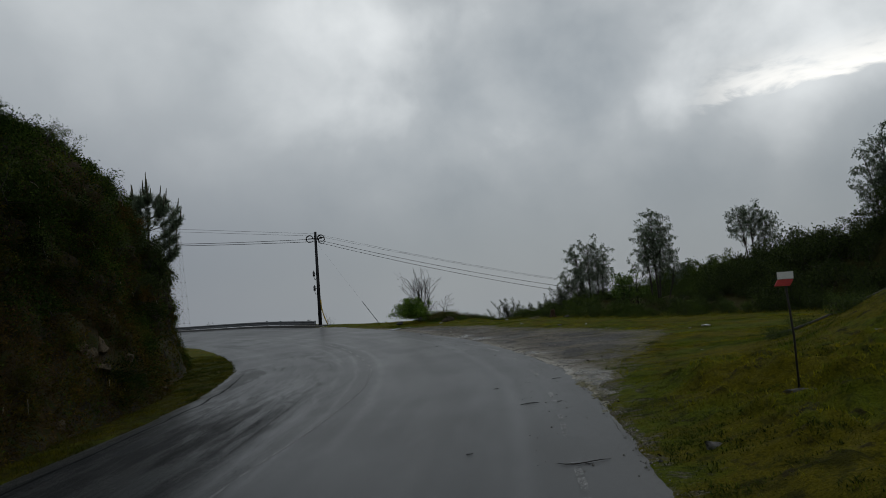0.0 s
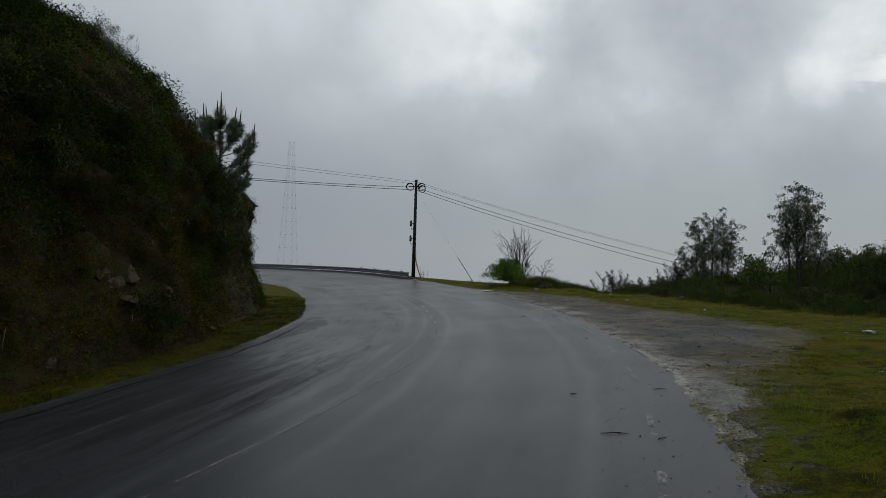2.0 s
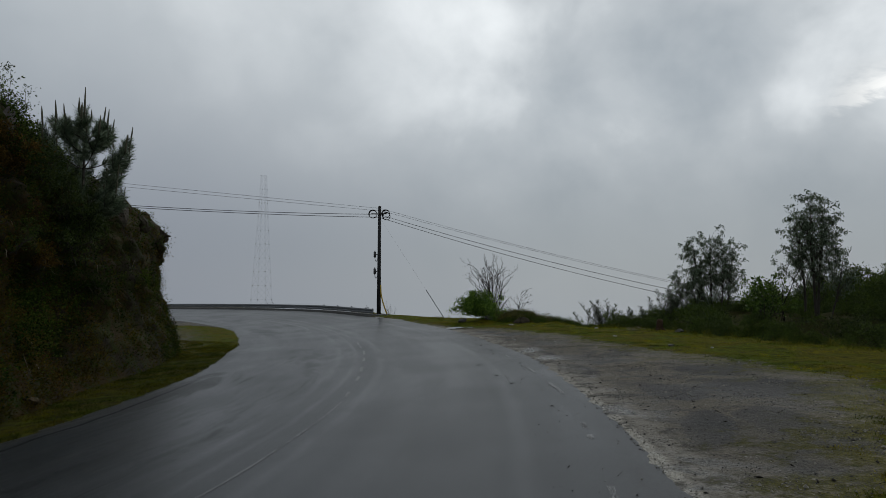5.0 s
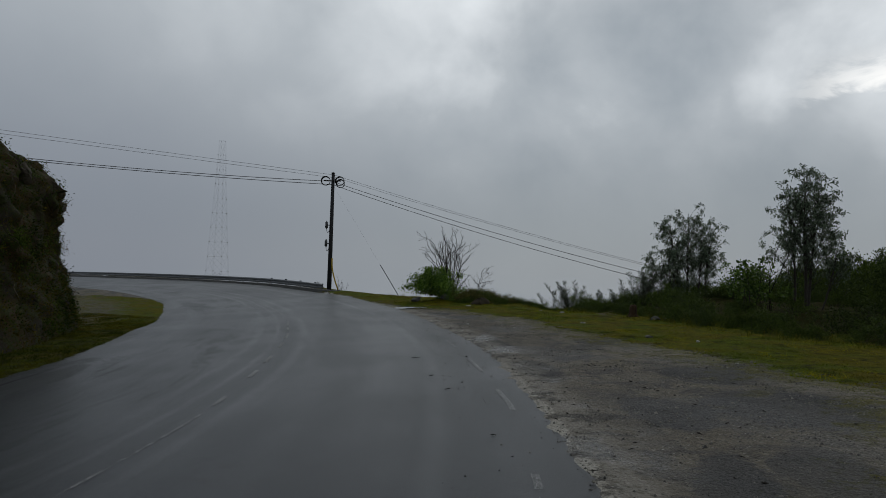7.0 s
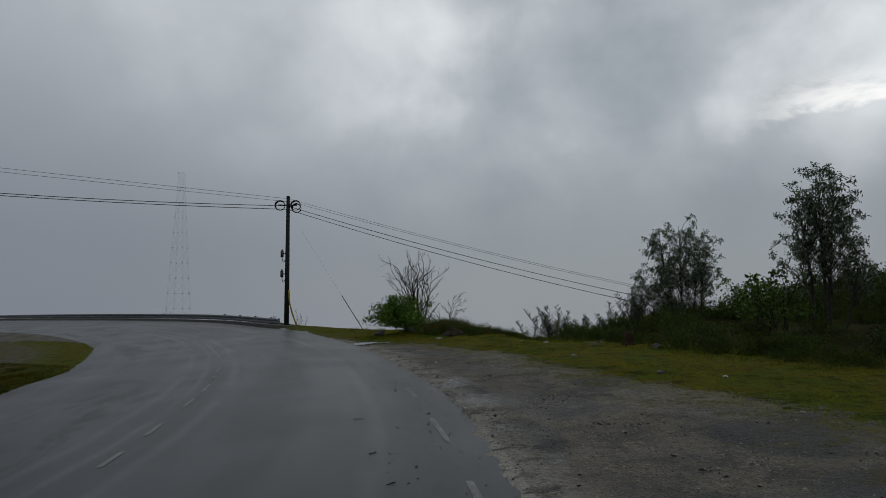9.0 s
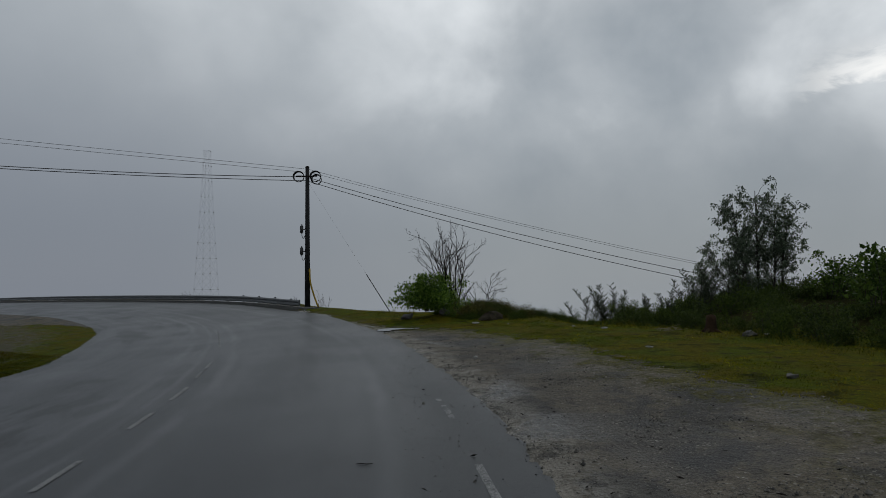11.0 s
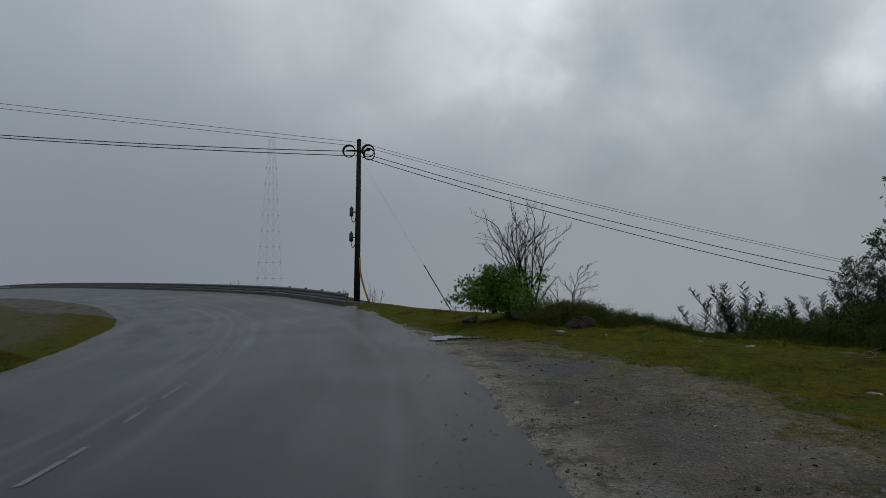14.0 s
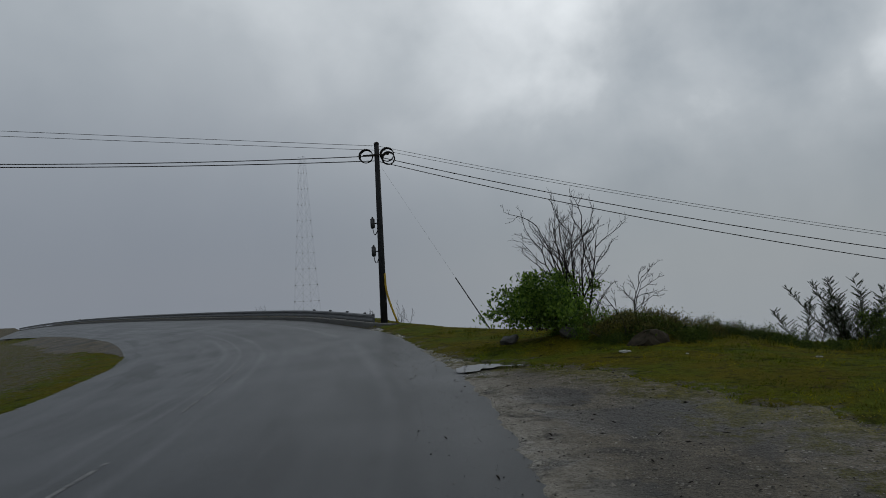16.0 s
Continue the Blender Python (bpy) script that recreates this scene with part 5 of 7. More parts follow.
# ---- pine, bare tree, saplings and shrubs ----
def pine_tree(at, height):
    rng = np.random.default_rng(77)
    wood, shoots, c, w = Shape(), [], [], []

    def dress(pts, n, size):
        for _ in range(n):
            k = rng.uniform(0.12, 1.0)
            j = min(int(k * (len(pts) - 1)), len(pts) - 2)
            p = pts[j].lerp(pts[j + 1], k * (len(pts) - 1) - j)
            d = (pts[j + 1] - pts[j]).normalized()
            out = Vector(rng.normal(size=3))
            out -= d * out.dot(d)
            c.append(tuple(p))
            w.append(tuple((d * rng.uniform(0.5, 1.0) + out.normalized() * rng.uniform(0.5, 1.0)) * size))

    trunk = [Vector((0.03 * math.sin(3 * k), 0.03 * math.cos(2 * k), -0.3 + (height + 0.3) * k)) for k in np.linspace(0, 1, 10)]
    wood.tube(trunk, [0.05 * (1 - 0.78 * k) for k in np.linspace(0, 1, 10)], 7)
    dress(trunk[5:8], 420, 0.8)
    for tier, count, reach in ((0.0, 6, 1.0), (0.16, 5, 1.1), (0.32, 5, 1.15), (0.48, 5, 1.05), (0.63, 4, 0.8), (0.77, 4, 0.42)):
        for i in range(count):
            a = 2 * math.pi * i / count + rng.uniform(-0.3, 0.3) + tier * 7
            L = reach * rng.uniform(0.8, 1.15)
            p0 = Vector((0, 0, height * tier))
            pts = [p0 + Vector((math.cos(a) * L * k, math.sin(a) * L * k, 0.14 * L * k + (0.34 + 0.45 * tier) * L * k ** 2.2)) for k in np.linspace(0, 1, 8)]
            wood.tube(pts, [0.018 * (1 - 0.6 * k) for k in np.linspace(0, 1, 8)], 5)
            dress(pts[2:], 470, 1.0)
            candle = [pts[-1] + Vector((0.05 * math.cos(a) * k, 0.05 * math.sin(a) * k, 0.5 * k)) for k in np.linspace(0, 1, 4)]
            shoots.append((candle, [0.018, 0.022, 0.02, 0.008]))
            for sgn in (-1, 1):
                q = [pts[5] + Vector((math.cos(a + sgn * 0.9) * 0.32 * L * k, math.sin(a + sgn * 0.9) * 0.32 * L * k, 0.38 * L * k * k)) for k in np.linspace(0, 1, 5)]
                wood.tube(q, [0.012 * (1 - 0.4 * k) for k in np.linspace(0, 1, 5)], 4)
                dress(q, 230, 0.9)
                tip = [q[-1] + Vector((0, 0, 0.16 * k)) for k in np.linspace(0, 1, 3)]
                shoots.append((tip, [0.014, 0.015, 0.006]))
    for i in range(7):
        a = 2 * math.pi * i / 7
        r = 0.0 if i == 0 else 0.12 + 0.05 * (i % 2)
        q = [Vector((math.cos(a) * r * min(1, 2 * k), math.sin(a) * r * min(1, 2 * k), height * 0.88 + (1.05 if i == 0 else 0.42 + 0.06 * i) * k)) for k in np.linspace(0, 1, 5)]
        shoots.append((q, [0.02, 0.026, 0.025, 0.02, 0.008]))
        dress(q[:3], 50, 0.45)
    ob = thing("pine_tree", "young dark green maritime pine growing out of the cutting", "tree", at)
    part("trunk", wood.done("trunk", bark), ob)
    part("crown", leaf_mesh("crown", rng, np.array(c), np.array(w), 0.20, 0.0055, needle, 0.1), ob)
    for line, radii in shoots:
        part("shoot", Shape().tube(line, radii, 6).done("shoot", candle_skin), ob, "pale brown upright spring shoot")


pine_tree((-10.65, 25.3, 3.6), 2.8)


def bare_tree(name, label, at, height, spread, seed, count=7, thick=0.035):
    """A leafless shrub: stems that fork into fine twigs."""
    rng = np.random.default_rng(seed)
    s = Shape()

    def grow(p, w, length, r, depth):
        pts = twig_path(rng, p, w, length, 0.13, 7, 0.045)
        s.tube(pts, [max(0.0035, r * (1 - 0.65 * k)) for k in np.linspace(0, 1, 8)], 5 if depth < 2 else 3)
        if depth < 4:
            for k in ((2, 3, 4, 5, 6, 7) if depth < 3 else (2, 4, 6)):
                if rng.uniform() < 0.85:
                    d = (pts[k] - pts[k - 1]).normalized()
                    out = Vector(rng.normal(size=3))
                    out = (out - d * out.dot(d)).normalized()
                    grow(pts[k], d + out * rng.uniform(0.45, 0.95), length * rng.uniform(0.28, 0.52) * (1.15 - 0.06 * k), r * 0.5, depth + 1)

    for i in range(count):
        a = 2 * math.pi * i / count + rng.uniform(-0.5, 0.5)
        e = rng.uniform(0.1, 0.75) * spread
        grow((rng.normal() * 0.1, rng.normal() * 0.1, -0.15), (math.cos(a) * e, math.sin(a) * e, 1.0), height * rng.uniform(0.6, 0.85), thick, 1 if height > 1.5 else 2)
    ob = thing(name, label, "bare tree", at)
    part("wood", s.done("wood", dead_twig), ob)
    return ob


bare_tree("bare_tree", "leafless grey tree behind the green bush", on_ground(-1.6, 45.6), 3.6, 0.7, 4, 11, 0.028)
bare_tree("dead_shrub", "small leafless shrub on the rim", on_ground(-0.25, 46.0, 0.0), 1.8, 0.2, 8, 3, 0.02)
bare_tree("dead_shrub", "thin leafless shrub on the rim", on_ground(-1.15, 46.2, 0.0), 1.6, 0.7, 9, 2, 0.02)
for x, y, k in ((-11.6, 56.6, 1.15), (-9.7, 55.3, 1.2), (-23.5, 67.2, 1.0)):
    bare_tree("roadside_weed", "dry weed stalks behind the guard rail", (x, y, float(level(x, y)) - 0.25), k, 0.4, int(k * 10), 4, 0.012)


def sapling(seed, at, height, stems, label):
    """Feathery young shoots: stems lined with fine side sprays."""
    rng = np.random.default_rng(seed)
    wood, c, w = Shape(), [], []
    for i in range(stems):
        a = rng.uniform(0, 2 * math.pi)
        e = rng.uniform(0.15, 0.95) if stems > 1 else 0.05
        h = 1.25 * height * rng.uniform(0.65, 1.0)
        pts = twig_path(rng, (math.cos(a) * 0.1, math.sin(a) * 0.1, -0.1), (math.cos(a) * e, math.sin(a) * e, 1), h, 0.07, 7, 0.02)
        wood.tube(pts, [0.014 * (1 - 0.8 * k) for k in np.linspace(0, 1, 8)], 4)
        for k in range(1, 8):
            for _ in range(9):
                b = rng.uniform(0, 2 * math.pi)
                L = 0.30 * (1.15 - k / 8.5) * height * rng.uniform(0.6, 1.2)
                root = pts[k].lerp(pts[k - 1], rng.uniform())
                spray = [root + Vector((math.cos(b) * L * q * 0.8, math.sin(b) * L * q * 0.8, L * q * (1.15 - 0.5 * q))) for q in np.linspace(0, 1, 3)]
                wood.tube(spray, 0.003, 3)
                for q in np.linspace(0.1, 1, 9):
                    p = spray[0].lerp(spray[2], q)
                    for sgn in (-1, 1):
                        c.append(tuple(p))
                        w.append((math.cos(b + sgn * 0.5) * 0.8, math.sin(b + sgn * 0.5) * 0.8, 1.0 + rng.normal() * 0.25))
    ob = thing("sapling", label, "sapling", at)
    part("wood", wood.done("wood", bark), ob)
    part("foliage", leaf_mesh("foliage", rng, np.array(c), np.array(w), 0.05, 0.006, reed_leaf), ob)


sapling(51, on_ground(3.27, 45.3, -0.1), 1.2, 3, "small feathery sapling on the rim")
sapling(52, on_ground(4.15, 45.3, -0.1), 1.5, 11, "cluster of feathery grey-green saplings on the rim")
sapling(53, on_ground(6.6, 46.6, -0.1), 1.35, 5, "feathery saplings beside the shrub bank")
sapling(54, on_ground(7.6, 46.0, -0.1), 1.6, 6, "feathery saplings beside the eucalyptus")
sapling(55, on_ground(5.5, 45.0, -0.1), 1.0, 5, "low feathery saplings on the rim")
sapling(56, on_ground(7.0, 44.2, -0.1), 1.5, 7, "feathery saplings on the shrub bank")
sapling(57, on_ground(8.2, 44.8, -0.1), 1.9, 7, "tall feathery saplings beside the eucalyptus")
sapling(58, on_ground(6.2, 43.2, -0.1), 0.9, 6, "low feathery saplings on the shrub bank")

LOW = [shrub_meshes(60 + i, 0.75, 0.5, (0.06, 0.03), 2200, m, 16, 0.4) for i, m in enumerate((leaf_dark, heather, leaf_green, leaf_olive))]
rim_rng = np.random.default_rng(9)
for x in np.arange(1.6, 9.0, 0.45):
    y = float(np.interp(x, RIM[:, 0], RIM[:, 1])) - 0.4
    for row in range(2):
        k = rim_rng.uniform(0.55, 0.95) * (0.62 if x < 4.2 else 1.0)
        shrub(LOW[(0, 0, 3)[rim_rng.integers(0, 3)]], on_ground(x + rim_rng.normal() * 0.2, y - 0.6 * row + rim_rng.normal() * 0.15, -0.05), "low dark green scrub along the rim", k, rim_rng.uniform(0, 360), "low_scrub", "rim scrub")
for x, y, k, m in ((-1.5, 44.5, 0.7, 2), (-0.8, 44.2, 0.75, 1), (-0.2, 44.2, 0.85, 1), (0.4, 44.5, 0.75, 1), (0.9, 44.9, 0.6, 1), (-1.1, 45.0, 0.75, 2), (-0.4, 45.0, 0.75, 3), (-1.9, 44.9, 0.65, 2), (0.1, 44.9, 0.7, 1), (1.3, 45.2, 0.5, 3), (-0.6, 43.7, 0.6, 3), (0.75, 43.75, 0.65, 3), (0.95, 44.1, 0.7, 3), (1.35, 44.3, 0.55, 1), (-0.9, 43.8, 0.5, 3), (1.7, 44.5, 0.5, 3), (-1.4, 44.1, 0.5, 2), (0.1, 44.2, 0.95, 3)):
    shrub(LOW[m], on_ground(x, y, -0.05), "brown heather clump on the berm" if m == 1 else "fresh green scrub on the berm", k, x * 90, "heather_clump" if m == 1 else "low_scrub", "berm scrub")
leaf_mid = surface("leaf_mid", (0.03, 0.065, 0.010), (0.11, 0.18, 0.028), 3.0, (0.5, 0.7), bump=0.0, grain=20.0, per="island", specular=0.3, sheer=0.35)
FIG = shrub_meshes(70, 1.05, 1.35, (0.12, 0.085), 900, leaf_mid, 9, 0.4)
shrub(FIG, on_ground(10.05, 38.2, 0.2), "broad-leaved light green shrub between the gum trees", 1.1, 0, "leafy_bush")
shrub(FIG, on_ground(10.9, 43.0, 0.2), "broad-leaved green shrub on the hill", 0.9, 120, "leafy_bush")
bare_tree("dead_sapling", "tall leafless sapling beside a gum tree", on_ground(10.6, 38.0), 3.1, 0.2, 15, 2, 0.022)

# ---- growth on the cutting ----
def cliff_spots(rng, n, h0, h1, y0=-4, y1=37, density=None):
    s = rng.uniform(0, CLIFF_N - 1, n * 4)
    h = rng.uniform(h0, h1, n * 4)
    p = cliff_point(s, h)
    q = cliff_point(np.minimum(s + 1, CLIFF_N - 1), h) - p
    r = cliff_point(s, h + 0.02) - p
    nrm = np.cross(q, r)
    nrm /= np.maximum(np.linalg.norm(nrm, axis=1, keepdims=True), 1e-6)
    nrm *= np.where(nrm[:, :1] < 0, -1, 1)
    ok = (p[:, 1] > y0) & (p[:, 1] < y1)
    # the bare stones near the foot stay clear
    ok &= ((p[:, 1] - 17.7) / 1.15) ** 2 + ((p[:, 2] - 1.15) / 0.6) ** 2 > 0.4 + rng.uniform(0, 0.9, len(s))
    if density is not None:
        ok &= rng.uniform(size=len(s)) < density(p)
    i = np.flatnonzero(ok)[:n]
    return p[i], nrm[i]


def cliff_growth():
    rng = np.random.default_rng(31)
    clump = lambda p, sc, sd: smooth(-0.15, 0.35, waves(p[:, 1] + 0.7 * p[:, 0], p[:, 2] * 1.2, sc, sd))
    # leafy masses that bulge from the rock, thickest on the upper half
    mass = lambda p: smooth(-0.05, 0.3, waves(p[:, 1] + 0.7 * p[:, 0], p[:, 2] * 1.2, 2.1, 1.0))
    p, n = cliff_spots(rng, 15000, 0.06, 1.06, density=lambda p: (0.30 + 0.70 * mass(p)) * (0.30 + 0.78 * smooth(1.2, 3.6, p[:, 2])) * (1 - 0.93 * smooth(25.5, 28, p[:, 1]) * smooth(2.0, 3.0, p[:, 2])))
    k = 16
    near_top = smooth(1.4, 0.3, np.interp(p[:, 1], CLIFF_TOP[:, 0], CLIFF_TOP[:, 1]) - p[:, 2])
    bulge = np.repeat(mass(p) * 0.7 * (1 - 0.85 * near_top) * (1 - 0.8 * smooth(23.5, 26.5, p[:, 1])), k)[:, None] * rng.uniform(0.1, 1.0, (len(p) * k, 1))
    c = np.repeat(p, k, 0) + np.clip(rng.normal(size=(len(p) * k, 3)), -1.8, 1.8) * 0.10 + np.repeat(n, k, 0) * bulge
    w = np.repeat(n, k, 0) * 0.8 + rng.normal(size=c.shape) * 0.7 + np.array((0, 0, -0.2))
    tagged(new("ivy", leaf_mesh("ivy", rng, c, w, 0.06, 0.036, ivy_leaf)), "dark ivy and bramble leaves clinging to the cutting", "ivy", kind="stuff")
    # dead fronds in drifts on the lower half
    p, n = cliff_spots(rng, 12000, 0.03, 0.85, density=lambda p: (0.35 + 0.65 * clump(p, 1.5, 4.0)) * smooth(6.5, 1.5, p[:, 2]) * (1 - 0.94 * smooth(24.5, 27.0, p[:, 1])))
    k = 14
    c = np.repeat(p, k, 0) + rng.normal(size=(len(p) * k, 3)) * 0.10 + np.repeat(n, k, 0) * rng.uniform(0, 0.15, (len(p) * k, 1))
    w = np.repeat(n, k, 0) * 0.7 + rng.normal(size=c.shape) * 0.5 + np.array((0, 0, -0.5))
    tagged(new("dry_bracken", leaf_mesh("dry_bracken", rng, c, w, 0.07, 0.010, bracken)), "rust-brown dead bracken hanging on the cutting", "bracken", kind="stuff")
    p, n = cliff_spots(rng, 14000, 0.0, 1.06, density=lambda p: (0.3 + 0.7 * clump(p, 0.7, 7.0)) * (0.35 + 0.65 * smooth(1.8, 0.4, p[:, 2])) * (1 - 0.7 * smooth(25.0, 27.5, p[:, 1])))
    k = 10
    c = np.repeat(p, k, 0) + rng.normal(size=(len(p) * k, 3)) * 0.06
    w = np.repeat(n, k, 0) * 0.6 + rng.normal(size=c.shape) * 0.35 + np.array((0, 0, 0.35))
    tagged(new("cliff_grass", leaf_mesh("cliff_grass", rng, c, w, 0.085, 0.006, cliff_blade, 0.5)), "tufts of olive grass on the cutting's ledges", "grass", kind="stuff")


cliff_blade = make_growth("cliff_blade", ((0.38, (0.040, 0.042, 0.005)), (0.50, (0.095, 0.082, 0.010)), (0.62, (0.150, 0.118, 0.016))), 0.8)
cliff_growth()
edge_rng = np.random.default_rng(17)
GORSE = [shrub_meshes(80 + i, 0.6, 0.65, (0.055, 0.022), 1700, leaf_dark, 15, 0.5) for i in range(3)]
for i in range(0, CLIFF_N - 1):
    if edge_rng.uniform() > 0.5:
        continue
    h = edge_rng.uniform(0.86, 1.10)
    p = cliff_point(np.array([i]), np.array([h]))[0]
    if not 4 < p[1] < 37:
        continue
    if 20.6 < p[1] < 23.0 and h < 0.99:
        continue
    if 24.5 < p[1] and edge_rng.uniform() < 0.55:
        continue
    tall = 0.7 if p[1] < 21.5 else 0.4
    shrub(GORSE[i % 3], tuple(p - np.array((0, 0, 0.12))), "wiry dark gorse on the edge of the cutting", tall * edge_rng.uniform(0.6, 1.15), edge_rng.uniform(0, 360), "gorse_bush", "gorse on the cutting")
for i in range(0, CLIFF_N - 1, 4):
    for h in (1.35, 1.8):
        p = cliff_point(np.array([i + edge_rng.uniform(-1, 1)]), np.array([h + edge_rng.uniform(-0.12, 0.12)]))[0]
        if 2 < p[1] < 38:
            shrub(GORSE[i % 3], tuple(p - np.array((0, 0, 0.1))), "wiry dark gorse on the land above the cutting", edge_rng.uniform(1.2, 1.9), edge_rng.uniform(0, 360), "gorse_bush", "gorse on the cutting")
for y, h, k in ((16, 0.55, 1.0), (18, 0.7, 1.1), (20.5, 0.62, 1.0), (13.5, 0.66, 1.1), (22.5, 0.5, 0.9), (24, 0.72, 1.0), (11, 0.6, 1.1), (26.5, 0.78, 0.8), (24.6, 0.6, 1.2), (25.6, 0.66, 1.2), (24.9, 0.72, 1.4), (25.3, 0.55, 1.3), (24.2, 0.8, 1.2)):
    i = int(np.argmin(np.abs(cliff_line[:, 1] - y)))
    p = cliff_point(np.array([i]), np.array([h]))[0]
    shrub(GORSE[int(y) % 3], tuple(p - np.array((0.15, 0, 0.2))), "dark bush rooted in the face of the cutting", k, y * 77, "face_bush", "bushes on the cutting")
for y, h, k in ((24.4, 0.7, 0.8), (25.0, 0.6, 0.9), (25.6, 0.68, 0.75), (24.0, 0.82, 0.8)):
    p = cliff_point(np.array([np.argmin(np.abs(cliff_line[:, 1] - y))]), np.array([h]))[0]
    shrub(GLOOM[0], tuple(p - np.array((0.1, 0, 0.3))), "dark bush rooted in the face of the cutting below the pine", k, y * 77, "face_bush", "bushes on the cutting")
# heath, bracken and gorse clumps all over the face
HEATH = shrub_meshes(98, 0.7, 0.5, (0.06, 0.02), 1800, make_growth("heath_leaf", ((0.38, (0.030, 0.034, 0.006)), (0.50, (0.070, 0.066, 0.012)), (0.62, (0.120, 0.100, 0.020)))), 16, 0.5)
FERN = shrub_meshes(99, 0.7, 0.5, (0.10, 0.018), 1700, bracken, 16, 0.5)
DUSK = shrub_meshes(96, 0.8, 0.6, (0.06, 0.03), 2200, ivy_leaf, 16, 0.5)
for _ in range(95):
    y, h = edge_rng.uniform(8, 26.5), edge_rng.uniform(0.08, 0.9)
    kind = DUSK if edge_rng.uniform() < h + 0.1 else (HEATH, FERN, HEATH)[edge_rng.integers(0, 3)]
    k, turn = edge_rng.uniform(0.45, 1.0), edge_rng.uniform(0, 360)
    p = cliff_point(np.array([np.argmin(np.abs(cliff_line[:, 1] - y))]), np.array([h]))[0]
    if ((y - 17.7) / 1.2) ** 2 + ((p[2] - 1.15) / 0.7) ** 2 > 1:
        word = "dark leafy" if kind is DUSK else ("olive heath" if kind is HEATH else "rust-brown bracken")
        shrub(kind, tuple(p - np.array((0.22 * k, 0, 0.15 * k))), word + " clump rooted in the face of the cutting", k, turn, "face_bush", "clumps on the cutting")
# a rust-brown dead bush beside the pine, and pale roots hanging on the face
RUST = shrub_meshes(97, 0.7, 0.6, (0.09, 0.02), 2400, bracken, 14, 0.4)
for y, h, k in ((22.8, 0.76, 1.1), (22.2, 0.70, 1.0), (21.7, 0.78, 0.8)):
    p = cliff_point(np.array([np.argmin(np.abs(cliff_line[:, 1] - y))]), np.array([h]))[0]
    shrub(RUST, tuple(p - np.array((0.05, 0, 0.15))), "rust-brown dead bush on the cutting", k, y * 50, "dead_bush", "bushes on the cutting")
root_pale = surface("root_pale", (0.10, 0.085, 0.06), (0.36, 0.31, 0.23), 8.0, (0.7, 0.9), bump=0.2, grain=40.0, per="island", specular=0.2)


def hanging_roots():
    rng = np.random.default_rng(61)
    p, n = cliff_spots(rng, 70, 0.1, 0.9, 9, 30)
    sh = Shape()
    for q, w in zip(p, n):
        start = Vector(q) + Vector(w) * 0.16
        sh.tube(twig_path(rng, start, (w[0] * 0.25, rng.normal() * 0.2, -1.0), rng.uniform(0.15, 0.6), 0.3, 6), [0.007, 0.008, 0.007, 0.006, 0.005, 0.004, 0.003], 4)
    tagged(new("hanging_roots", sh.done("hanging_roots", root_pale)), "pale bare roots and stalks hanging on the cutting", "roots", kind="stuff")


hanging_roots()
shrub(shrub_meshes(95, 0.7, 1.3, (0.07, 0.03), 1300, leaf_dark, 14, 0.5), (-12.3, 24.4, 5.75), "tall thin dark bush on the edge of the cutting", 1.0, 40, "gorse_bush", "gorse on the cutting")
bare_tree("edge_twigs", "leafless twigs on the edge of the cutting", tuple(cliff_point(np.array([np.argmin(np.abs(cliff_line[:, 1] - 21.5))]), np.array([1.0]))[0]), 1.1, 1.2, 21, 4, 0.012)


def boulder(name, label, at, size, seed, material, turn=0.0, group=""):
    """A broken, faceted stone."""
    rng = np.random.default_rng(seed)
    bm = bmesh.new()
    bmesh.ops.create_icosphere(bm, subdivisions=3, radius=0.5)
    cuts = [(Vector(rng.normal(size=3)).normalized(), rng.uniform(0.14, 0.40)) for _ in range(16)]
    for v in bm.verts:
        for n, d in cuts:
            e = v.co.dot(n) - d
            if e > 0:
                v.co -= n * e * 0.92
        v.co += v.co.normalized() * (0.07 * noise.noise(v.co * 4 + Vector((seed, 0, 0))) + 0.035 * noise.noise(v.co * 11 + Vector((0, seed, 0))))
    me = bpy.data.meshes.new(name)
    bm.to_mesh(me)
    bm.free()
    me.materials.append(material)
    ob = tagged(new(name, me), label, "rock", group)
    ob.matrix_basis = pose(*at, 0, 0, turn) @ Matrix.Diagonal((*size, 1))
    return ob


for i, (y, h, sx, sz) in enumerate(((16.9, 0.26, 0.42, 0.60), (17.45, 0.235, 0.66, 0.66), (18.15, 0.24, 0.58, 0.66), (14.7, 0.07, 0.28, 0.25), (17.9, 0.185, 0.5, 0.36), (21.6, 0.06, 0.4, 0.25), (19.4, 0.2, 0.5, 0.5), (24.6, 0.9, 0.9, 0.9), (22.0, 0.88, 1.3, 1.9), (31.5, 0.86, 1.3, 1.1), (29.0, 0.84, 1.2, 1.3), (33.6, 0.84, 1.3, 1.0), (35.5, 0.8, 1.1, 1.0), (26.8, 0.78, 0.9, 0.9), (12.3, 0.22, 0.5, 0.6))):
    j = int(np.argmin(np.abs(cliff_line[:, 1] - y)))
    p = cliff_point(np.array([j]), np.array([h]))[0]
    boulder("rock_outcrop", "pale granite outcrop in the cutting" if i < 7 else "dark weathered rock at the top of the cutting", tuple(p + np.array((0.0 if i < 7 else (-0.05 if 28 < y < 34 else -0.12), 0, 0))), (0.62 if i < 7 else 0.9, sx * (1.6 if i < 7 else 0.95), sz * (1.1 if i < 7 else 0.95)), 100 + i, pale_rock if i < 7 else brown_rock, y * 31, "rocks in the cutting")
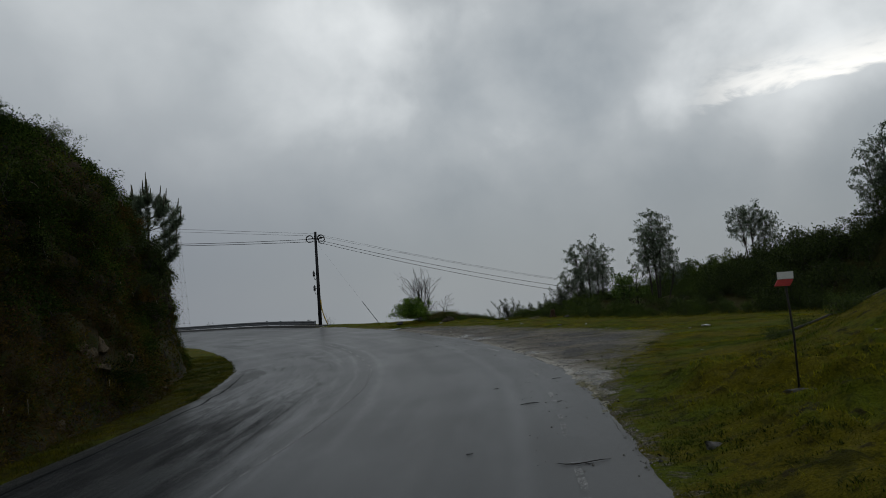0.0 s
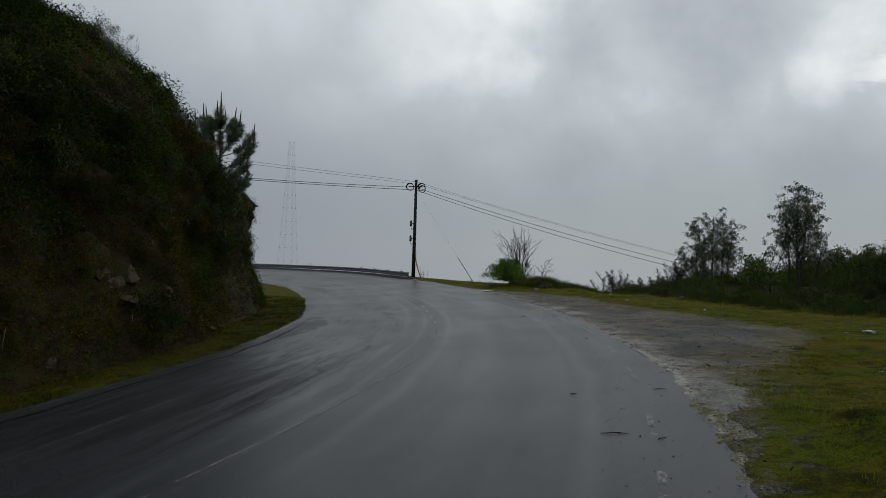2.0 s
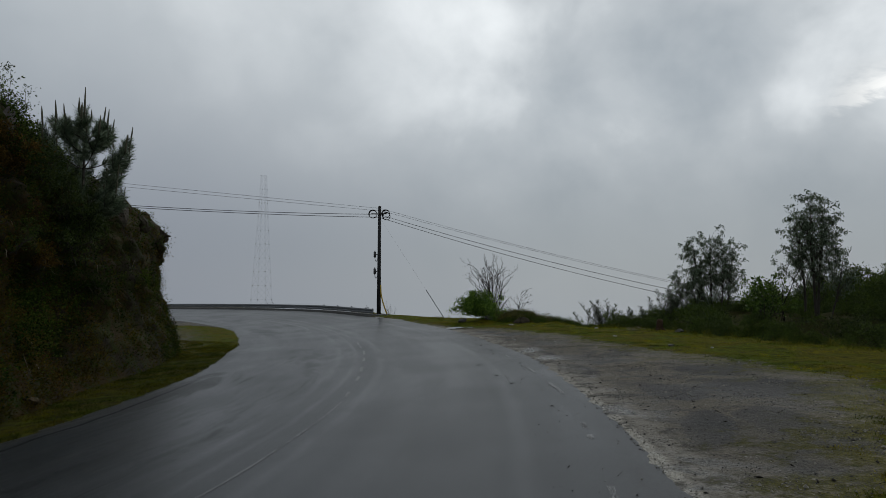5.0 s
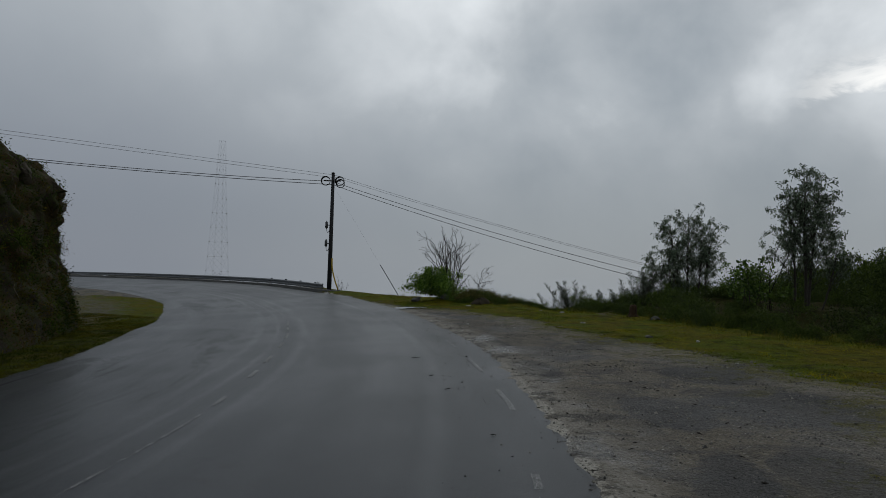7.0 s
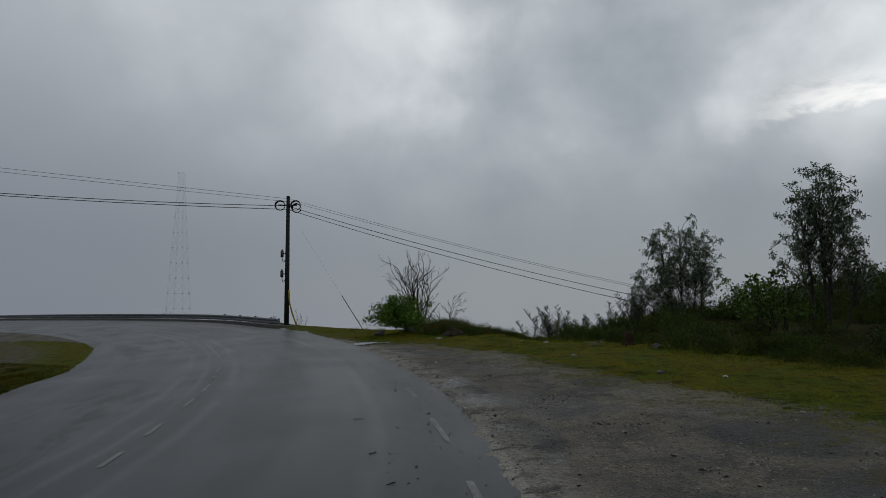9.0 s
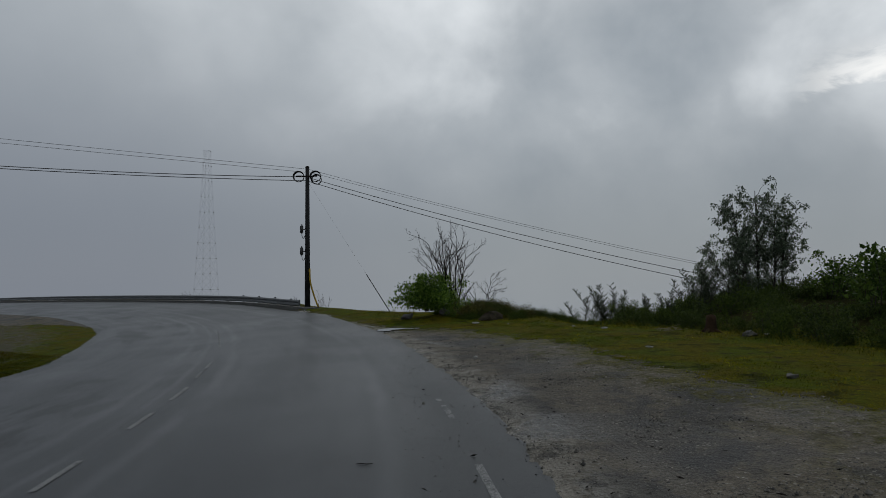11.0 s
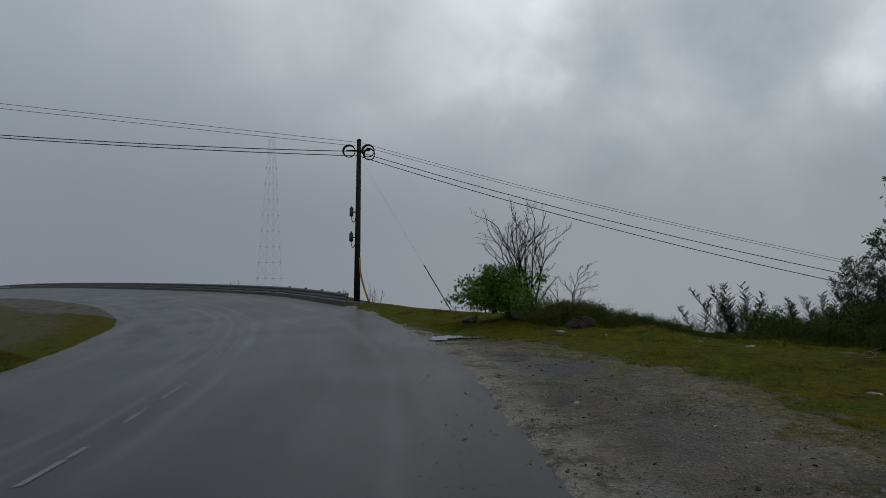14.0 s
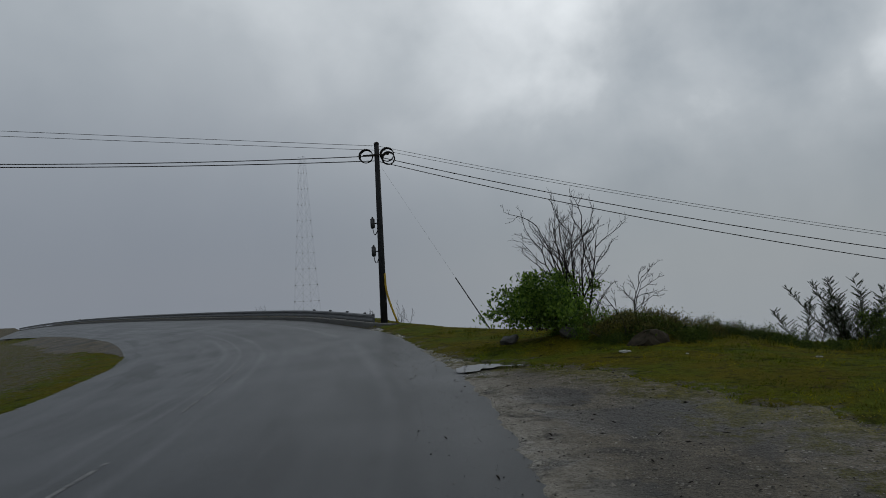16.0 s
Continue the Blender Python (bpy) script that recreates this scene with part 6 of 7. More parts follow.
slab_rock = surface("slab_rock", (0.026, 0.024, 0.022), (0.115, 0.105, 0.095), 2.5, (0.65, 0.9), bump=0.9, grain=16.0, depth=0.05, specular=0.15, spots=((0.022, 0.03, 0.009), 2.2, 0.56))
for at, size, seed, turn in (((-10.5, 21.7, 5.75), (0.9, 1.3, 1.5), 401, 20), ((-10.3, 22.4, 5.2), (0.8, 0.9, 1.2), 402, 65), ((-10.75, 21.0, 6.1), (0.8, 0.8, 0.9), 403, 5)):
    boulder("rock_outcrop", "bare grey rock slab at the top of the cutting", at, size, seed, slab_rock, turn, "rocks in the cutting")
for x, y, s, lab in ((-3.2, 44.75, 0.75, "dark rock at the foot of the green bush"), (-1.75, 44.3, 0.7, "dark rock in front of the green bush"), (6.4, 37.0, 0.55, "grey stone on the grass below the hill"), (4.9, 30.8, 0.3, "small grey stone on the grass")):
    boulder("boulder", lab, on_ground(x, y, 0.1 * s), (s, s * 0.8, s * 0.65), int(x * 10 + 200), grey_rock, x * 40)
boulder("boulder", "rounded dark mossy rock in the heather on the berm", on_ground(0.05, 43.5, 0.1), (1.15, 0.9, 0.9), 333, brown_rock, 30)
boulder("boulder", "flat grey stone set in the grass bank", on_ground(2.35, 7.3, 0.02), (0.34, 0.2, 0.15), 301, grey_rock, 20)

# ---- marker post ----
post = thing("marker_post", "thin iron marker post with a small white and red plate", "marker", on_ground(3.59, 8.18))
post_h = 1.59 - z_at(3.59, 8.18)
part("rod", Shape().tube([(0, 0, -0.15), (0.01, 0, post_h * 0.5), (-0.02, 0, post_h)], 0.011, 8).done("rod", iron), post)
plate_m = pose(-0.03, -0.02, post_h - 0.0, 0, 0, 12)
part("white_plate", Shape().box((0.19, 0.012, 0.075), plate_m @ pose(0.01, 0, 0.03), 0.003).done("white_plate", sign_white, False), post, "white painted plate")
red = Shape()
red.add([plate_m @ Vector(v) for v in ((-0.13, -0.006, -0.075), (0.05, -0.006, -0.08), (0.10, -0.006, -0.01), (-0.085, -0.006, -0.01), (-0.13, 0.006, -0.075), (0.05, 0.006, -0.08), (0.10, 0.006, -0.01), (-0.085, 0.006, -0.01))],
        [(0, 1, 2, 3), (7, 6, 5, 4), (0, 4, 5, 1), (1, 5, 6, 2), (2, 6, 7, 3), (3, 7, 4, 0)])
part("red_plate", red.done("red_plate", sign_red, False), post, "slanted red painted plate")
boulder("concrete_footing", "grey footing stone at the marker post", on_ground(3.59, 8.18, 0.05), (0.55, 0.34, 0.15), 310, grey_rock, 0)

# old log lying on the knoll
log_pts = [Vector(on_ground(6.6 + 1.7 * k, 15.2 - 1.4 * k, 0.03)) for k in np.linspace(0, 1, 6)]
log = thing("old_log", "weathered grey log lying on the grass knoll", "log")
part("stem", Shape().tube(log_pts, [0.03, 0.045, 0.05, 0.05, 0.045, 0.04], 9).done("stem", old_wood), log)
for x, y, k in ((6.4, 14.2, 0.9), (7.4, 13.4, 1.0), (8.3, 12.8, 1.2), (7.9, 14.2, 1.2), (8.8, 13.4, 1.4), (9.4, 12.4, 1.3), (7.3, 14.9, 0.9)):
    shrub(LOW[0], on_ground(x, y, -0.1), "low dark scrub beside the log", k * 0.6, x * 50, "low_scrub", "knoll scrub")

# rotten stump and a heap of pale cut sticks at the edge of the scrub
stump_wood = surface("stump_wood", (0.016, 0.010, 0.006), (0.075, 0.045, 0.026), 5.0, (0.8, 0.95), bump=0.9, grain=30.0, depth=0.03, specular=0.15)
stump = thing("tree_stump", "rotten red-brown tree stump at the edge of the scrub", "stump", on_ground(5.75, 38.1))
stump.scale = (0.8, 0.8, 0.95)
part("trunk", Shape().tube([(0, 0, -0.15), (0, 0, 0.05), (0.02, 0, 0.2), (0.03, 0.01, 0.38), (0.03, 0.02, 0.47)], [0.24, 0.2, 0.165, 0.16, 0.12], 11).done("trunk", stump_wood), stump)
stump_rng = np.random.default_rng(7)
for i in range(5):
    a = i * 1.26 + 0.3
    part("root", Shape().tube(twig_path(stump_rng, (math.cos(a) * 0.14, math.sin(a) * 0.14, 0.08), (math.cos(a), math.sin(a), -0.35), 0.35, 0.15, 4), [0.06, 0.055, 0.045, 0.035, 0.02], 6).done("root", stump_wood), stump)
heap = thing("brush_pile", "heap of pale dry sticks on the grass beside the scrub", "brush pile", on_ground(4.85, 38.6))
heap.scale = (0.72, 0.72, 0.6)
for i in range(14):
    a = stump_rng.uniform(0, math.pi)
    start = (stump_rng.normal() * 0.22, stump_rng.normal() * 0.12, 0.03 + 0.012 * i)
    part("stick", Shape().tube(twig_path(stump_rng, start, (math.cos(a), math.sin(a) * 0.5, stump_rng.normal() * 0.12), stump_rng.uniform(0.3, 0.6), 0.12, 4), [0.011, 0.012, 0.010, 0.008, 0.005], 5).done("stick", root_pale), heap)

# ---- markings ----
center_pts = dense(curve_of([(-2.6, 4), (-2.5, 8.5), (-2.4, 9.6), (-2.15, 11.9), (-2.04, 14.3), (-1.96, 16.3), (-2.04, 18), (-2.2, 20), (-2.4, 21.7), (-3.0, 24.6), (-3.4, 26.3), (-3.98, 28.6), (-4.55, 30.7), (-4.9, 31.9), (-5.6, 33.8), (-6.2, 35.6),
                             (-6.87, 37.3), (-8.15, 40), (-9.1, 42), (-10.0, 43.8), (-11.5, 46.7), (-13.5, 49.8)]), 0.08)
edge_pts = dense(curve_of([(0.9, 5), (1.28, 8.8), (1.46, 10.2), (1.64, 12.3), (1.75, 14.5), (1.8, 16), (1.76, 18), (1.68, 19.5), (1.53, 21.8), (1.29, 23.1), (0.97, 25), (0.62, 26.6), (0.21, 28.5), (-0.15, 29.9), (-1.0, 32.8)]), 0.08)


def stripe(name, line, y0, y1, width, label="", cover=1.0):
    """A worn painted stripe along a line, between two distances north: chips of paint left on the asphalt."""
    p = line[(line[:, 1] >= y0) & (line[:, 1] <= y1)]
    if len(p) < 3:
        return None
    rng = np.random.default_rng(int(y0 * 10))
    t = np.gradient(p, axis=0)
    t /= np.linalg.norm(t, axis=1, keepdims=True)
    o = np.c_[t[:, 1], -t[:, 0]]
    n = int(len(p) * 240 * cover)
    i = rng.integers(0, len(p), n)
    keep = waves(p[i, 0], p[i, 1], 0.22, 2.0) + 0.6 * waves(p[i, 0], p[i, 1], 0.7, 5.0) + rng.normal(size=n) * 0.2 > -0.34 + 0.45 * (1 - cover)
    i = i[keep]
    n = len(i)
    q = p[i] + t[i] * rng.uniform(-0.04, 0.04, (n, 1)) + o[i] * (rng.uniform(-0.42, 0.42, (n, 1)) * width)
    a = np.linspace(0, 2 * math.pi, 7, endpoint=False)
    rad = rng.uniform(0.0015, 0.0042, (n, 1)) * rng.uniform(0.4, 1.5, (n, 7))
    v = q[:, None] + t[i][:, None] * (2.6 * rad * np.cos(a))[..., None] + o[i][:, None] * (rad * np.sin(a))[..., None]
    z = level(v[..., 0], v[..., 1]) + 0.004 + rng.uniform(0, 0.002, (n, 1))
    v = np.concatenate([v, z[..., None]], -1).reshape(-1, 3)
    fan = np.array([(0, k, k + 1) for k in range(1, 6)])
    return part(name, mesh_from(name, v, (np.arange(n)[:, None, None] * 7 + fan[None]).reshape(-1, 3), white_paint_worn, False), road, label)


white_paint_worn = surface("white_paint_worn", (0.10, 0.105, 0.11), (0.42, 0.425, 0.42), 7.0, (0.4, 0.7), bump=0.2, grain=40.0, per="island", ratio=0.6)
stripe("centre_line", center_pts, 5.0, 21.5, 0.04, "worn thin white centre line", 0.24)
for y0, y1, cover in ((22.0, 22.7, 0.7), (24.3, 25.15, 1.3), (26.1, 27.15, 1.4), (28.6, 29.6, 1.4), (30.6, 31.85, 1.3), (32.9, 33.9, 0.8), (34.4, 35.6, 0.8)):
    stripe("centre_dash", center_pts, y0, y1, 0.085, "worn white centre dash", cover)
stripe("centre_line", center_pts, 38.5, 46.0, 0.07, "worn white centre line", 0.45)
for y0, y1, cover in ((6.3, 7.7, 0.3), (8.8, 10.2, 0.35), (11.3, 12.4, 0.5), (14.5, 16.0, 0.6), (18.0, 19.5, 0.55), (21.7, 23.2, 0.65), (25.0, 26.6, 0.7), (28.5, 29.9, 0.7)):
    stripe("edge_dash", edge_pts, y0, y1, 0.085, "worn white edge dash", cover)
bend_edge = dense(curve_of([(-9.6, 53.2), (-12.6, 56.2), (-16.0, 59.3), (-22.4, 64.3), (-33.2, 71.5), (-48.2, 82.0)]), 0.1)
stripe("edge_line", bend_edge - np.array((0.5, 0.5)), 50, 80, 0.1, "worn white line beside the kerb", 0.1)

# ---- puddles ----
water = bpy.data.materials.new("water")
nt = nodes_of(water)
pos = N(nt, "ShaderNodeNewGeometry").outputs["Position"]
ripple = N(nt, "ShaderNodeBump", Strength=0.05, Distance=0.01, Height=noise_at(nt, pos, 9.0)).outputs[0]
wb = N(nt, "ShaderNodeBsdfPrincipled", Base_Color=(0.035, 0.032, 0.026, 1), Roughness=0.04, Normal=ripple, IOR=1.33)
nt.links.new(wb.outputs[0], nt.nodes.new("ShaderNodeOutputMaterial").inputs[0])


def puddle(x, y, rx, ry, seed, turn=0.0):
    a = np.linspace(0, 2 * math.pi, 48, endpoint=False)
    r = 1 + 0.28 * np.sin(2 * a + seed) + 0.16 * np.sin(3 * a + 2 * seed) + 0.09 * np.sin(7 * a + seed)
    px, py = rx * r * np.cos(a), ry * r * np.sin(a)
    c, s = math.cos(turn), math.sin(turn)
    px, py = x + px * c - py * s, y + px * s + py * c
    z = float(level(x, y))
    v = [(x, y, z + 0.014)] + [(i, j, z + 0.014 + 0.97 * (float(level(i, j)) - z)) for i, j in zip(px, py)]
    sh = Shape()
    sh.add(v, [(0, i + 1, (i + 1) % 48 + 1) for i in range(48)])
    tagged(new("puddle", sh.done("puddle", water)), "shallow rain puddle mirroring the sky on the gravel", "puddle", "puddles")


puddle(-3.2, 41.45, 0.36, 0.48, 1.0, 0.5)
puddle(-2.5, 41.5, 0.24, 0.1, 2.0)

# ---- stones, grass, twigs and litter ----
def scatter_stones():
    rng = np.random.default_rng(41)
    n = 250000
    y = 6 + 40 * rng.uniform(0, 1, n) ** 1.1
    x = np.interp(y, RIGHT[:, 1], RIGHT[:, 0]) + rng.uniform(-1.2, 6.0, n)
    d = np.minimum(side(RIGHT, x, y) + 0.05, layby_inner(x, y))
    spill = (np.abs(side(RIGHT, x, y) + 0.5) < 0.7) & (rng.uniform(size=n) < np.where(y > 24, 0.035, 0.012))
    keep = ((d > 0) & (rng.uniform(size=n) < 0.12 + 0.40 * smooth(-0.1, 0.3, waves(x, y, 1.2, 8.0)))) | (spill & (d > -1.6))
    keep &= ((x + 2.7) / 1.2) ** 2 + ((y - 41.6) / 0.7) ** 2 > 1
    x, y = x[keep], y[keep]
    r = side(RIGHT, x, y)
    z = np.where(r < 0, level(x, y) + 0.003, level(x, y) + 0.022)
    size = rng.lognormal(-5.0, 0.5, len(x)) * np.where(r < 0, 0.9, 1.0)
    oct_v = np.array([(1, 0, 0), (-1, 0, 0), (0, 1, 0), (0, -1, 0), (0, 0, 0.75), (0, 0, -0.6)], float)
    v = oct_v[None] * size[:, None, None] * rng.uniform(0.6, 1.3, (len(x), 6, 1))
    t = rng.uniform(0, 2 * math.pi, len(x))
    c, s = np.cos(t)[:, None], np.sin(t)[:, None]
    v = np.stack([v[..., 0] * c - v[..., 1] * s, v[..., 0] * s + v[..., 1] * c, v[..., 2]], -1) + np.stack([x, y, z], -1)[:, None]
    f = np.array([(0, 2, 4), (2, 1, 4), (1, 3, 4), (3, 0, 4), (2, 0, 5), (1, 2, 5), (3, 1, 5), (0, 3, 5)])
    faces = (np.arange(len(x))[:, None, None] * 6 + f[None]).reshape(-1, 3)
    pebble = surface("pebble", (0.034, 0.031, 0.027), (0.27, 0.25, 0.215), 6.0, (0.5, 0.8), bump=0.2, grain=60.0, per="island")
    tagged(new("gravel_stones", mesh_from("gravel_stones", v.reshape(-1, 3), faces, pebble, False)), "loose grey stones strewn over the lay-by", "gravel", kind="stuff")


def grass_field(name, label, n, x0, x1, y0, y1, allow, height, width, seed, tuft, material, bare=-0.25):
    rng = np.random.default_rng(seed)
    x, y = rng.uniform(x0, x1, n), rng.uniform(y0, y1, n)
    keep = allow(x, y) & (waves(x, y, 0.8, seed) + rng.normal(size=n) * 0.3 > bare)
    x, y = np.repeat(x[keep], tuft), np.repeat(y[keep], tuft)
    x, y = x + rng.normal(size=len(x)) * 0.05, y + rng.normal(size=len(y)) * 0.05
    r = np.stack([x, y, ground_at(x, y) - 0.015], -1)
    k = rng.uniform(0.5, 1.2, len(x)) * (1 + 0.5 * waves(x, y, 1.7, seed + 1.0))
    me = blade_mesh(name, rng, r, height * k, width * rng.uniform(0.7, 1.3, len(x)), material, 1.9)
    tagged(new(name, me), label, "grass", kind="stuff")


def off_gravel(x, y):
    return (layby_inner(x, y) + 0.8 * waves(x, y, 0.5, 9.0) < 0.3) & (side(RIGHT, x, y) > np.where(y < 10.5, 0.05, 0.7))


grass_field("bank_grass", "short mossy grass on the roadside bank", 52000, 1.2, 11, 3.5, 21, off_gravel, 0.055, 0.009, 3, 7, bank_blade, -0.22)
grass_field("rim_grass", "short yellow-green grass between gravel and scrub", 90000, -9, 15, 22, 49, lambda x, y: off_gravel(x, y) & (y < np.interp(x, RIM[:, 0], RIM[:, 1]) + 0.6) & (side(HILL, x, y) < 0.5), 0.05, 0.013, 4, 6, rim_blade)
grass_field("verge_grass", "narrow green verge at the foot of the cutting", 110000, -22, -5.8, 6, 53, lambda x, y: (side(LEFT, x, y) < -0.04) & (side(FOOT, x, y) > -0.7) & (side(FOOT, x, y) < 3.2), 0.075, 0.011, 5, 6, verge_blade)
long_blade = surface("long_blade", (0.050, 0.065, 0.008), (0.21, 0.20, 0.03), 0.9, (0.8, 0.95), bump=0.0, grain=8.0, per="island", specular=0.08, sheer=0.4)
grass_field("long_grass", "longer olive and straw-coloured grass at the edge of the scrub", 5200, -8, 15, 24, 49, lambda x, y: off_gravel(x, y) & (y < np.interp(x, RIM[:, 0], RIM[:, 1]) + 0.4) & ((side(HILL, x, y) > -1.6) | (np.interp(x, RIM[:, 0], RIM[:, 1]) - y < 2.2)) & (side(HILL, x, y) < 1.0), 0.17, 0.014, 6, 9, long_blade)
grass_field("tussock_grass", "straw and olive tussocks on the roadside bank", 900, 2.2, 12, 3, 21, lambda x, y: off_gravel(x, y) & (waves(x, y, 1.5, 2.0) < 0.1), 0.085, 0.006, 7, 14, bank_blade)
weed_blade = surface("weed_blade", (0.014, 0.024, 0.003), (0.058, 0.078, 0.010), 2.0, (0.8, 0.95), bump=0.0, grain=10.0, per="island", specular=0.08, sheer=0.3)
grass_field("dark_weeds", "dark green weeds in the hollows of the roadside bank", 7000, 1.7, 6.5, 4.2, 10.0, lambda x, y: (side(RIGHT, x, y) > 0.15) & (waves(x, y, 0.42, 8.0) + 0.5 * waves(x, y, 1.1, 3.0) > 0.0 + 0.25 * smooth(7.5, 10.0, y)), 0.045, 0.012, 9, 9, weed_blade)
grass_field("stray_tufts", "stray moss and grass tufts creeping over the gravel", 16000, -3, 7.5, 9, 43, lambda x, y: (np.abs(layby_inner(x, y) - 0.6) < 1.3) & (side(RIGHT, x, y) > 0.3) & (waves(x, y, 0.6, 4.0) + 0.6 * waves(x, y, 0.25, 2.0) > 0.10 + 0.25 * np.maximum(layby_inner(x, y), 0)), 0.026, 0.011, 8, 7, rim_blade)
scatter_stones()


def road_twig(x, y, length, turn, seed, label="dark wet twig lying on the asphalt"):
    rng = np.random.default_rng(seed)
    z = float(level(x, y)) + 0.010
    s = Shape()
    way = Vector((math.cos(radians(turn)), math.sin(radians(turn)), 0))
    pts = [Vector((x, y, z)) + way * length * (k - 0.5) + way.cross(Vector((0, 0, 1))) * 0.11 * length * math.sin(5 * k + seed * 1.7) for k in np.linspace(0, 1, 7)]
    for p in pts:
        p.z = float(level(p.x, p.y)) + 0.010
    s.tube(pts, [0.003, 0.005, 0.006, 0.005, 0.0045, 0.004, 0.002], 5)
    side_way = (way + way.cross(Vector((0, 0, 1))) * 0.7).normalized()
    s.tube([pts[3], pts[3] + side_way * length * 0.25], [0.005, 0.003], 4)
    tagged(new("twig", s.done("twig", dead_twig)), label, "twig", "twigs on the road")


for i, (x, y, L, a) in enumerate(((1.24, 7.62, 0.75, -15), (1.2, 11.47, 0.42, -6), (1.62, 11.3, 0.22, 60), (0.2, 8.6, 0.12, 5), (0.85, 13.6, 0.15, 10), (2.0, 14.0, 0.3, 10), (-0.45, 26.7, 0.25, 12), (0.15, 24.5, 0.2, 60), (0.55, 23.2, 0.2, 40),
                              (2.9, 10.8, 0.55, 8), (2.7, 14.9, 0.4, 15), (-1.2, 36.2, 0.5, 5), (1.9, 21.9, 0.3, 10), (1.9, 24.2, 0.3, 80), (-0.2, 33.6, 0.2, 30), (3.2, 13.0, 0.5, -5), (4.4, 38.5, 0.7, 15))):
    road_twig(x, y, L * 0.65, a, i)


def chippings():
    """Coarse chips standing proud of the worn, open-textured asphalt in the inner lane."""
    rng = np.random.default_rng(83)
    n = 90000
    y = 5 + 13 * rng.uniform(0, 1, n) ** 1.5
    x = np.interp(y, LEFT[:, 1], LEFT[:, 0]) + rng.uniform(0.5, 3.9, n)
    d = side(LEFT, x, y)
    worn = waves(d * 1.6, y * 0.22, 0.9, 4.0) + 0.5 * waves(x, y, 0.5, 2.0) + rng.normal(size=n) * 0.25
    keep = (worn > 0.05 + 0.5 * smooth(12, 18, y)) & (np.abs(d - 2.0) > 0.08)
    x, y = x[keep], y[keep]
    size = np.clip(rng.lognormal(-5.35, 0.35, len(x)), 0.002, 0.009)
    t = rng.uniform(0, 2 * math.pi, (len(x), 1)) + np.array([[0, 2.1, 4.2]])
    rim = size[:, None] * rng.uniform(0.7, 1.3, (len(x), 3))
    px, py = x[:, None] + rim * np.cos(t), y[:, None] + rim * np.sin(t)
    foot = np.stack([px, py, level(px, py) - 0.001], -1)
    tip = np.stack([x, y, level(x, y) + size * rng.uniform(0.5, 1.0, len(x))], -1)[:, None]
    v = np.concatenate([foot, tip], 1).reshape(-1, 3)
    faces = (np.arange(len(x))[:, None, None] * 4 + np.array([(0, 1, 3), (1, 2, 3), (2, 0, 3)])[None]).reshape(-1, 3)
    chip_stone = surface("chip_stone", (0.006, 0.0065, 0.007), (0.10, 0.108, 0.112), 6.0, (0.45, 0.75), bump=0.2, grain=60.0, per="island", specular=0.25)
    tagged(new("chippings", mesh_from("chippings", v, faces, chip_stone, False)), "coarse dark chippings bedded in the worn wet asphalt", "chippings", kind="stuff")


chippings()


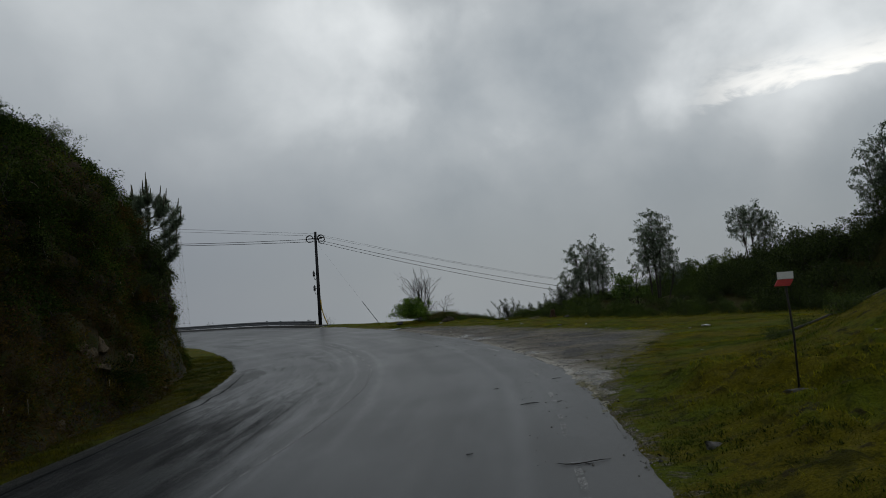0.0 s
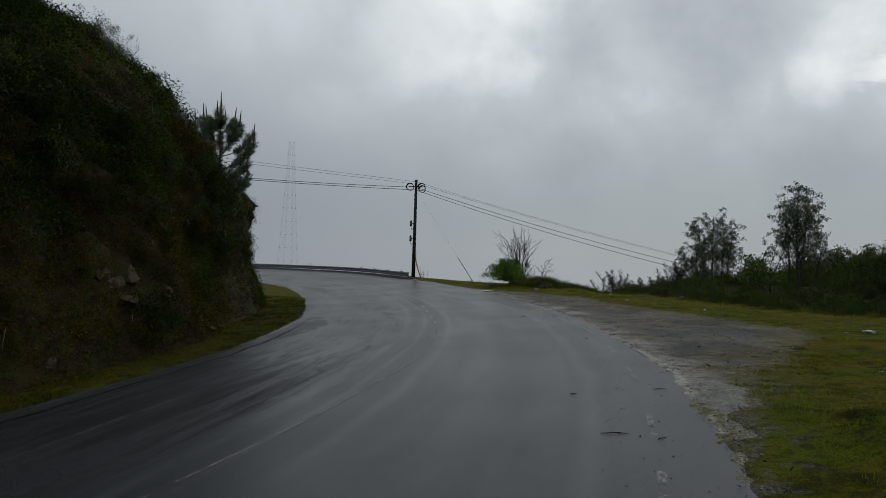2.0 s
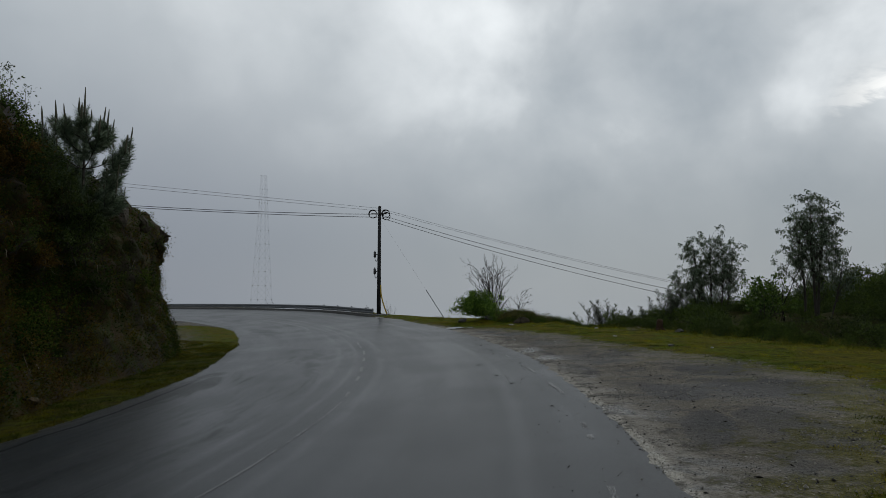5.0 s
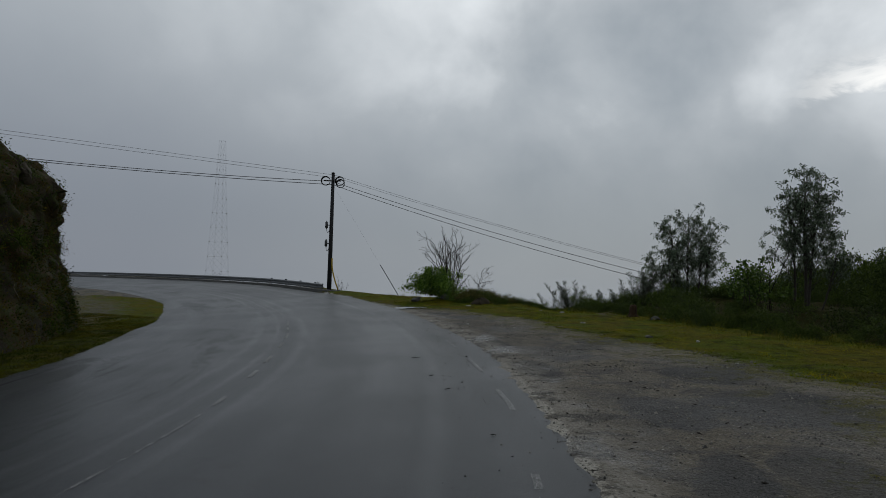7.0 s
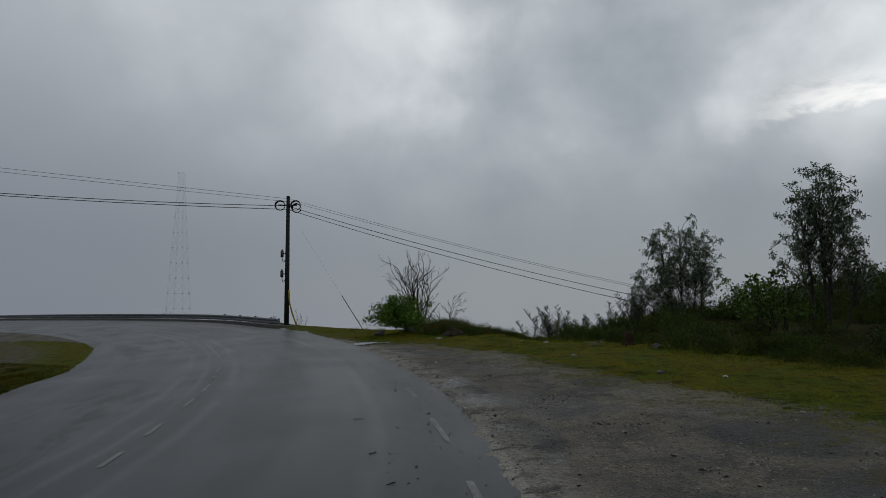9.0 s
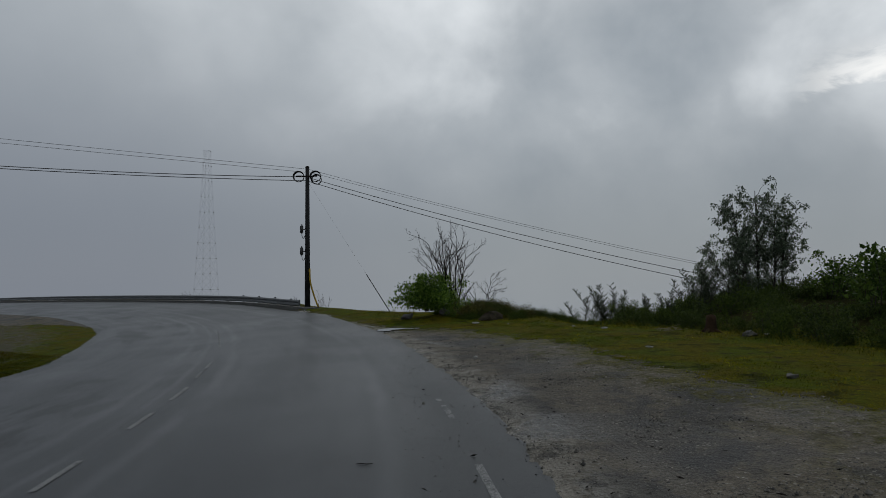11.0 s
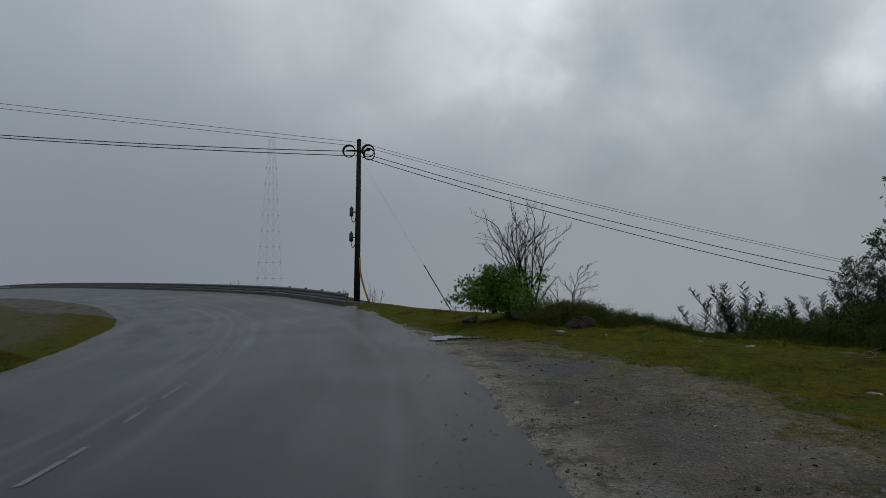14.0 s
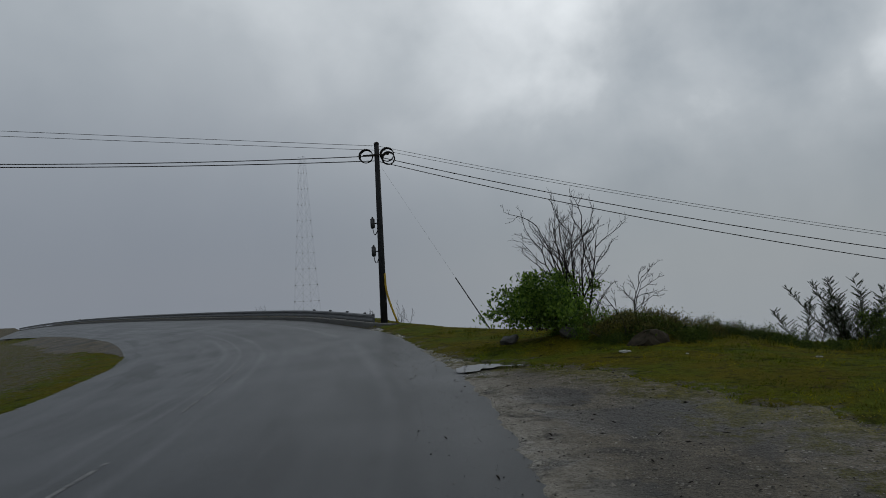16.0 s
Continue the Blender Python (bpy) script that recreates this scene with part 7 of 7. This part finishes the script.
def bark_bits():
    """Dark flakes of bark and twig ends strewn over the lay-by and the road's edge."""
    rng = np.random.default_rng(77)
    n = 1500
    y = rng.uniform(7, 44, n)
    x = np.interp(y, RIGHT[:, 1], RIGHT[:, 0]) + rng.normal(size=n) * 1.5 + 0.9
    keep = (layby_inner(x, y) > -0.4) & (side(RIGHT, x, y) > -1.5) & (rng.uniform(size=n) < np.where(side(RIGHT, x, y) < 0, 0.14, 1.0))
    sh = Shape()
    for px, py in zip(x[keep], y[keep]):
        L, a = min(rng.lognormal(-4.15, 0.55), 0.05), rng.uniform(0, math.pi)
        w = L * rng.uniform(0.12, 0.4)
        z = float(level(px, py)) + (0.012 if float(side(RIGHT, px, py)) < 0 else 0.03)
        m = Matrix.Translation((px, py, z)) @ Matrix.Rotation(a, 4, "Z") @ Matrix.Rotation(rng.normal() * 0.2, 4, "Y")
        v = [m @ Vector(q) for q in ((-L, -w * 0.6, 0), (0, -w, 0.2 * w), (L, -w * 0.3, 0), (L * 0.8, w * 0.5, 0), (-0.1 * L, w, 0.3 * w), (-L * 0.9, w * 0.4, 0), (0, 0, -0.6 * w), (0, 0, 0.9 * w))]
        sh.add(v, [(i, (i + 1) % 6, 7) for i in range(6)] + [((i + 1) % 6, i, 6) for i in range(6)])
    tagged(new("bark_bits", sh.done("bark_bits", dead_twig, False)), "dark flakes of bark and twigs strewn over gravel and asphalt", "debris", kind="stuff")


bark_bits()


def crumpled(x, y, size, seed, name, label, flat=0.35):
    """A crumpled scrap of plastic or paper."""
    bm = bmesh.new()
    bmesh.ops.create_icosphere(bm, subdivisions=2, radius=0.5)
    for v in bm.verts:
        v.co *= 0.9 + 1.1 * noise.noise(v.co * 4.7 + Vector((seed * 1.7, 0, 0))) + 0.5 * noise.noise(v.co * 13 + Vector((0, seed, 0)))
    me = bpy.data.meshes.new(name)
    bm.to_mesh(me)
    bm.free()
    me.materials.append(litter)
    ob = tagged(new(name, me), label, "litter", "litter on the grass")
    ob.matrix_basis = pose(*on_ground(x, y, size * flat * 0.3), 0, 0, seed * 50) @ Matrix.Diagonal((size * 0.6, size * 0.3, size * flat * 0.42, 1))


for i, (x, y, s) in enumerate(((8.2, 22.6, 0.95), (7.6, 22.4, 0.22), (4.7, 11.9, 0.16), (5.4, 15.6, 0.14), (5.9, 30.0, 0.3), (3.69, 35.1, 0.26), (-0.5, 42.45, 0.34), (6.8, 37.2, 0.34), (5.6, 26.2, 0.14), (3.4, 40.4, 0.4), (2.6, 41.4, 0.22), (0.6, 41.9, 0.16), (6.4, 11.2, 0.2))):
    crumpled(x, y, s, i + 1.3, "plastic_scrap", "crumpled white plastic scrap lying on the grass", 0.16 if s > 0.6 else 0.35)
boulder("white_stone", "pale rounded stone on the gravel", (0.09, 34.03, float(level(0.09, 34.03)) + 0.05), (0.11, 0.10, 0.09), 320, litter, 0)
boulder("white_stone", "small pale stone on the gravel", (1.5, 33.1, float(level(1.5, 33.1)) + 0.03), (0.07, 0.06, 0.05), 321, litter, 0)
